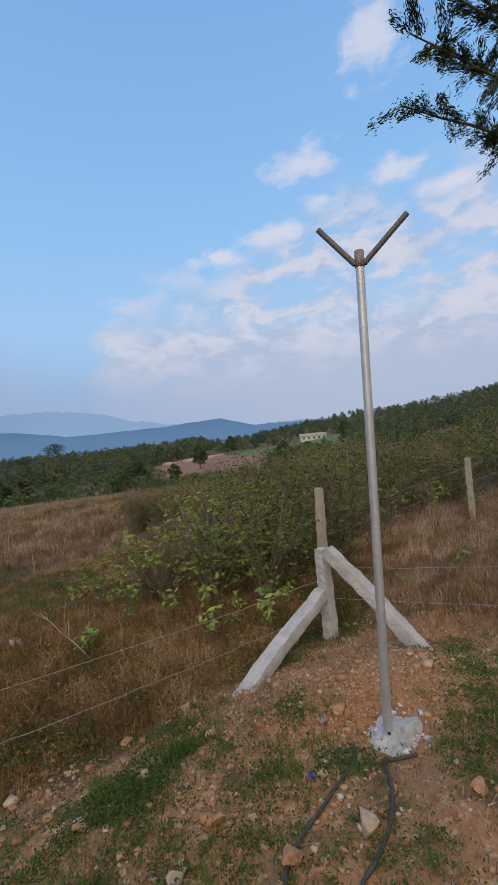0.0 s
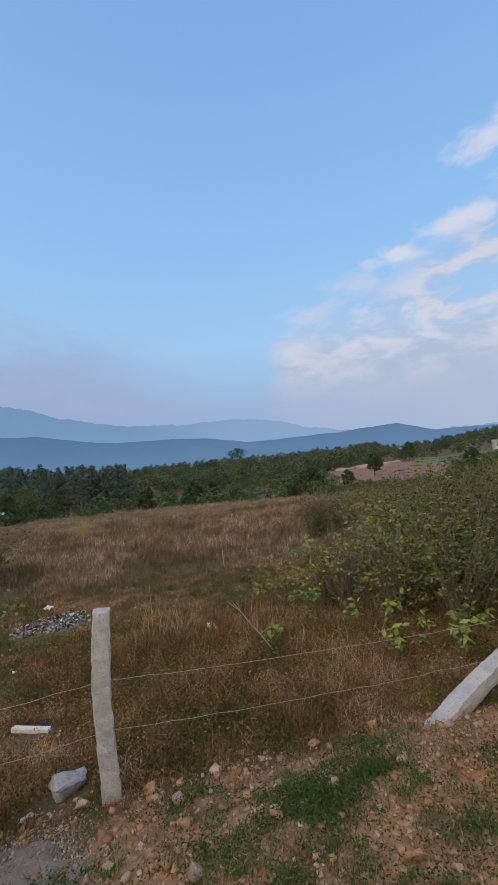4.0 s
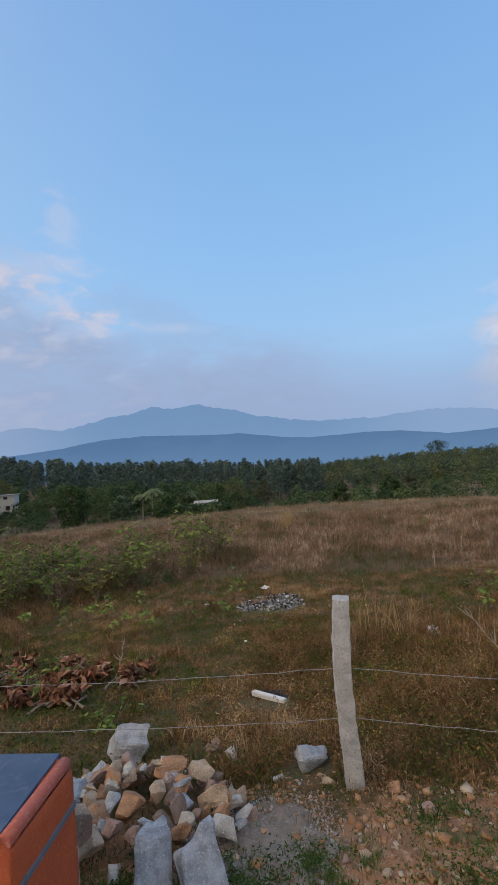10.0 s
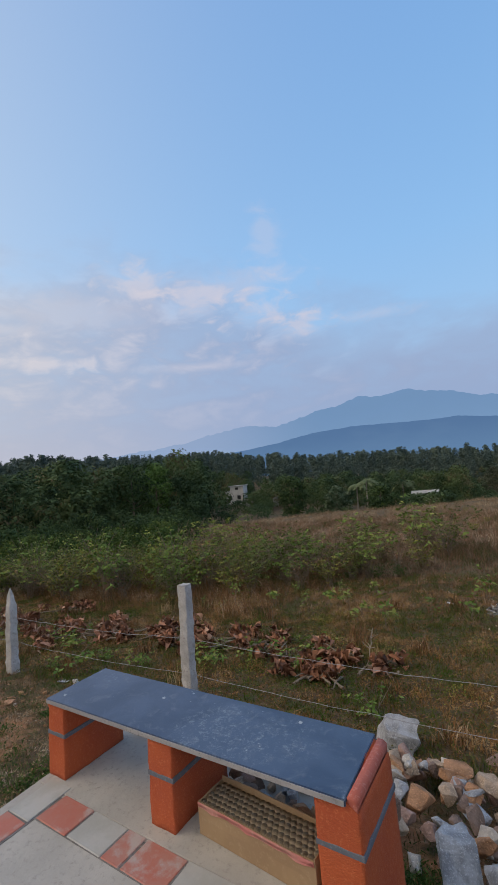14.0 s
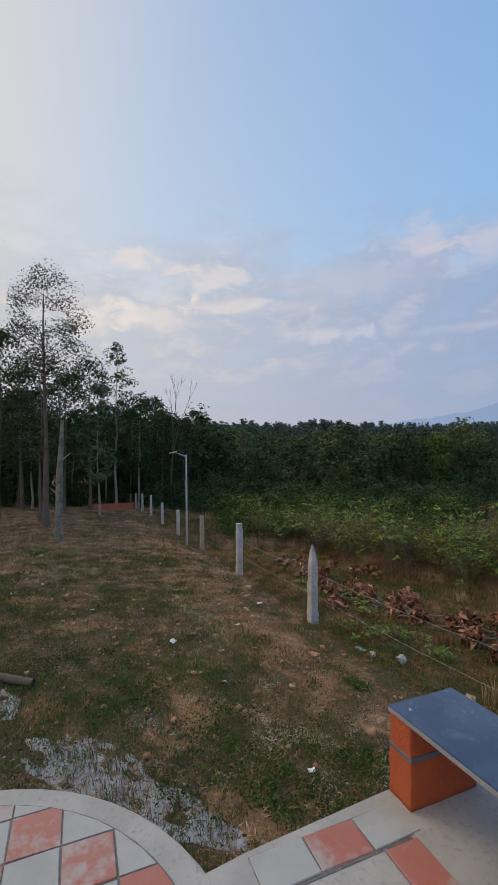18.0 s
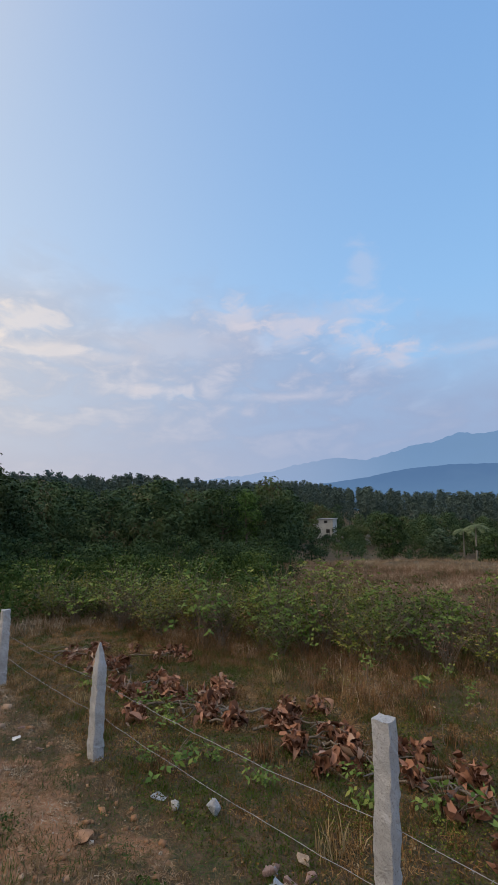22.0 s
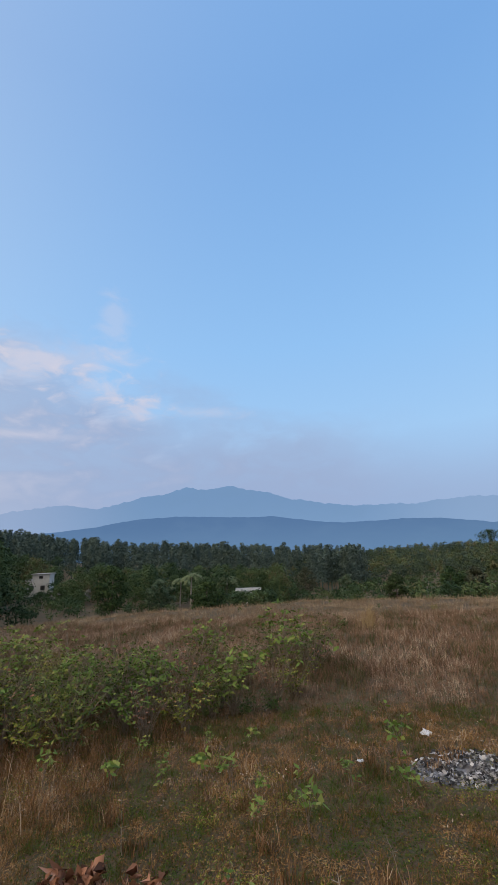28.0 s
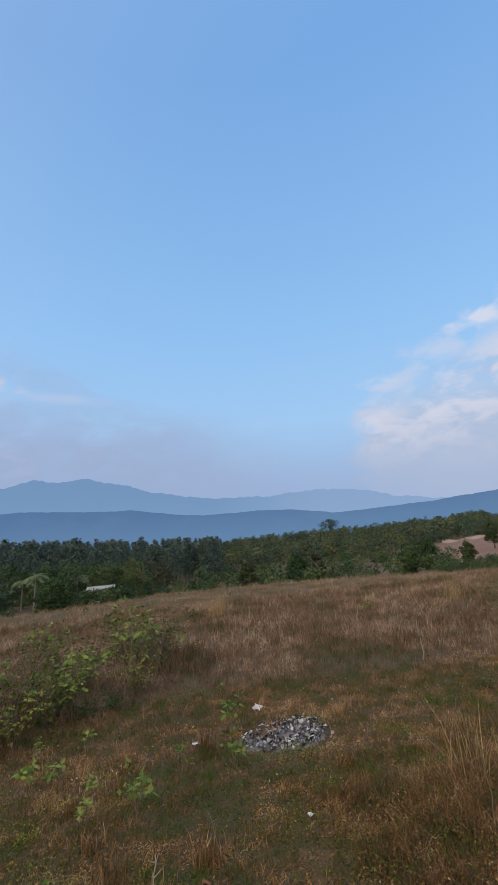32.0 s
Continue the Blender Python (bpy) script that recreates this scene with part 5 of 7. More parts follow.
big(-0.26, 3.86, -0.68, 0.24, 13, "rose", 0.7, 1.3)
block(0.58, 4.82, -0.99, (0.30, 0.20, 0.17), 14, "grey", (22, 16, 50), "in the dry grass by the fence post", "")
big(-0.40, 4.66, -0.88, 0.21, 15, "brown", 0.8, 1.2, (0, 0, 0), "in the grass beyond the pile", "")
big(-0.17, 4.60, -0.90, 0.16, 16, "white", 0.8, 1.2, (0, 30, 0), "in the grass beyond the pile", "")
big(0.37, 4.50, -0.98, 0.14, 17, "white", 0.8, 1.1, (0, 0, 40), "with a reddish stain beside the gravel", "")
big(1.46, 4.68, -1.00, 0.17, 18, "tan", 0.9, 0.9, (0, 0, 10), "standing in the soil", "")
pile = random.Random(5)
for i in range(128):
    a, f = pile.uniform(0, 2 * math.pi), math.sqrt(pile.random())
    x, y = -0.62 + math.cos(a) * f * 0.95 + math.sin(a) * f * 0.25, 3.62 + math.sin(a) * f * 0.72
    if (BENCH.inverted() @ Vector((x, y, 0))).y < 0.72:
        continue
    size = pile.uniform(0.10, 0.21)
    stone(x, y, on_ground(x, y) + size * 0.25 + (1 - f * f) * 0.30, size, 100 + i, pile.choice(["orange", "tan", "tan", "rose", "brown", "grey", "orange", "white"]), pile.uniform(0.5, 0.95), pile.uniform(1, 1.5), (pile.uniform(-40, 40), pile.uniform(-40, 40), pile.uniform(0, 360)), "stones of the pile")
# rubble heaped against the back of the platform
for i in range(54):
    row, k = i // 18, i % 18
    p = BENCH @ Vector((0.25 + 0.103 * k + pile.uniform(-0.05, 0.05), 0.70 + 0.13 * row + pile.uniform(-0.03, 0.05), 0))
    size = pile.uniform(0.17, 0.30)
    top = (0.12 if k > 8 else 0.06) - 0.24 * row + pile.uniform(-0.05, 0.08)
    stone(p.x, p.y, top - size * 0.2, size, 300 + i, pile.choice(["tan", "tan", "grey", "white", "brown", "rose"]), 0.8, 1.2, (pile.uniform(-30, 30), pile.uniform(-30, 30), pile.uniform(0, 360)), "rubble behind the bench", "in the rubble behind the bench")
    if row == 0:
        stone(p.x, p.y, top - 0.30, 0.34, 360 + i, "brown", 0.9, 1.1, (0, 0, pile.uniform(0, 360)), "rubble behind the bench", "low in the rubble behind the bench")
# loose stones on the back of the platform, behind the box and the middle pillar
loose = random.Random(77)
for i in range(17):
    u = 1.24 + 0.085 * (i % 9) if i < 15 else 0.86 + 0.09 * (i - 15)
    p = BENCH @ Vector((u + loose.uniform(-0.02, 0.02), (0.39 if i < 9 else 0.50) + loose.uniform(-0.02, 0.02), 0))
    size = loose.uniform(0.10, 0.16)
    stone(p.x, p.y, FLOOR + size * 0.32, size, 460 + i, loose.choice(["tan", "grey", "white", "brown", "orange", "rose"]), 0.8, 1.2, (loose.uniform(-25, 25), loose.uniform(-25, 25), loose.uniform(0, 360)), "rubble behind the bench", "behind the bench")
# chips heaped behind the far end of the bench
for i in range(34):
    x, y = -4.32 + pile.gauss(0, 0.24), 3.05 + pile.gauss(0, 0.15)
    size = pile.uniform(0.06, 0.16)
    stone(x, y, on_ground(x, y) + size * 0.3, size, 400 + i, pile.choice(["rose", "white", "grey", "blue", "tan", "orange", "orange", "rose"]), 0.7, 1.2, (pile.uniform(-30, 30), pile.uniform(-30, 30), pile.uniform(0, 360)), "chips by the fence", "in a small heap of chips")
stone(-5.73, 2.86, on_ground(-5.73, 2.86) + 0.08, 0.19, 501, "grey", 1.0, 1.0, where="standing on the dry grass")
stone(-6.03, 2.51, on_ground(-6.03, 2.51) + 0.04, 0.15, 502, "white", 0.9, 1.1, where="on the dry grass")
stone(-6.3, 2.40, on_ground(-6.3, 2.40) + 0.02, 0.2, 503, "grey", 0.25, 1.3, where="lying flat on the dry grass")
stone(-1.98, 0.93, on_ground(-1.98, 0.93) + 0.07, 0.17, 504, "orange", 0.9, 1.0, where="beside the platform")
stone(-2.10, 1.05, on_ground(-2.10, 1.05) + 0.06, 0.18, 505, "tan", 0.6, 1.3, where="beside the platform")
stone(-5.74, 1.53, on_ground(-5.74, 1.53) + 0.02, 0.26, 506, "orange", 0.25, 1.4, where="lying flat on the bare soil")
stone(4.02, 2.91, on_ground(4.02, 2.91) + 0.05, 0.18, 507, "tan", 0.7, 1.3, (0, 0, 60), where="on the soil by the hoses")
stone(3.52, 2.95, on_ground(3.52, 2.95) + 0.05, 0.13, 508, "orange", 0.9, 1.2, where="on the soil by the hoses")
stone(2.9, 3.2, on_ground(2.9, 3.2) + 0.03, 0.12, 509, "tan", 0.7, 1.2, where="on the weedy soil")
stone(4.81, 2.75, on_ground(4.81, 2.75) + 0.03, 0.16, 510, "orange", 0.2, 1.2, (15, 10, 0), where="lying like a broken tile on the soil")
for i in range(64):
    s, d = pile.uniform(1.2, 7.5), 4.15 - 2.2 * pile.random() ** 1.6
    x, y = -0.304 * d + 0.952 * s, 0.952 * d + 0.304 * s
    size = 0.045 + 0.11 * pile.random() ** 2.2
    stone(x, y, on_ground(x, y) + size * 0.22, size, 600 + i, pile.choice(["orange", "orange", "tan", "rose"]), 0.7, 1.2, (pile.uniform(-20, 20), pile.uniform(-20, 20), pile.uniform(0, 360)), "stones in the bare soil", "half sunk in the bare soil")
for i in range(46):
    s, d = pile.uniform(-13, -3.0), pile.uniform(-2, 3.9)
    x, y = -0.304 * d + 0.952 * s, 0.952 * d + 0.304 * s
    size = pile.uniform(0.05, 0.13)
    stone(x, y, on_ground(x, y) + size * 0.15, size, 700 + i, pile.choice(["tan", "rose", "white", "orange", "brown"]), 0.6, 1.2, (pile.uniform(-20, 20), pile.uniform(-20, 20), pile.uniform(0, 360)), "stones on the lawn", "lying on the dry lawn")


def pebbles(name, n, place, size, mat, label, seed):
    """Loose grit: small uneven blocks in one mass."""
    g = np.random.default_rng(seed)
    x, y = place(n, g)
    s = size * g.lognormal(0, 0.45, len(x))
    corner = np.array([(a, b, c) for a in (-1, 1) for b in (-1, 1) for c in (-1, 1)], float)
    v = corner[None] * (s[:, None, None] * 0.5) * g.uniform(0.5, 1.15, (len(x), 8, 1)) * np.array([1, 0.85, 0.6])
    a = g.uniform(0, 2 * np.pi, len(x))[:, None]
    vx, vy = v[..., 0] * np.cos(a) - v[..., 1] * np.sin(a), v[..., 0] * np.sin(a) + v[..., 1] * np.cos(a)
    v = np.stack([vx + x[:, None], vy + y[:, None], v[..., 2] + ground(x, y)[:, None] + s[:, None] * 0.12], -1).reshape(-1, 3)
    f = np.array([(0, 1, 3, 2), (4, 6, 7, 5), (0, 4, 5, 1), (2, 3, 7, 6), (0, 2, 6, 4), (1, 5, 7, 3)])
    q = (f[None] + (np.arange(len(x)) * 8)[:, None, None]).reshape(-1, 4)
    return tagged(mesh_np(name, v, q, mat), label, "pebbles", kind="stuff")


def strip_place(s0, s1, d0, d1):
    def place(n, g):
        s, d = g.uniform(s0, s1, n), g.uniform(d0, d1, n)
        x, y = -0.304 * d + 0.952 * s, 0.952 * d + 0.304 * s
        keep = g.uniform(0, 1, n) < 0.25 + 0.75 * clumpy(x, y, 1.7, 4.0)
        return x[keep], y[keep]

    return place


def spot_place(cx, cy, rx, ry):
    def place(n, g):
        return cx + g.normal(size=n) * rx, cy + g.normal(size=n) * ry

    return place


M_CLODS = leafy("soil_crumbs", [(0.0, (0.26, 0.14, 0.075)), (0.5, (0.41, 0.225, 0.118)), (0.85, (0.49, 0.32, 0.20)), (1.0, (0.56, 0.48, 0.39))], 0.1, 0.5, 0.95)
M_GRIT = leafy("grey_grit", [(0.0, (0.19, 0.155, 0.13)), (0.6, (0.33, 0.28, 0.24)), (1.0, (0.48, 0.44, 0.40))], 0.1, 0.5, 0.95)
M_CRUMB = leafy("cement_crumbs", [(0.0, (0.45, 0.46, 0.48)), (1.0, (0.70, 0.71, 0.73))], 0.1, 0.5, 0.95)
pebbles("soil_crumbs", 15000, strip_place(1.0, 9, -0.6, 4.3), 0.017, M_CLODS, "orange soil crumbs and small stones", 31)
pebbles("soil_clods", 3600, spot_place(5.0, 4.2, 0.8, 0.42), 0.016, M_CLODS, "orange clods on the dug heap", 32)
pebbles("soil_lumps", 1500, strip_place(1.0, 8, 1.8, 4.35), 0.032, M_CLODS, "crumbling orange lumps of dug soil", 37)
pebbles("lawn_lumps", 700, strip_place(-14, -2.6, -2.5, 3.9), 0.05, M_CLODS, "small loose stones on the dry lawn", 38)
pebbles("gravel", 10000, spot_place(0.58, 3.72, 0.24, 0.30), 0.011, M_GRIT, "grey gravel spilled by the stone pile", 33)
pebbles("lawn_grit", 8000, strip_place(-18, -2.4, -3, 4.0), 0.022, M_CLODS, "small stones scattered over the dry lawn", 34)
pebbles("cement_crumbs", 420, spot_place(4.84, 3.57, 0.10, 0.09), 0.022, M_CRUMB, "crumbs of pale cement round the pole", 35)

mound("gravel_bed", 0.56, 3.70, 0.50, 0.58, 0.03, M_GRAVEL, 8.0, "bed of fine grey gravel", "gravel", 30)
mound("white_cement_patch", -2.93, -0.82, 1.02, 0.32, 0.004, M_LIME, 9.0, "spilled white cement powder on the grass", "powder", 60, rings=40, lumps=0.5, ragged_edge=0.5)
mound("white_cement_patch", -4.0, -2.25, 0.38, 0.26, 0.004, M_LIME, 12.0, "spilled white cement powder beside a log", "powder", 40, rings=30, lumps=0.4, ragged_edge=0.5)
pebbles("cement_dust", 3600, spot_place(-2.93, -0.82, 0.38, 0.50), 0.008, M_GRIT, "pale cement crumbs over the grass", 36)
mound("ash_patch", -2.20, 10.80, 0.80, 0.72, 0.012, M_ASH, 14.0, "round patch of grey ash from a burnt fire", "ash", 10, rings=24, lumps=0.4, ragged_edge=0.45)

M_FLAKE = leafy("burnt_scraps", [(0.0, (0.03, 0.03, 0.032)), (0.45, (0.13, 0.13, 0.135)), (0.75, (0.42, 0.42, 0.43)), (1.0, (0.70, 0.70, 0.70))], 0.0)
g = np.random.default_rng(44)
ang, rad = g.uniform(0, 2 * np.pi, 900), np.sqrt(g.uniform(0.05, 1.0, 900)) * g.uniform(0.75, 1.08, 900)
fx, fy = -2.20 + np.cos(ang) * rad * 0.84, 10.80 + np.sin(ang) * rad * 0.76
back = 0.05 * (fy > 11.2)
fl = kites(np.stack([fx, fy, ground(fx, fy) + 0.035 + g.uniform(0, 0.04, 900) + back], 1), 0.095, 0.062, g, 0.0, 0.5)
tagged(mesh_np("burnt_scraps", *fl, M_FLAKE), "burnt white and black scraps on the ash", "scraps", kind="stuff")


def build_stick():
    a, b = Vector((-0.60, 6.07, -1.14)), Vector((-0.095, 5.95, -1.12))
    bm = box_bm(0, -0.035, -0.03, (b - a).length, 0.035, 0.03, 0.008, 2)
    ob = part("white_block", bm, M_WHITE)
    ob.matrix_world = Matrix.Translation((a.x, a.y, on_ground(a.x, a.y) + 0.05)) @ (b - a).to_track_quat("X", "Z").to_matrix().to_4x4()
    tagged(ob, "white plastic foam block lying in dry grass", "block")
    ob2 = part("burnt_block", stone_bm(0.3, 77, 0.3, 1.6), M_DARK)
    ob2.matrix_world = pose(-0.30, 6.12, on_ground(-0.30, 6.12) + 0.03, 0, 0, -10)
    tagged(ob2, "charred dark lump under the white block", "debris")


build_stick()


def build_slabpiece():
    pts = [(-0.22, -0.13), (0.20, -0.16), (0.22, 0.12), (0.02, 0.17), (-0.05, 0.08), (-0.12, 0.07), (-0.14, -0.02), (-0.24, -0.04)]
    bm = prism(pts, -0.02, 0.02, 0.003)
    ob = part("limestone_slab", bm, tint_stone("cream_stone", (0.68, 0.60, 0.46)))
    ob.matrix_world = pose(-4.22, 2.46, on_ground(-4.22, 2.46) + 0.06, 6, 4, 82) @ Matrix.Diagonal((0.85, 0.85, 0.85, 1))
    tagged(ob, "broken cream stone slab lying on the soil", "slab")


build_slabpiece()


# ---- box of paper tubes under the bench ----
def build_box():
    box = tagged(new("cardboard_box"), "torn cardboard box packed with paper tubes", "box")
    box.matrix_world = BENCH @ pose(1.30, 0.062, FLOOR + 0.009, 0, 0, -4.5)
    L, D, H = 0.72, 0.20, 0.165
    for name, b in (("front_panel", (0, 0, 0, L, 0.005, H)), ("back_panel", (0, D, 0, L, D + 0.005, H + 0.02)), ("side_panel", (-0.005, 0, 0, 0, D + 0.005, H)), ("side_panel", (L, 0, 0, L + 0.005, D + 0.005, H + 0.01)), ("bottom_panel", (0, 0.005, 0, L, D, 0.004))):
        bm = box_bm(*b, 0)
        bmesh.ops.subdivide_edges(bm, edges=bm.edges[:], cuts=5, use_grid_fill=True)
        for v in bm.verts:
            if v.co.z > 0.1:
                v.co.y += 0.003 * math.sin(v.co.x * 9)
                v.co.z += 0.008 * noise.noise(v.co * 12)
        part(name, bm, M_CARD, box)
    n, rows = 21, 6
    r = L / n / 2 * 0.97
    v, q = tube_np([(0, 0, 0.0), (0, 0, 0.150)], [r, r], 10)
    v2, q2 = tube_np([(0, 0, 0.150), (0, 0, 0.05)], [r * 0.86, r * 0.86], 10)
    tv, tq = joined([(v, q), (v2, q2)])
    lip = np.array([(10 + i, 10 + (i + 1) % 10, 20 + (i + 1) % 10, 20 + i) for i in range(10)])
    me = mesh_np("tube", tv, np.concatenate([tq, lip]), M_TUBE, box)
    me.data.update()
    for i in range(n):
        for j in range(rows):
            ob = me if i == j == 0 else new("tube", me.data)
            ob.parent = box
            ob.matrix_local = pose(0.014 + (0.5 if j % 2 else 0.0) * (L - 0.045) / (n - 1) + i * (L - 0.045) / (n - 1), 0.026 + j * (D - 0.044) / (rows - 1), 0.006 + random.uniform(0, 0.003), 0, 0, 0)
    bm = box_bm(0.0, -0.004, H - 0.035, L, -0.001, H + 0.002, 0)
    bmesh.ops.subdivide_edges(bm, edges=bm.edges[:], cuts=14, use_grid_fill=True)
    for v in bm.verts:
        if v.co.z < H - 0.02:
            v.co.z += 0.028 * noise.noise(Vector((v.co.x * 17, 3, 0))) + 0.012
        v.co.y += 0.003 * math.sin(v.co.x * 9) - 0.002
    part("torn_label", bm, M_TAPE, box, "torn pink paper strip")
    return box


build_box()


# ---- shrubs, saplings, cut branches ----
def shrub_mesh(seed, h, r, stems, leaves, leaf, mat, fill=0.55, low=0.25):
    """An open shrub: arching stems hung with flat sprays of leaves along their upper part."""
    g_ = np.random.default_rng(seed)
    tubes, pts, outs = [], [], []
    per = 4
    for _ in range(stems):
        a, out, top = g_.uniform(0, 2 * np.pi), r * g_.uniform(0.25, 1.0), h * g_.uniform(0.55, 1.08)
        f = np.linspace(0, 1, 6)
        p = np.stack([np.cos(a) * out * f ** 1.4, np.sin(a) * out * f ** 1.4, top * (f - 0.12 * f * f)], 1) + g_.normal(size=(6, 3)) * 0.03 * h
        p[0] = (np.cos(a) * 0.08, np.sin(a) * 0.08, -0.05)
        tubes.append(tube_np(p[[0, 1, 3, 5]], np.linspace(0.009, 0.003, 4) * (0.6 + h * 0.4), 3))
        k = max(1, int(leaves / stems / per))
        t = low + (1 - low) * g_.uniform(0, 1, k) ** 0.7
        c = np.stack([np.interp(t, f, p[:, i]) for i in range(3)], 1)
        pts.append(c + g_.normal(size=(k, 3)) * np.array([0.15, 0.15, 0.07]) * fill * (0.5 + h * 0.5))
        outs.append(np.repeat([[np.cos(a), np.sin(a), 0.0]], k, 0))
    node, out = np.repeat(np.concatenate(pts), per, 0), np.repeat(np.concatenate(outs), per, 0)
    n = len(node)
    turn = np.repeat(g_.uniform(0, 2 * np.pi, n // per), per) + np.tile(np.arange(per) * 2 * np.pi / per, n // per) + g_.normal(size=n) * 0.3
    d = np.stack([np.cos(turn), np.sin(turn), g_.normal(size=n) * 0.25 - 0.15], 1)
    face = np.array([[0, 0, 1.0]]) + out * 0.35 + g_.normal(size=(n, 3)) * 0.50
    return tubes, leaf_cards(node + d * leaf * 0.55, face, leaf, leaf * 0.52, g_, d)


def shrub(name, seed, h, r, stems, leaves, leaf, mat, label, category="shrub", group="", fill=0.55, low=0.25):
    tubes, (lv, lq) = shrub_mesh(seed, h, r, stems, leaves, leaf, mat, fill, low)
    ob = tagged(new(name), label, category, group)
    if stems <= 7:
        for v, q in tubes:
            mesh_np("stem", v, q, M_TWIG, ob)
    else:
        tagged(mesh_np("branchwork", *joined(tubes), M_TWIG, ob), kind="stuff")
    tagged(mesh_np("foliage", lv, lq, mat, ob), kind="stuff")
    return ob


def planted(proto, x, y, scale, turn, sink=0.0):
    m = Matrix.Translation((x, y, on_ground(x, y) - sink)) @ Matrix.Rotation(turn, 4, "Z") @ Matrix.Diagonal((scale, scale, scale * random.uniform(0.85, 1.15), 1))
    return copy_thing(proto, m)


def spread(protos, spots, seed, lo=0.8, hi=1.2):
    """Sets out copies of a few prototypes; the first of each stands at a spot of its own."""
    g_ = random.Random(seed)
    used = set()
    for i, (x, y) in enumerate(spots):
        p = protos[i % len(protos)]
        s = g_.uniform(lo, hi)
        if p.name in used:
            planted(p, x, y, s, g_.uniform(0, 6.28))
        else:
            used.add(p.name)
            p.matrix_world = Matrix.Translation((x, y, on_ground(x, y))) @ Matrix.Rotation(g_.uniform(0, 6.28), 4, "Z") @ Matrix.Diagonal((s, s, s, 1))


left_bushes = [shrub("shrub", 50 + i, 2.0, 1.15, 34, n, lf, m, lab, group="shrubs of the left thicket", fill=0.9, low=lo) for i, (m, n, lf, lo, lab) in enumerate(((M_LEAF_BUSH, 2100, 0.072, 0.25, "leafy yellowish-green shrub in the dry grass"), (M_LEAF_OLIVE, 2300, 0.062, 0.12, "dense dull green shrub in the dry grass"), (M_LEAF_BUSH, 1700, 0.082, 0.35, "leafy yellowish-green shrub in the dry grass"), (M_LEAF_LIGHT, 600, 0.110, 0.50, "open shrub with light green leaves on bare stems")))]
low_bushes = [shrub("shrub", 150 + i, 1.35, 0.85, 24, n, lf, m, lab, group="shrubs of the left thicket", fill=0.7, low=lo) for i, (m, n, lf, lo, lab) in enumerate(((M_LEAF_OLIVE, 900, 0.065, 0.12, "thin dull green shrub among dry stalks"), (M_LEAF_LIGHT, 330, 0.110, 0.50, "thin shrub with light leaves on bare stems"), (M_LEAF_DRY, 200, 0.05, 0.2, "withered brown shrub among green ones"), (M_LEAF_BUSH, 760, 0.075, 0.25, "thin olive shrub among dry stalks")))]
sg = random.Random(3)
big_spots, low_spots = [], []
for row in range(6):
    for k in range(20):
        az = 88 - 3.5 * k + sg.uniform(-1.5, 1.5)
        r = float(np.interp(az, [20, 30, 40, 50, 60, 70, 80, 88], [14.6, 12.8, 12.0, 11.9, 12.2, 13.2, 15.4, 18.0])) + 1.15 * row + sg.uniform(-0.5, 0.5)
        p = heading(az, 0) * r
        x, y = -1.13 + p.x, 1.07 + p.y
        if sg.random() < (0.06 if az > 47 else 0.28) + (0.15 if row > 3 else 0):
            continue
        (low_spots if az < 47 or row == 0 else big_spots).append((x, y))
spread(left_bushes, big_spots, 4, 0.70, 1.15)
spread(low_bushes, low_spots, 5, 0.8, 1.35)

right_bushes = [shrub("shrub", 70 + i, 2.1, 1.15, 46, n, lf, m, lab, group="shrubs behind the corner post", fill=1.0, low=lo) for i, (m, n, lf, lo, lab) in enumerate(((M_LEAF_OLIVE, 2300, 0.062, 0.10, "dense dark olive shrub with brown stems"), (M_LEAF_OLIVE, 2000, 0.070, 0.2, "dense dark olive shrub with brown stems"), (M_LEAF_BUSH, 1300, 0.07, 0.4, "olive green shrub with thin stems"), (M_LEAF_DRY, 420, 0.05, 0.1, "withered brown shrub among green ones"), (M_LEAF_LIGHT, 420, 0.10, 0.6, "open shrub with light green leaves")))]
spots = [(4.9, 8.5), (5.8, 8.0), (6.7, 8.7), (4.2, 9.2), (5.3, 9.6), (7.7, 8.6), (6.4, 9.8), (3.9, 10.2), (4.8, 10.8), (5.9, 11.0), (7.2, 10.4), (8.6, 9.4), (9.4, 10.2), (8.2, 10.9), (10.4, 9.9), (11.6, 10.4), (12.8, 9.6), (13.6, 10.8), (10.6, 11.6), (12.2, 12.0), (9.2, 12.2), (14.8, 9.8)]
for i in range(80):
    x, y = sg.uniform(3.6, 20), sg.uniform(10.5, 21)
    if x < 3.8 + (y - 8) * 0.1:
        continue
    spots.append((x, y))
spread(right_bushes, spots, 6, 0.85, 1.2)
tall_saplings = [shrub("sapling", 190 + i, 2.1, 0.6, 6, 170, 0.12, M_LEAF_LIGHT, "tall young sapling with light green leaves", "sapling", "saplings by the corner shrubs", 0.8, 0.5) for i in range(2)]
spread(tall_saplings, [(4.3, 9.0), (3.8, 9.5), (4.9, 8.7), (3.4, 8.9), (3.0, 10.0), (5.6, 8.3), (10.9, 8.9), (9.8, 9.2)], 7, 0.75, 1.1)
field_bushes = [shrub("low_shrub", 80 + i, 0.8, 0.75, 18, 700, 0.07, m, lab, group="low shrubs in the field", fill=0.9, low=0.1) for i, (m, lab) in enumerate(((M_LEAF_BUSH, "low olive shrub in the dry field"), (M_WEED, "low dark green shrub in the dry field")))]
spots = [(-9.8, 24.9), (-7.4, 12.6), (-8.2, 13.2), (-6.8, 13.0), (-9.6, 12.2), (2.2, 13.5), (4.4, 15.5), (-3.3, 34.0), (1.2, 38.0)]
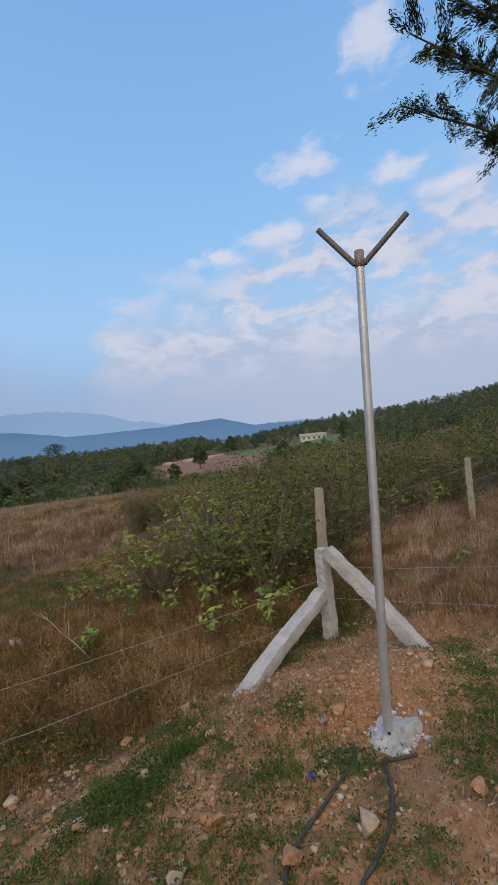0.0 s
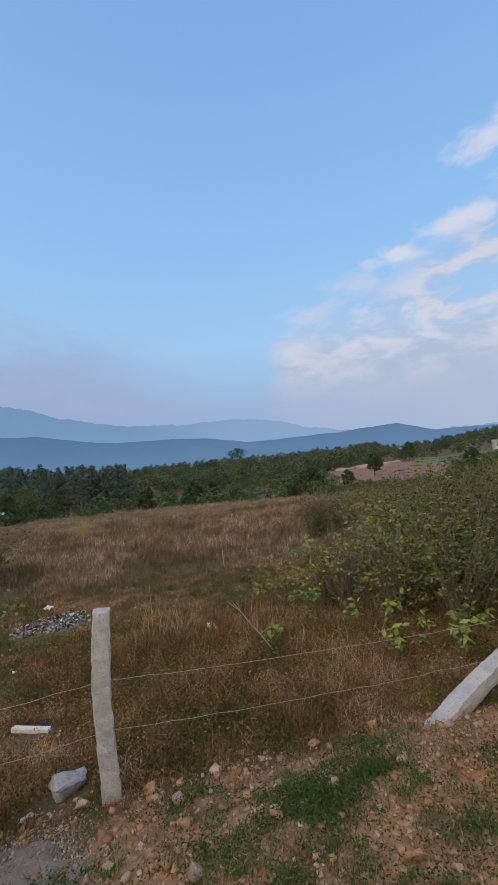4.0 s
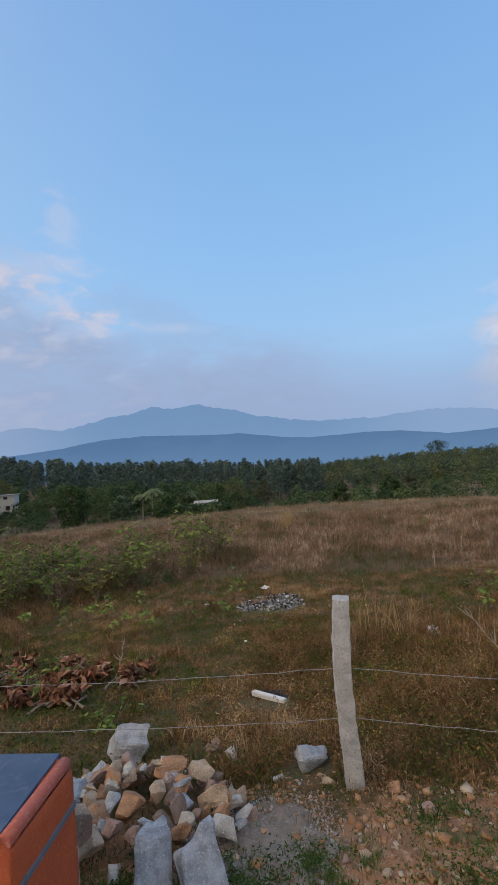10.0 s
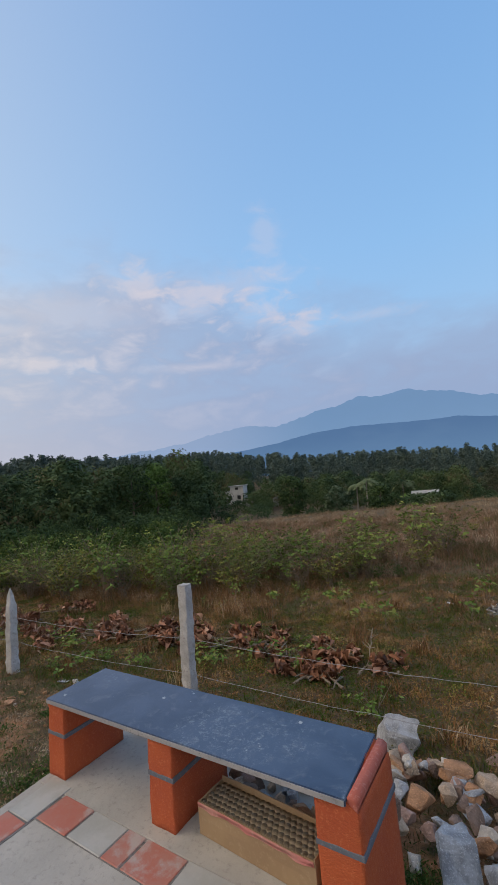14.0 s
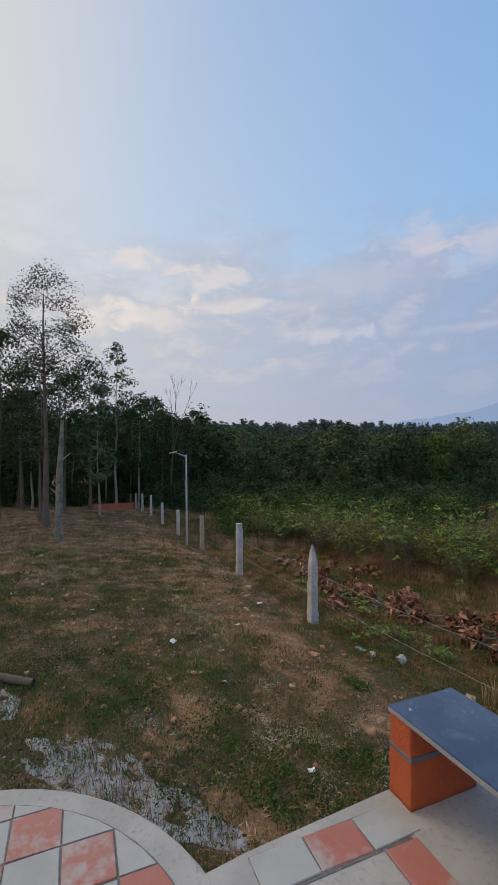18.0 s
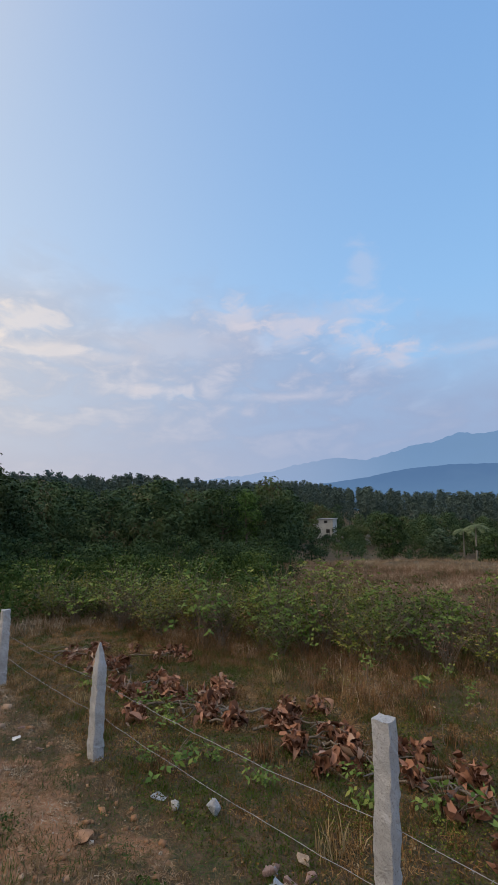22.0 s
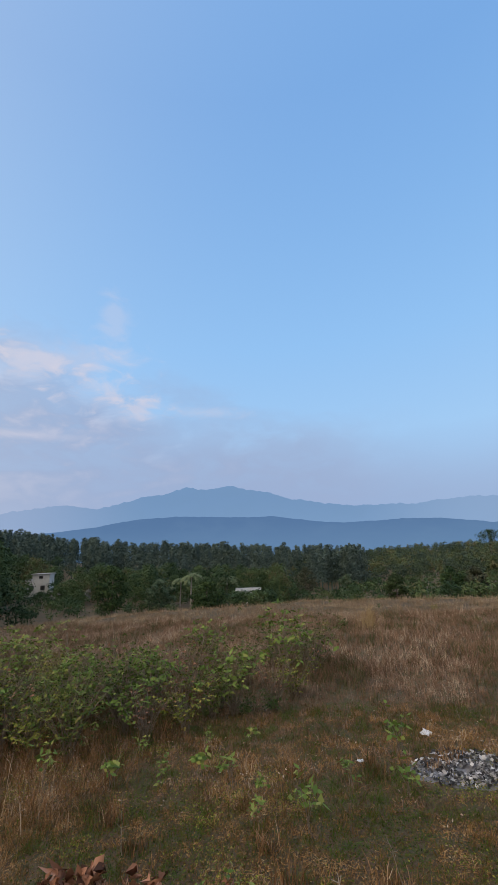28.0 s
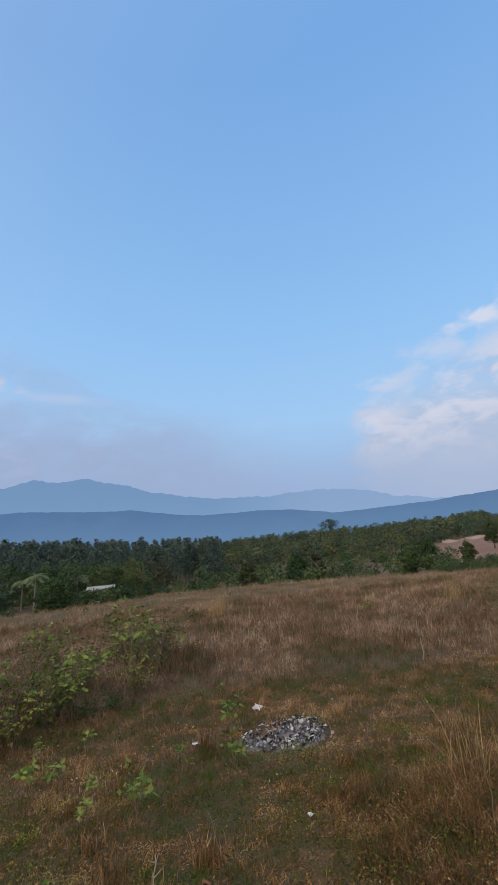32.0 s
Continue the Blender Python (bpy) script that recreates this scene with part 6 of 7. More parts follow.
for i in range(34):
    x, y = sg.uniform(-16, 16), sg.uniform(14, 44)
    spots.append((x, y))
spread(field_bushes, spots, 8, 0.6, 1.1)
hill_bushes = [shrub("hill_shrub", 84 + i, 1.8, 1.6, 16, 650, 0.16, m, lab, group="shrubs on the right slope", fill=1.2, low=0.05) for i, (m, lab) in enumerate(((M_LEAF_OLIVE, "dull green shrub on the slope"), (M_LEAF_BUSH, "brownish green shrub on the slope"), (M_WEED, "green shrub on the slope")))]
spots = []
for i in range(130):
    p = heading(sg.uniform(-64, -16), 0) * (18 + 55 * sg.random())
    spots.append((CX + p.x, CY + p.y))
spread(hill_bushes, spots, 9, 0.6, 1.2)


saplings = [shrub("sapling", 90 + i, 0.95, 0.32, 4, 46, 0.155, M_LEAF_LIGHT, "young sapling with large light green leaves", "sapling", "saplings in the field", 0.5, 0.35) for i in range(4)]
spots = [(-6.4, 9.05), (-3.33, 11.29), (-6.9, 8.6), (-5.6, 8.9), (-7.6, 8.2), (-8.6, 7.6), (-9.4, 7.0), (-10.4, 6.4), (-5.0, 8.6), (-8.0, 9.4), (-7.0, 10.2), (4.3, 7.0), (4.7, 6.9), (5.4, 7.1), (2.75, 7.9), (3.4, 8.6), (4.3, 10.4), (2.6, 11.2), (3.2, 12.4), (6.6, 7.3), (-6.2, 10.9), (-3.9, 8.0), (-4.6, 8.0), (5.1, 6.6), (11.9, 8.5), (-2.9, 9.6), (-3.8, 9.5), (5.0, 7.6), (5.8, 7.4), (4.0, 8.2), (6.4, 8.0), (3.6, 9.4), (5.6, 9.0), (4.6, 7.8), (7.4, 6.0), (8.4, 5.8)]
spread(saplings, spots, 12, 0.65, 1.15)
vines = [shrub("vine", 96 + i, 0.38, 0.5, 7, 90, 0.09, M_LEAF_LIGHT, "low creeping vine with broad green leaves", "vine", "vines along the fence", 0.8, 0.2) for i in range(2)]
spread(vines, [(-8.1, 3.1), (-8.6, 3.3), (-7.0, 3.3), (-6.2, 3.7), (-9.4, 3.0), (-5.2, 4.6), (-5.6, 4.9), (-6.9, 2.7), (-7.3, 2.4), (-1.9, 4.9), (-10.6, 2.3), (-4.6, 5.2), (-3.7, 5.6), (-4.2, 6.3)], 13, 0.7, 1.2)


def branch_pile(x, y, r, leaves, seed, turn=0.0):
    """Cut boughs lying flat, still hung with big dry leaves."""
    g_ = np.random.default_rng(seed)
    pile_ = tagged(new("branch_pile"), "cut boughs with big dry brown leaves", "branches", "piles of cut boughs")
    pile_.matrix_world = pose(x, y, on_ground(x, y), 0, 0, 0)
    tubes = []
    for _ in range(9):
        a = g_.uniform(0, 2 * np.pi)
        c = g_.normal(size=2) * r * 0.35
        ln = r * g_.uniform(0.7, 1.5)
        f = np.linspace(-0.5, 0.5, 6)
        px, py = c[0] + np.cos(a) * ln * f, c[1] + np.sin(a) * ln * f
        pz = ground(x + px, y + py) - on_ground(x, y) + 0.06 + 0.14 * g_.uniform(0, 1) * (f + 0.5) + g_.normal(size=6) * 0.02
        mesh_np("bough", *tube_np(np.stack([px, py, pz], 1), np.linspace(0.024, 0.006, 6), 5), M_TWIG, pile_)
    a, f = g_.uniform(0, 2 * np.pi, leaves), np.sqrt(g_.uniform(0, 1, leaves))
    hub = g_.normal(size=(5, 2)) * r * 0.62
    k = g_.integers(0, 5, leaves)
    px, py = hub[k, 0] + np.cos(a) * f * r * 0.27, hub[k, 1] + np.sin(a) * f * r * 0.27
    pz = ground(x + px, y + py) - on_ground(x, y) + 0.05 + g_.uniform(0, 0.34, leaves) ** 1.5 * 1.1
    c = np.stack([px, py, pz], 1)
    d = g_.normal(size=(leaves, 3))
    d[:, 2] = d[:, 2] * 0.5 - 0.35
    d /= np.linalg.norm(d, axis=1, keepdims=True)
    s = np.cross(d, np.array([0, 0, 1.0]) + g_.normal(size=(leaves, 3)) * 0.5)
    s /= np.linalg.norm(s, axis=1, keepdims=True)
    n_ = np.cross(s, d)
    ln, wd = (0.20 * g_.uniform(0.4, 1.3, leaves))[:, None], (0.095 * g_.uniform(0.5, 1.25, leaves))[:, None]
    curl = (g_.uniform(-0.3, 0.85, leaves))[:, None] * wd
    v = np.stack([c - d * ln * 0.5, c + s * wd * 0.42 + n_ * curl - d * ln * 0.15, c + s * wd * 0.4 + n_ * curl + d * ln * 0.2, c + d * ln * 0.5 - n_ * curl, c - s * wd * 0.4 + n_ * curl + d * ln * 0.2, c - s * wd * 0.42 + n_ * curl - d * ln * 0.15, c - d * ln * 0.1, c + d * ln * 0.2], 1).reshape(-1, 3)
    v = v + g_.normal(size=v.shape) * 0.018
    b = (np.arange(leaves) * 8)[:, None]
    q = np.concatenate([b + np.array([[0, 1, 6, 6]])[:, :3].repeat(leaves, 0), b + np.array([[0, 6, 5]]).repeat(leaves, 0), b + np.array([[2, 3, 7]]).repeat(leaves, 0), b + np.array([[7, 3, 4]]).repeat(leaves, 0)])
    q4 = np.concatenate([b + np.array([[1, 2, 7, 6]]), b + np.array([[6, 7, 4, 5]])])
    tagged(mesh_np("dry_foliage", v, [q, q4], M_LEAF_DRY, pile_), kind="stuff")
    return pile_


for i, (x, y, r, n) in enumerate(((-9.0, 3.75, 0.75, 170), (-8.2, 4.1, 0.7, 150), (-10.3, 3.2, 0.7, 120), (-11.8, 2.7, 0.7, 100), (-13.4, 2.0, 0.7, 90), (-7.3, 4.75, 0.65, 140), (-6.6, 5.0, 0.55, 90), (-5.7, 5.25, 0.6, 130), (-4.9, 5.6, 0.45, 60), (-3.7, 5.5, 0.65, 110), (-3.0, 5.3, 0.5, 70), (-2.6, 6.0, 0.4, 36), (-12.6, 4.2, 0.7, 70))):
    branch_pile(x, y, r, int(n * 1.5), 120 + i)


def twig_thing(name, x, y, h, seed, label, mat=M_TWIG, forks=6, lean=0.4, thick=0.008):
    g_ = np.random.default_rng(seed)
    f = np.linspace(0, 1, 6)
    a = g_.uniform(0, 2 * np.pi)
    p = np.stack([np.cos(a) * lean * h * f, np.sin(a) * lean * h * f, h * f - 0.04], 1) + g_.normal(size=(6, 3)) * 0.02 * h
    tubes = [tube_np(p, np.linspace(thick, thick * 0.35, 6), 5)]
    for _ in range(forks):
        k = g_.uniform(0.3, 0.95)
        root = np.array([np.interp(k, f, p[:, i]) for i in range(3)])
        d = np.array([*g_.normal(size=2), abs(g_.normal()) * 0.9 + 0.2])
        d /= np.linalg.norm(d)
        tip = root + d * h * g_.uniform(0.12, 0.3)
        tubes.append(tube_np([root, (root + tip) / 2 + g_.normal(size=3) * 0.02 * h, tip], [thick * 0.5, thick * 0.35, thick * 0.15], 4))
    ob = mesh_np(name, *joined(tubes), mat)
    ob.matrix_world = pose(x, y, on_ground(x, y))
    return tagged(ob, label, "twig", "dry stalks in the field")


M_TWIG_PALE = material("bleached_twig", speckled((0.40, 0.35, 0.28), (0.32, 0.27, 0.21), (0.48, 0.43, 0.36), 5, 30), 0.95)
twig_thing("dry_stalk", 2.72, 7.68, 0.95, 1, "bleached dry branch standing in the grass by the wire", M_TWIG_PALE, 7, 0.7, 0.014)
twig_thing("dry_stalk", 1.4, 16.5, 1.2, 2, "bleached dry stalk in the field", M_TWIG_PALE, 5, 0.15, 0.014)
twig_thing("dry_stalk", -3.0, 6.2, 0.62, 3, "bleached dry twig beside the fallen leaves", M_TWIG_PALE, 9, 0.2, 0.012)
for i in range(46):
    x, y = sg.uniform(-15, 9), sg.uniform(5.5, 16)
    if -0.304 * x + 0.952 * y > 4.8:
        twig_thing("dry_stalk", x, y, sg.uniform(0.35, 0.95), 10 + i, "thin brown dry stalk in the field", M_TWIG, 5, 0.4, 0.006)


def tuft(x, y, h, n, seed, mat, label, r=0.12, lean=0.6):
    g_ = np.random.default_rng(seed)
    p = np.stack([g_.normal(size=n) * r, g_.normal(size=n) * r, np.zeros(n)], 1)
    v, f = blades(p, np.full(n, h), 0.012, g_, lean)
    ob = mesh_np("grass_tuft", v, f, mat)
    ob.matrix_world = pose(x, y, on_ground(x, y))
    return tagged(ob, label, "grass", "grass tufts", "stuff")


tuft(-8.06, 28.7, 1.35, 260, 1, M_STRAW, "tall pale straw tuft in the field", 0.30, 0.7)
tuft(0.55, 8.95, 0.75, 42, 2, M_STRAW, "sprawling pale straw tuft in the field", 0.22, 1.7)
tuft(1.05, 8.8, 0.6, 26, 3, M_STRAW, "sprawling pale straw tuft in the field", 0.15, 1.8)
tuft(5.2, 27.0, 0.9, 140, 4, M_STRAW, "pale straw tuft in the field", 0.3, 0.6)
for i in range(60):
    s, d = sg.uniform(-12, 10), sg.uniform(4.3, 12)
    tuft(-0.304 * d + 0.952 * s, 0.952 * d + 0.304 * s, sg.uniform(0.12, 0.30), 70, 20 + i, M_TANGLE if i % 6 else M_STRAW, "clump of dry reddish grass" if i % 6 else "clump of pale dry grass", 0.10, 0.9)

grass("tangle", 17000, 5.4, 10, 3.5, 12.5, lambda x, y: 0.16 + 0.40 * clumpy(x, y, 0.9, 3.0) ** 2, 0.007, 64, M_TANGLE, "tangled brown stalks round the shrubs", lambda x, y: 0.4 + 0.6 * clumpy(x, y, 1.1, 2.0), lean=1.3, tufts=10, spread_=0.12)
grass("fence_tangle", 70000, 4.15, 8.6, 1.2, 9.0, lambda x, y: 0.08 + 0.24 * clumpy(x, y, 1.2, 3.0) ** 1.5, 0.006, 66, M_TANGLE, "tangled reddish-brown weeds along the fence", lambda x, y: 0.4 + 0.6 * clumpy(x, y, 1.4, 2.0), lean=2.0, tufts=12, spread_=0.07)
grass("tangle_left", 32000, 8.6, 17, -15, -4.5, lambda x, y: 0.20 + 0.50 * clumpy(x, y, 0.9, 3.0) ** 2, 0.007, 65, M_TANGLE, "tangled brown stalks round the left thicket", lambda x, y: 0.4 + 0.6 * clumpy(x, y, 1.1, 2.0), lean=1.3, tufts=10, spread_=0.12)

# ---- lawn and weeds ----
grass("lawn_grass_far", 130000, -9, 4.15, -32, -10, lambda x, y: 0.06 + 0.08 * clumpy(x, y, 1.4, 5.0), 0.018, 43, M_GRASS_SHORT, "short dry grass towards the trees", lambda x, y: 0.25 + 0.75 * clumpy(x, y, 1.2, 6.0), lean=1.0, bend=False)
grass("lawn_grass", 120000, -6, 4.15, -11, -1.6, lambda x, y: 0.035 + 0.06 * clumpy(x, y, 1.4, 5.0), 0.0065, 41, M_GRASS_SHORT, "short sparse dry lawn grass", lambda x, y: (0.2 + 0.8 * clumpy(x, y, 1.9, 6.0)) * np.where(np.hypot(x - LOBE[0], y - LOBE[1]) < LOBE[2] + 0.03, 0, 1), lean=1.3)
grass("verge_grass", 90000, -1.2, 4.4, -2.0, 10, lambda x, y: 0.05 + 0.07 * clumpy(x, y, 1.4, 5.0), 0.006, 42, M_GRASS_SHORT, "sparse dry grass on the bare soil", lambda x, y: 0.12 + 0.5 * clumpy(x, y, 2.0, 8.0) ** 2 + 0.6 * smoothstep(-0.304 * x + 0.952 * y, 3.5, 4.2), lean=1.0)


def green_share(x, y):
    """Green patches of the lawn, thickest beside the platform."""
    near = np.exp(-(((x + 2.9) / 0.9) ** 2 + ((y - 0.7) / 0.9) ** 2)) + 0.8 * np.exp(-(((x + 4.3) / 0.8) ** 2 + ((y + 1.2) / 0.7) ** 2))
    return np.clip(near + smoothstep(clumpy(x, y, 1.3, 11.0), 0.46, 0.70) * 0.9 + 0.28, 0, 1) * np.where(np.hypot(x - LOBE[0], y - LOBE[1]) < LOBE[2] + 0.03, 0, 1)


grass("lawn_green", 180000, -6, 2.6, -15, -1.7, lambda x, y: 0.035 + 0.05 * clumpy(x, y, 1.4, 5.0), 0.0075, 45, M_GRASS_GREEN, "green grass in patches on the dry lawn", green_share, lean=1.2, tufts=8, spread_=0.04, bend=False)


def green_tufts(name, patches, seed, label):
    """Low green grass in small separate tufts."""
    g_ = np.random.default_rng(seed)
    roots = []
    for x, y, r, n in patches:
        k = max(3, n // 52)
        cx, cy = x + g_.normal(size=k) * r * 0.65, y + g_.normal(size=k) * r * 0.5
        px, py = np.repeat(cx, 40) + g_.normal(size=k * 40) * 0.035, np.repeat(cy, 40) + g_.normal(size=k * 40) * 0.035
        roots.append(np.stack([px, py, ground(px, py) - 0.005], 1))
    roots = np.concatenate(roots)
    v, f = blades(roots, np.full(len(roots), 0.055), 0.007, g_, 1.4, False)
    return tagged(mesh_np(name, v, f, M_GRASS_GREEN), label, "grass", kind="stuff")


def weeds(name, patches, leaf, seed, mat, label, high=0.10):
    g_ = np.random.default_rng(seed)
    cs = []
    for x, y, r, n in patches:
        px, py = x + g_.normal(size=n) * r * 0.6, y + g_.normal(size=n) * r * 0.45
        keep = clumpy(px, py, 5.0, 3.0) > 0.36
        px, py = px[keep], py[keep]
        cs.append(np.stack([px, py, ground(px, py) + g_.uniform(0.01, 1.0, len(px)) ** 1.4 * high], 1))
    v, q = kites(np.concatenate(cs), leaf, leaf * 0.5, g_, -0.25, 0.5)
    return tagged(mesh_np(name, v, q, mat), label, "weeds", kind="stuff")


patches = [(2.93, 4.28, 0.55, 2600), (1.0, 3.5, 0.36, 1700), (3.8, 3.6, 0.40, 1500), (2.65, 4.06, 0.45, 1900), (3.28, 4.4, 0.35, 1000), (2.1, 3.75, 0.4, 1300), (3.3, 3.1, 0.35, 1200), (5.6, 3.3, 0.4, 1300), (6.2, 3.7, 0.45, 1600), (2.6, 3.4, 0.5, 1700), (4.3, 4.2, 0.3, 800), (6.6, 4.6, 0.5, 1500), (5.2, 3.0, 0.4, 1200), (4.3, 3.45, 0.25, 700), (1.7, 4.4, 0.3, 700), (3.3, 5.0, 0.4, 1000), (6.0, 6.2, 0.5, 1400), (4.9, 5.6, 0.4, 900), (3.8, 5.7, 0.5, 800), (2.6, 5.4, 0.5, 800), (7.2, 3.2, 0.5, 1300), (3.9, 2.6, 0.4, 1100), (-0.1, 2.98, 0.28, 800), (0.3, 2.85, 0.28, 800), (0.75, 3.1, 0.3, 800), (-0.45, 2.9, 0.22, 500), (0.55, 3.35, 0.2, 500)]
green_tufts("green_tufts", patches, 54, "low green grass tufts on the orange soil")
weeds("green_weeds", [(x, y, r, int(n * 1.05)) for x, y, r, n in patches], 0.027, 51, M_WEED, "low dark green weeds on the orange soil", 0.07)
lawn_p = [(-2.7, 0.55, 0.4, 1500), (-3.1, 0.9, 0.4, 1500), (-3.6, 0.2, 0.5, 1700), (-2.5, 1.1, 0.3, 1000), (-4.3, -0.8, 0.6, 1600), (-3.2, 1.5, 0.4, 1200), (-4.8, 1.9, 0.18, 800), (-6.5, -3.2, 0.8, 1400), (-8.0, -4.2, 0.9, 1600), (-5.0, -2.0, 0.5, 900), (-2.9, -0.1, 0.35, 800), (-4.2, -3.4, 0.7, 1400), (-3.4, 2.1, 0.3, 700)]
for i in range(90):
    s, d = sg.uniform(-14, -2.6), sg.uniform(-4, 3.4)
    lawn_p.append((-0.304 * d + 0.952 * s, 0.952 * d + 0.304 * s, sg.uniform(0.15, 0.5), 160))
weeds("lawn_weeds", lawn_p, 0.034, 52, M_WEED, "green weeds growing through the dry lawn", 0.07)
field_p = []
for i in range(90):
    s, d = sg.uniform(-13, 9), sg.uniform(4.3, 12)
    field_p.append((-0.304 * d + 0.952 * s, 0.952 * d + 0.304 * s, sg.uniform(0.25, 0.7), 420))
for i in range(60):
    s, d = sg.uniform(2.5, 12), sg.uniform(4.2, 8.5)
    field_p.append((-0.304 * d + 0.952 * s, 0.952 * d + 0.304 * s, sg.uniform(0.25, 0.6), 420))
weeds("field_weeds", field_p, 0.032, 53, M_LEAF_BUSH, "small green weeds in the dry grass", 0.16)


M_BITS = grassy("leaf_bits", [(0.0, (0.033, 0.055, 0.011)), (0.25, (0.094, 0.116, 0.024)), (0.45, (0.127, 0.077, 0.029)), (0.65, (0.231, 0.132, 0.051)), (0.85, (0.308, 0.198, 0.088)), (1.0, (0.418, 0.308, 0.176))], 0.18, 0.2, 0.75)


def leaflets(name, n, d0, d1, s0, s1, leaf, high, seed, mat, label):
    """Tiny leaves and seed heads caught in the grass."""
    x, y, g_ = field_points(n, d0, d1, s0, s1, seed)
    keep = (g_.uniform(0, 1, n) < 0.35 + 0.65 * clumpy(x, y, 1.6, 4.0)) & open_spot(x, y)
    x, y = x[keep], y[keep]
    c = np.stack([x, y, ground(x, y) + g_.uniform(0.0, 1.0, len(x)) ** 1.3 * high * (0.4 + 0.8 * clumpy(x, y, 1.3, 1.0))], 1)
    return tagged(mesh_np(name, *kites(c, leaf, leaf * 0.5, g_, -0.1, 0.6), mat), label, "grass", kind="stuff")


leaflets("field_leaflets", 125000, 4.1, 9.5, -13, 9.5, 0.033, 0.14, 55, M_BITS, "small dry and green leaves in the grass")
leaflets("fence_leaflets", 72000, 4.1, 8.0, 1.0, 9.0, 0.034, 0.32, 56, M_BITS, "seed heads and leaves of the tangled weeds")
leaflets("far_leaflets", 60000, 9.0, 20.0, -20, 16, 0.045, 0.30, 57, M_GRASS_RED, "small leaves and seed heads in the tall grass")


def litter(name, n, seed):
    """Scraps of white paper and plastic, one object each."""
    g_ = random.Random(seed)
    spots = [(1.54, 9.30, 0.20), (-3.0, 12.35, 0.16), (-3.9, 10.6, 0.14), (-1.6, 8.0, 0.07), (-5.9, -0.6, 0.09), (-4.6, 0.2, 0.08), (-6.8, 0.4, 0.09), (-7.2, -2.2, 0.10), (-9.0, -0.9, 0.10), (-3.0, 0.95, 0.06), (-8.4, 0.9, 0.09)]
    for x, y, s in spots[:n]:
        bm = bmesh.new()
        bmesh.ops.create_grid(bm, x_segments=4, y_segments=4, size=s / 2)
        for v in bm.verts:
            v.co += noise.noise_vector(v.co * 20 + Vector((x, y, 0))) * s * 0.35
        bmesh.ops.solidify(bm, geom=bm.faces[:], thickness=0.002)
        ob = part(name, bm, M_WHITE)
        ob.matrix_world = pose(x, y, on_ground(x, y) + 0.05 + s * 0.15, g_.uniform(-20, 20), g_.uniform(-20, 20), g_.uniform(0, 360))
        tagged(ob, "crumpled white scrap lying in the grass", "litter", "scraps of litter")


litter("paper_scrap", 11, 2)
bm = stone_bm(0.07, 9, 0.5, 1.2)
cap_ = part("plastic_scrap", bm, material("blue_plastic", lambda n, p: (0.02, 0.05, 0.28, 1), 0.4))
cap_.matrix_world = pose(3.96, 3.45, on_ground(3.96, 3.45) + 0.03)
tagged(cap_, "small crumpled blue plastic scrap on the soil", "litter")


# ---- trees on the left ----
def spot_at(az, r):
    p = heading(az, 0) * r
    return 0.6 + p.x, 0.3 + p.y


def left_tree(az, r, height, radius, base, seed, label, **kw):
    x, y = spot_at(az, r)
    return tree("tree", x, y, height, radius, base, seed, label, group="trees beyond the lawn", **kw)


M_LEAF_DULL = leafy("dull_grey_green_leaves", [(0.0, (0.045, 0.058, 0.038)), (0.6, (0.075, 0.090, 0.055)), (1.0, (0.13, 0.13, 0.08))])
M_LEAF_PALE = leafy("pale_green_leaves", [(0.0, (0.055, 0.095, 0.055)), (0.6, (0.10, 0.15, 0.085)), (1.0, (0.18, 0.22, 0.14))])
left_tree(112.6, 22.5, 12.2, 2.3, 7.2, 201, "tall slim tree with a thin round crown", clumps=64, per=105, leaf=0.102, trunk_r=0.15, leaves=M_LEAF_DULL, limbs=22, lean=0.02)
left_tree(113.2, 23.5, 8.0, 1.5, 3.0, 202, "slim tree with brownish drooping leaves", clumps=36, per=51, leaf=0.136, trunk_r=0.09, leaves=M_LEAF_DULL, limbs=10)
left_tree(107.5, 33, 11.0, 2.6, 4.5, 203, "slender dark green tree", clumps=75, per=54, leaf=0.184, trunk_r=0.12, limbs=16)
left_tree(104.3, 35, 13.0, 1.7, 4.0, 204, "very slender tree with a loose narrow crown", clumps=55, per=51, leaf=0.177, trunk_r=0.11, bark=M_BARK_PALE, limbs=16)
left_tree(101.6, 37, 9.6, 2.4, 3.2, 205, "dark green tree with a pale trunk", clumps=70, per=54, leaf=0.184, trunk_r=0.11, bark=M_BARK_PALE)
left_tree(106.4, 27, 7.6, 1.5, 2.0, 206, "small tree with pale grey-green leaves", clumps=46, per=61, leaf=0.177, trunk_r=0.07, bark=M_BARK_PALE, leaves=M_LEAF_PALE)
left_tree(110.5, 30, 8.8, 2.2, 2.5, 207, "dark green tree beyond the lawn", clumps=65, per=54, leaf=0.170, trunk_r=0.11)
left_tree(117.5, 26, 9.8, 2.6, 3.5, 208, "dark green tree beyond the lawn", clumps=75, per=54, leaf=0.163, trunk_r=0.12, leaves=M_LEAF_DARK)
left_tree(121.5, 30, 11.0, 3.0, 3.5, 209, "dark green tree beyond the lawn", clumps=80, per=54, leaf=0.177, trunk_r=0.13, leaves=M_LEAF_DARK)
left_tree(115.0, 34, 10.5, 3.0, 3.0, 210, "dark green tree beyond the lawn", clumps=80, per=54, leaf=0.190, trunk_r=0.13, leaves=M_LEAF_DARK)
left_tree(98.6, 40, 8.5, 2.2, 2.0, 211, "dark green tree at the end of the fence", clumps=65, per=51, leaf=0.190, trunk_r=0.10)
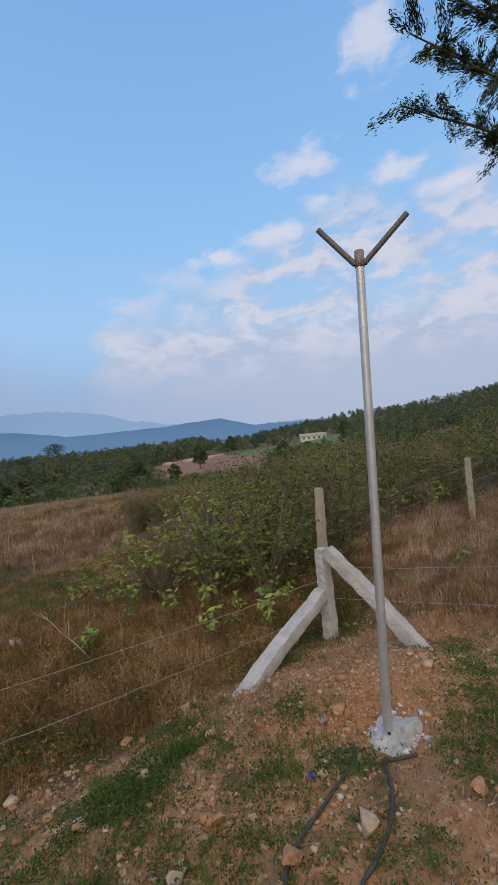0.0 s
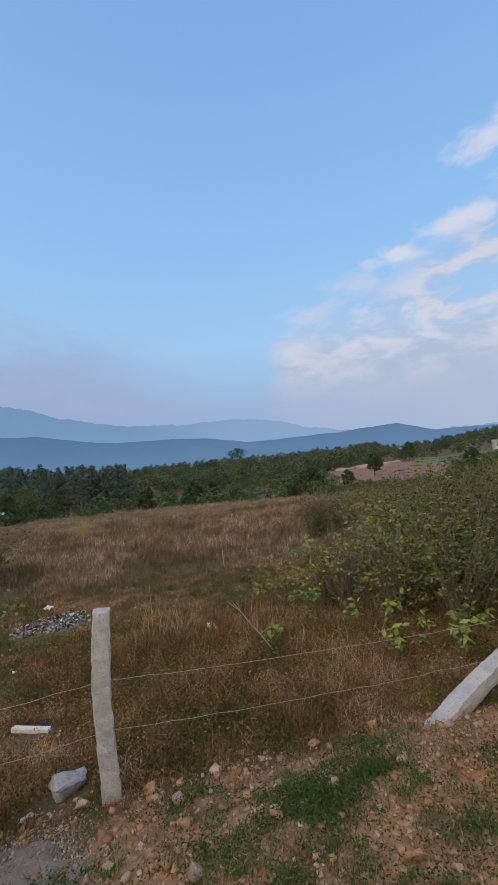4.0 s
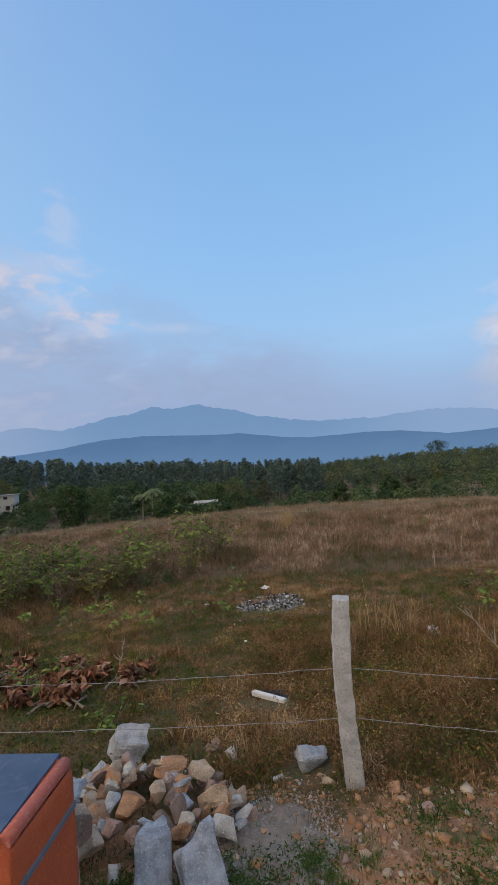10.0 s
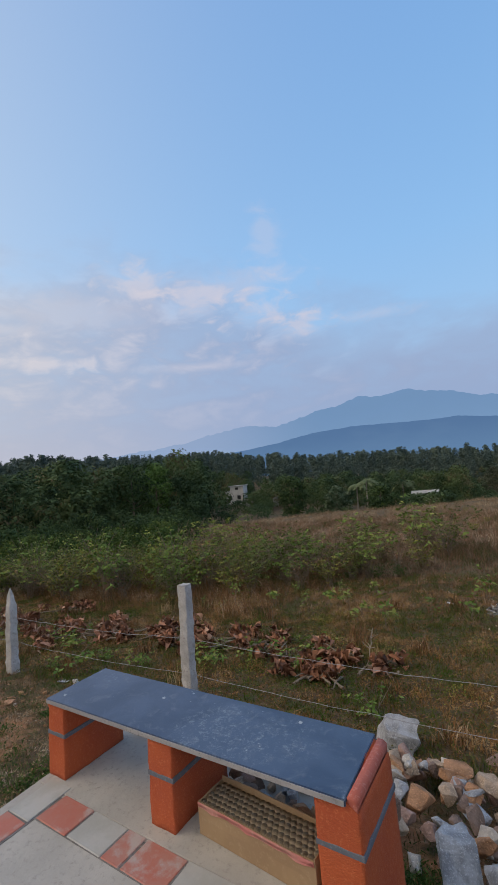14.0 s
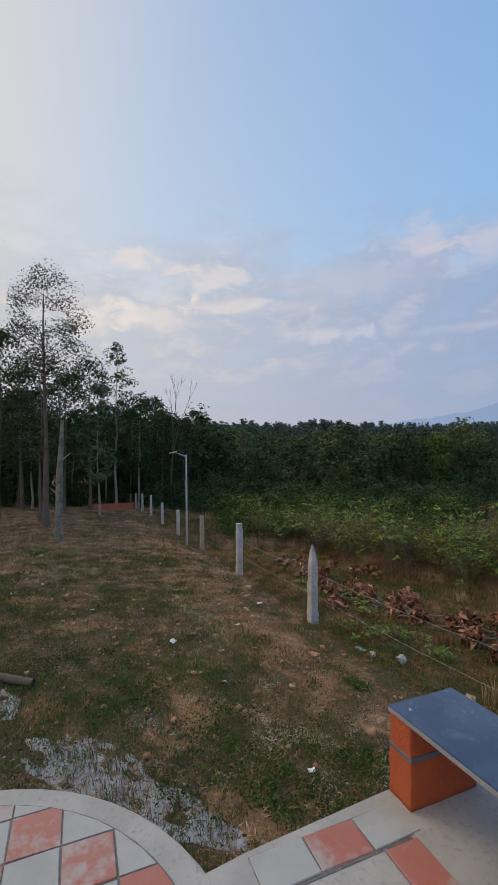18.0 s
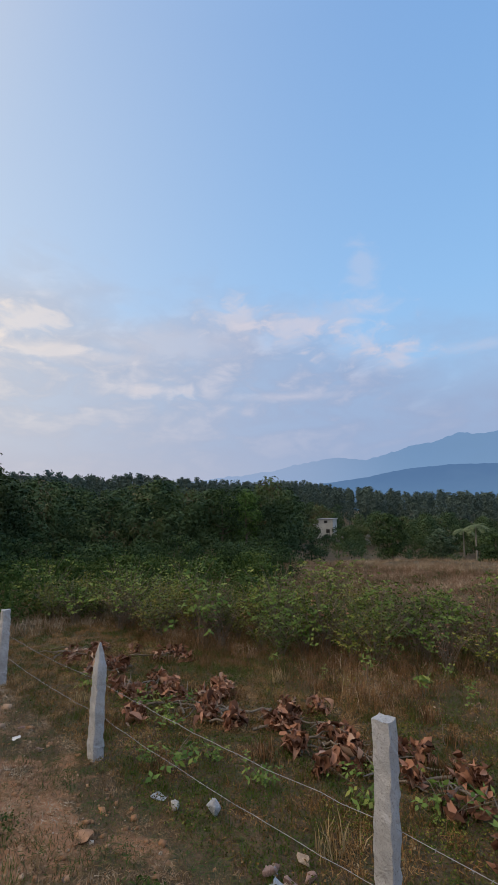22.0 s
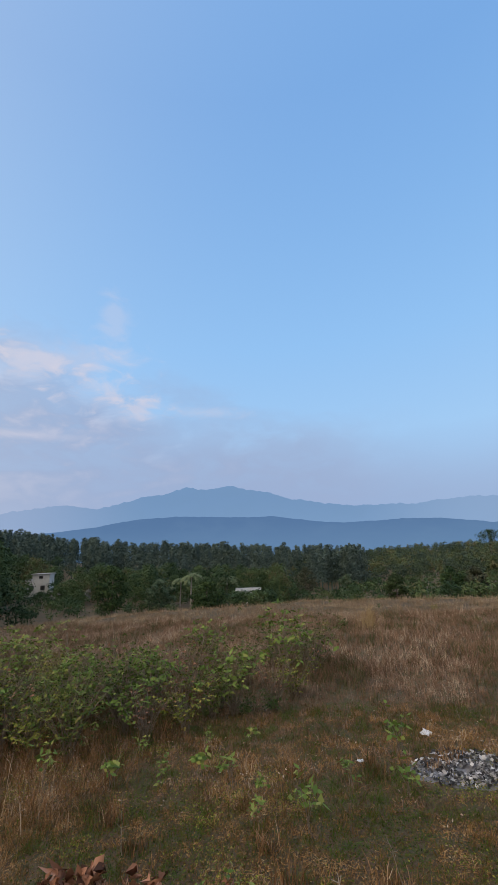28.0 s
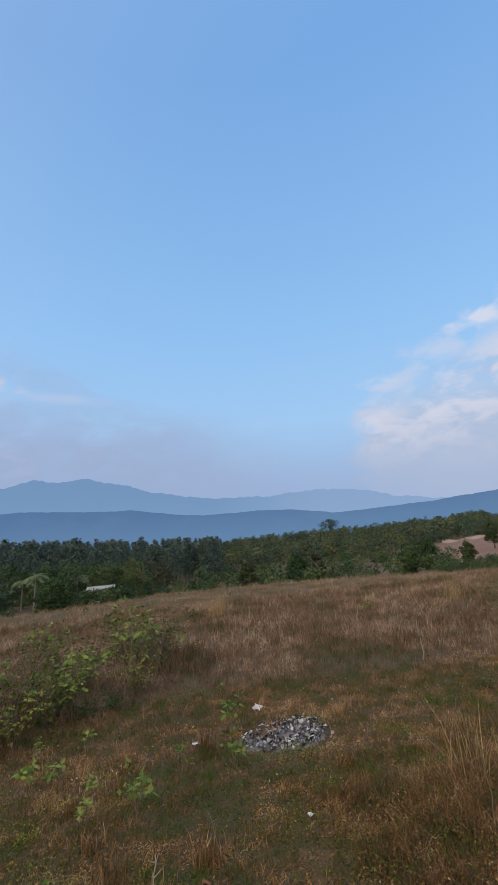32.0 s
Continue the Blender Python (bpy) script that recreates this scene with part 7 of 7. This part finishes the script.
left_tree(125.5, 24, 9.5, 2.8, 3.0, 212, "dark green tree beyond the lawn", clumps=75, per=51, leaf=0.170, trunk_r=0.12, leaves=M_LEAF_DARK)
left_tree(118.8, 20, 2.6, 0.5, 1.0, 213, "thin young tree with few leaves", clumps=10, per=23, leaf=0.095, trunk_r=0.03, lean=0.2)
for i in range(15):
    az = 96 + i * 2.0 + sg.uniform(-0.8, 0.8)
    left_tree(az, sg.uniform(36, 46), sg.uniform(7.5, 10.5), sg.uniform(1.8, 2.6), sg.uniform(2.5, 3.6), 230 + i, "slim dark tree at the edge of the wood", clumps=52, per=64, leaf=0.204, trunk_r=0.09, bark=M_BARK_PALE if i % 2 else M_BARK, leaves=M_LEAF_DARK)
dark_wood = [variant(s, 10, 3.0, 1.0, 50, 34, 0.36, lump=0.32) for s in (31, 32, 33)]
spots = [(x, y, s) for x, y, s in scatter(120, 92, 132, 46, 90, 71, (0.8, 1.15))]
woods("dark_wood", spots, dark_wood, M_LEAF_DARK, "dense dark wood beyond the lawn")
under = [variant(s, 2.4, 1.6, 0.0, 24, 30, 0.20, lump=0.34) for s in (41, 42)]
woods("undergrowth", scatter(90, 60, 101, 34, 56, 72, (0.6, 1.2)) + scatter(70, 96, 130, 42, 52, 73, (0.6, 1.1)), under, M_LEAF_TREE, "green undergrowth along the edge of the wood")
woods("bramble_band", scatter(70, 64, 92, 21, 36, 74, (0.4, 0.85)), under, M_WEED, "low green brambles between the fence and the wood")


def bare_tree(x, y, height, seed, label, thick=0.12, mat=M_BARK_PALE):
    g_ = np.random.default_rng(seed)
    out = []

    def grow(p, d, ln, r, depth):
        e = p + d * ln
        out.append(tube_np([p, (p + e) / 2 + g_.normal(size=3) * ln * 0.03, e], [r, r * 0.85, r * 0.65], 5))
        if depth:
            for _ in range(2 if depth > 1 else 3):
                n_ = d + g_.normal(size=3) * 0.22
                n_[2] = abs(n_[2]) + 0.2
                grow(e, n_ / np.linalg.norm(n_), ln * g_.uniform(0.5, 0.75), r * 0.6, depth - 1)

    grow(np.array([0, 0, -0.2]), np.array([0.02, 0.0, 1.0]), height * 0.5, thick, 4)
    ob = mesh_np("bare_tree", *joined(out), mat, smooth=True)
    ob.matrix_world = pose(x, y, on_ground(x, y))
    return tagged(ob, label, "tree")


bare_tree(*spot_at(97.2, 38), 9.6, 5, "leafless dead tree at the end of the fence", 0.08, M_BARK)


def build_stump():
    g_ = np.random.default_rng(3)
    z = np.array([-0.3, 0.0, 0.3, 1.1, 2.3, 3.4, 4.4])
    p = np.stack([0.05 * np.sin(z * 1.3) - 0.05 * z, 0.03 * np.cos(z) + 0.02 * z, z], 1)
    v, q = tube_np(p, [0.21, 0.165, 0.135, 0.12, 0.11, 0.09, 0.05], 12)
    v = v + g_.normal(size=v.shape) * 0.008
    ob = tagged(new("dead_trunk"), "pale broken tree trunk on the lawn", "tree")
    ob.matrix_world = pose(-15.3, -5.92, on_ground(-15.3, -5.92))
    mesh_np("trunk", v, q, material("lichened_grey_bark", speckled((0.25, 0.25, 0.21), (0.14, 0.14, 0.11), (0.08, 0.07, 0.055), 4.0, 16), 0.95, bump=0.7, bump_scale=14, bump_dist=0.03), ob, True)
    for a, h in ((0.5, 2.2), (2.7, 2.9), (4.2, 1.6)):
        d = np.array([math.cos(a), math.sin(a), 0.6])
        b = np.array([-0.05 * h, 0.02 * h, h])
        mesh_np("stub", *tube_np([b, b + d * 0.25, b + d * 0.5], [0.04, 0.025, 0.008], 6), M_BARK_PALE, ob, True)


build_stump()


def build_log():
    a, b = Vector((-4.42, -2.02, on_ground(-4.42, -2.02) + 0.045)), Vector((-4.75, -3.5, on_ground(-4.75, -3.5) + 0.05))
    p = [a + (b - a) * f + Vector((0.02 * math.sin(f * 7), 0, 0.02 * math.sin(f * 5))) for f in np.linspace(0, 1, 8)]
    v, q = tube_np([tuple(x) for x in p], np.linspace(0.045, 0.055, 8), 10)
    tagged(mesh_np("log", v, q, M_BARK, smooth=True), "grey log lying by the spilled cement", "log")


build_log()


def build_lamp():
    lamp = tagged(new("street_lamp"), "slim galvanised lamp post with a small head", "lamp")
    lamp.matrix_world = pose(-16.61, -1.37, on_ground(-16.61, -1.37), 0, 0, 0)
    h = 3.62
    v, q = tube_np([(0, 0, -0.2), (0, 0, 1.2), (0, 0, h)], [0.045, 0.043, 0.036], 12)
    mesh_np("post", v, q, M_STEEL, lamp, True)
    v, q = tube_np([(0, 0, h - 0.08), (0.05, -0.18, h + 0.0), (0.1, -0.40, h + 0.08)], [0.02, 0.02, 0.018], 8)
    mesh_np("arm", v, q, M_STEEL, lamp, True)
    head = box_bm(-0.05, -0.16, -0.022, 0.05, 0.16, 0.022, 0.012, 2)
    ob = part("lamp_head", head, M_WHITE, lamp, "white flat lamp head")
    ob.matrix_local = pose(0.12, -0.50, h + 0.10, 12, 0, 12)


build_lamp()


def build_brick_stack():
    x, y = spot_at(104.8, 33.5)
    st = tagged(new("brick_stack"), "low stack of red bricks at the lawn's end", "bricks")
    st.matrix_world = pose(x, y, on_ground(x, y), 0, 0, 104)
    me = None
    for k in range(6):
        for j in range(12):
            ln, wd, ht = 0.23, 0.11, 0.075
            if me is None:
                me = part("brick", box_bm(-ln / 2, -wd / 2, 0, ln / 2, wd / 2, ht, 0.004), M_BRICK, st)
                ob = me
            else:
                ob = new("brick", me.data)
                ob.parent = st
            ob.matrix_local = pose((j - 5.5) * 0.24 + (0.12 if k % 2 else 0), random.uniform(-0.01, 0.01), k * 0.082 - 0.02, 0, 0, random.uniform(-2, 2))
    return st


build_brick_stack()


def build_drum():
    x, y = spot_at(120.2, 36)
    v, q = tube_np([(0, 0, z) for z in (0, 0.05, 0.5, 0.55, 1.0, 1.05, 1.3, 1.42, 1.45)], [0.48, 0.5, 0.5, 0.48, 0.5, 0.48, 0.5, 0.3, 0.02], 20)
    ob = mesh_np("water_drum", v, q, M_WALL, smooth=True)
    ob.matrix_world = pose(x, y, on_ground(x, y))
    tagged(ob, "white plastic water drum under the trees", "drum")


build_drum()


# ---- overhanging tree by the corner ----
def build_feather_tree():
    g_ = np.random.default_rng(17)
    x, y = 11.2, 4.6
    z0 = on_ground(x, y)
    root = tagged(new("feathery_tree"), "feathery-leaved tree overhanging the fence corner", "tree")
    root.matrix_world = pose(x, y, z0)
    tubes = [tube_np([(0, 0, -0.3), (0.05, 0, 2.5), (0, 0.08, 5.5), (0.1, 0.1, 8.5), (0.1, 0.1, 10.2)], [0.17, 0.15, 0.12, 0.07, 0.02], 10)]
    leaves = []
    eye = Vector((2.5, 0.75, 1.77))
    ends = [(-47.0, 34.6, 7.2, 6.0), (-48.6, 39.5, 7.4, 6.6), (-50.0, 43.5, 7.6, 7.2), (-55.2, 29.5, 8.4, 5.4), (-53.0, 46.0, 7.8, 7.6), (-52.0, 37.5, 8.2, 6.4), (-56.0, 40.0, 8.4, 6.8), (-62, 50, 8.0, 7.8), (-75, 40, 8.5, 6.8), (-66, 30, 8.2, 5.4), (-90, 35, 9.5, 6.5), (-80, 28, 10.5, 5.5)]
    for az, el, r, start in ends:
        tip = np.array(eye + heading(az, el) * r) - np.array([x, y, z0])
        base = np.array([0.05, 0.05, start - z0])
        f = np.linspace(0, 1, 8)
        p = base + (tip - base) * f[:, None]
        p[:, 2] += -0.10 * 4 * f * (1 - f) + g_.normal(size=8) * 0.03
        tubes.append(tube_np(p, np.linspace(0.05, 0.008, 8), 6))
        for k in np.linspace(0.30, 1.0, 17):
            c = np.array([np.interp(k, f, p[:, i]) for i in range(3)])
            for _ in range(2):
                d = (tip - base) / np.linalg.norm(tip - base) * 0.7 + g_.normal(size=3) * 0.55
                d /= np.linalg.norm(d)
                ln = g_.uniform(0.18, 0.40)
                tubes.append(tube_np([c, c + d * ln], [0.006, 0.003], 3))
                n = 120
                t = g_.uniform(0.2, 1.1, n)[:, None]
                leaves.append(kites(c + d * ln * t + g_.normal(size=(n, 3)) * 0.036, 0.065, 0.015, g_, 0.1, 0.7, np.repeat((d * 1.2)[None], n, 0)))
    mesh_np("trunk", *joined(tubes), M_BARK, root, True)
    mesh_np("crown", *joined(leaves), M_LEAF_DARK, root)


build_feather_tree()


# ---- the far side of the valley ----
def polar(az, r):
    p = heading(az, 0) * r
    return CX + p.x, CY + p.y


def draped(name, az0, az1, r0, r1, mat, label, lift=0.25, wav=3.0, kind="structure", category="field"):
    """A field that follows the slope."""
    n, m = 40, 16
    v = []
    for j in range(m + 1):
        for i in range(n + 1):
            az = az0 + (az1 - az0) * i / n
            f = j / m
            lo, hi = r0 + wav * math.sin(i * 0.5), r1 + wav * 2 * math.sin(i * 0.33 + 1)
            x, y = polar(az, lo + (hi - lo) * f)
            v.append((x, y, on_ground(x, y) + lift - (0.6 if i in (0, n) or j in (0, m) else 0)))
    q = [(j * (n + 1) + i, j * (n + 1) + i + 1, (j + 1) * (n + 1) + i + 1, (j + 1) * (n + 1) + i) for j in range(m) for i in range(n)]
    return tagged(mesh_np(name, np.array(v), np.array(q), mat, smooth=True), label, category, kind=kind)


draped("ground_ploughed_field", -27.5, -10.5, 84, 200, M_PLOUGH, "reddish-brown ploughed field on the far slope")
draped("ground_crop_field", -36.0, -22.0, 168, 226, M_CROP, "bright green crop field below the wood", 0.35)
draped("ground_earth_bank", -20.5, -12.3, 188, 199, M_SAND, "pale earth bank along the ploughed field", 0.9, 5.0)


def windows_on(wall, spots, w, h):
    for x, y, z, face in spots:
        fr = part("window", box_bm(-w / 2, -0.03, -h / 2, w / 2, 0.03, h / 2, 0.01), M_WALL, wall)
        fr.matrix_local = pose(x, y, z, 0, 0, face)
        pane = part("pane", box_bm(-w / 2 + 0.08, -0.045, -h / 2 + 0.08, w / 2 - 0.08, 0.045, h / 2 - 0.08, 0), M_DARK, fr)


def build_house():
    x, y = polar(53.7, 122)
    house = tagged(new("house"), "white two-storey flat-roofed house among trees", "house")
    house.matrix_world = pose(x, y, on_ground(x, y) + 0.5, 0, 0, 40)
    wall = part("wall", box_bm(-3.0, -2.5, -2.5, 2.2, 2.5, 3.4, 0.03), M_WALL, house)
    up_ = part("upper_wall", box_bm(-1.6, -2.4, 3.4, 2.2, 2.4, 4.6, 0.03), M_WALL, house)
    part("roof", box_bm(-1.9, -2.8, 4.6, 2.5, 2.8, 4.8, 0.03), M_ROOF, house)
    part("balcony", box_bm(-3.1, -2.7, 3.25, -1.6, 2.6, 3.45, 0.02), M_ROOF, house)
    windows_on(wall, [(-1.6, -2.51, 1.6, 0), (0.8, -2.51, 1.6, 0), (-3.01, 0.2, 1.6, 90), (0.4, -2.51, 0.2, 0)], 1.1, 1.2)
    windows_on(up_, [(0.3, -2.41, 4.0, 0), (-1.61, 0.0, 4.0, 90)], 1.0, 0.8)
    part("boundary_wall", box_bm(3.0, -6.0, -1.5, 12.0, -5.7, 1.0, 0.02), M_ROOF, house)


build_house()


def gabled(name, az, r, length, depth, h, rise, turn, label, sink=0.0):
    x, y = polar(az, r)
    ob = tagged(new(name), label, "building")
    ob.matrix_world = pose(x, y, on_ground(x, y) - sink, 0, 0, turn)
    wall = part("wall", box_bm(-length / 2, -depth / 2, -1.5, length / 2, depth / 2, h, 0.03), M_WALL, ob)
    bm = bmesh.new()
    e = 0.5
    a = [(-length / 2 - e, -depth / 2 - e, h - 0.15), (length / 2 + e, -depth / 2 - e, h - 0.15), (length / 2 + e, 0, h + rise), (-length / 2 - e, 0, h + rise), (length / 2 + e, depth / 2 + e, h - 0.15), (-length / 2 - e, depth / 2 + e, h - 0.15)]
    vs = [bm.verts.new(p) for p in a]
    bm.faces.new((vs[0], vs[1], vs[2], vs[3]))
    bm.faces.new((vs[3], vs[2], vs[4], vs[5]))
    bmesh.ops.solidify(bm, geom=bm.faces[:], thickness=0.12)
    part("roof", bm, M_WALL, ob, "pale sheet roof")
    n = int(length / 2.2) if length > 6 else 0
    windows_on(wall, [(-length / 2 + (i + 0.5) * length / n, -depth / 2 - 0.01, h * 0.52, 0) for i in range(n)], 1.0, h * 0.45)
    return ob


gabled("long_shed", -32.4, 218, 12.5, 5.0, 2.6, 1.1, -20, "long white shed with a pale roof on the slope")
gabled("shed", 30.2, 88, 3.8, 3.0, 3.6, 0.25, 25, "small white shed half hidden by bushes")


M_LEAF_PALM = leafy("palm_fronds", [(0.0, (0.10, 0.14, 0.07)), (1.0, (0.20, 0.24, 0.12))])


def build_palm(az, r, h, seed, label):
    g_ = np.random.default_rng(seed)
    x, y = polar(az, r)
    palm = tagged(new("palm_tree"), label, "tree", "palms in the valley")
    palm.matrix_world = pose(x, y, on_ground(x, y))
    v, q = tube_np([(0, 0, -0.3), (0.1, 0, h * 0.5), (0.25, 0.05, h)], [0.17, 0.13, 0.11], 8)
    mesh_np("trunk", v, q, M_BARK_PALE, palm, True)
    vs, fs, b = [], [], 0
    for k in range(16):
        a, el = k * 2.4, g_.uniform(-0.3, 0.9)
        d = np.array([math.cos(a), math.sin(a), 0])
        f = np.linspace(0, 1, 7)
        spine = np.array([0.25, 0.05, h]) + d * (2.6 * f[:, None]) + np.array([0, 0, 1.0]) * (el * 1.6 * f - 1.6 * f * f)[:, None]
        s = np.array([-d[1], d[0], 0])
        w_ = 0.62 * np.sin(np.pi * (0.1 + 0.85 * f))
        for i in range(6):
            for sgn in (1, -1):
                for u in (0.0, 0.33, 0.66):
                    p = spine[i] + (spine[i + 1] - spine[i]) * u
                    p2 = spine[i] + (spine[i + 1] - spine[i]) * (u + 0.28)
                    tip = p + s * sgn * w_[i] * 1.3 + d * 0.25 + np.array([0, 0, -0.3 * w_[i] - 0.05])
                    vs += [p, p2, tip]
                    fs.append((b, b + 1, b + 2))
                    b += 3
    mesh_np("fronds", np.array(vs), np.array(fs), M_LEAF_PALM, palm)


build_palm(37.2, 92, 6.2, 1, "coconut palm with drooping fronds at the wood's edge")
build_palm(38.4, 97, 5.4, 2, "smaller coconut palm at the wood's edge")
build_palm(32.8, 96, 5.8, 3, "coconut palm behind the white shed")


def far_tree(az, r, h, radius, base, seed, label, mat=M_LEAF_TREE, **kw):
    x, y = polar(az, r)
    kw.setdefault("clumps", 60)
    return tree("tree", x, y, h, radius, base, seed, label, per=60, leaf=0.36, trunk_r=0.22, leaves=mat, limbs=12, group="single trees in the valley", **kw)


far_tree(0.5, 240, 18.8, 6.2, 14.6, 301, "umbrella-shaped tree standing above the woods", clumps=50)
far_tree(-28.7, 98, 5.6, 2.1, 0.9, 302, "round dark tree at the edge of the ploughed field", M_LEAF_DARK)
far_tree(-17.3, 128, 6.6, 2.7, 1.8, 303, "dark tree standing in the ploughed field", M_LEAF_DARK)
far_tree(-14.0, 94, 3.9, 1.5, 0.3, 304, "small conical dark tree by the ploughed field", M_LEAF_DARK)
far_tree(-21.5, 190, 8.0, 3.6, 2.0, 305, "dark tree at the end of the earth bank", M_LEAF_DARK)
far_tree(-36.5, 205, 7.5, 3.0, 1.0, 306, "dark tree beside the long shed", M_LEAF_DARK)
far_tree(-9.5, 92, 5.2, 2.8, 0.6, 307, "rounded green tree below the field", M_LEAF_TREE)
far_tree(-7.0, 80, 4.0, 2.2, 0.4, 308, "rounded green tree below the field", M_LEAF_TREE)
far_tree(64.5, 68, 10.0, 3.2, 3.0, 310, "bright green feathery tree at the wood's edge", leafy("vivid_green_leaves", [(0.0, (0.055, 0.120, 0.030)), (1.0, (0.130, 0.220, 0.055))]), clumps=46)
far_tree(67.5, 66, 10.0, 4.0, 3.0, 311, "spreading tree with bare grey limbs", M_LEAF_TREE)
far_tree(46.5, 76, 7.5, 3.4, 1.5, 312, "round green tree at the edge of the field", M_LEAF_TREE)
far_tree(41.0, 82, 5.0, 2.6, 0.8, 313, "round light green tree at the edge of the field", M_LEAF_PALE)
far_tree(35.6, 74, 4.6, 3.0, 0.4, 314, "broad green bush-like tree below the field", M_LEAF_TREE)
far_tree(26.5, 120, 8.0, 4.0, 1.5, 315, "rusty brown tree in the valley", M_LEAF_DULL)
far_tree(22.5, 130, 8.0, 3.6, 1.5, 316, "rusty brown tree in the valley", M_LEAF_DULL)
far_tree(18.0, 95, 6.0, 2.2, 0.8, 317, "light green tree in the valley", M_LEAF_PALE)
far_tree(12.5, 90, 5.4, 2.6, 0.6, 318, "dark green tree in the valley", M_LEAF_DARK)
far_tree(6.5, 85, 5.4, 2.4, 0.6, 319, "dull green tree below the field", M_LEAF_TREE)
far_tree(4.0, 84, 5.2, 2.2, 0.6, 320, "rusty leaved tree below the field", M_LEAF_DULL)
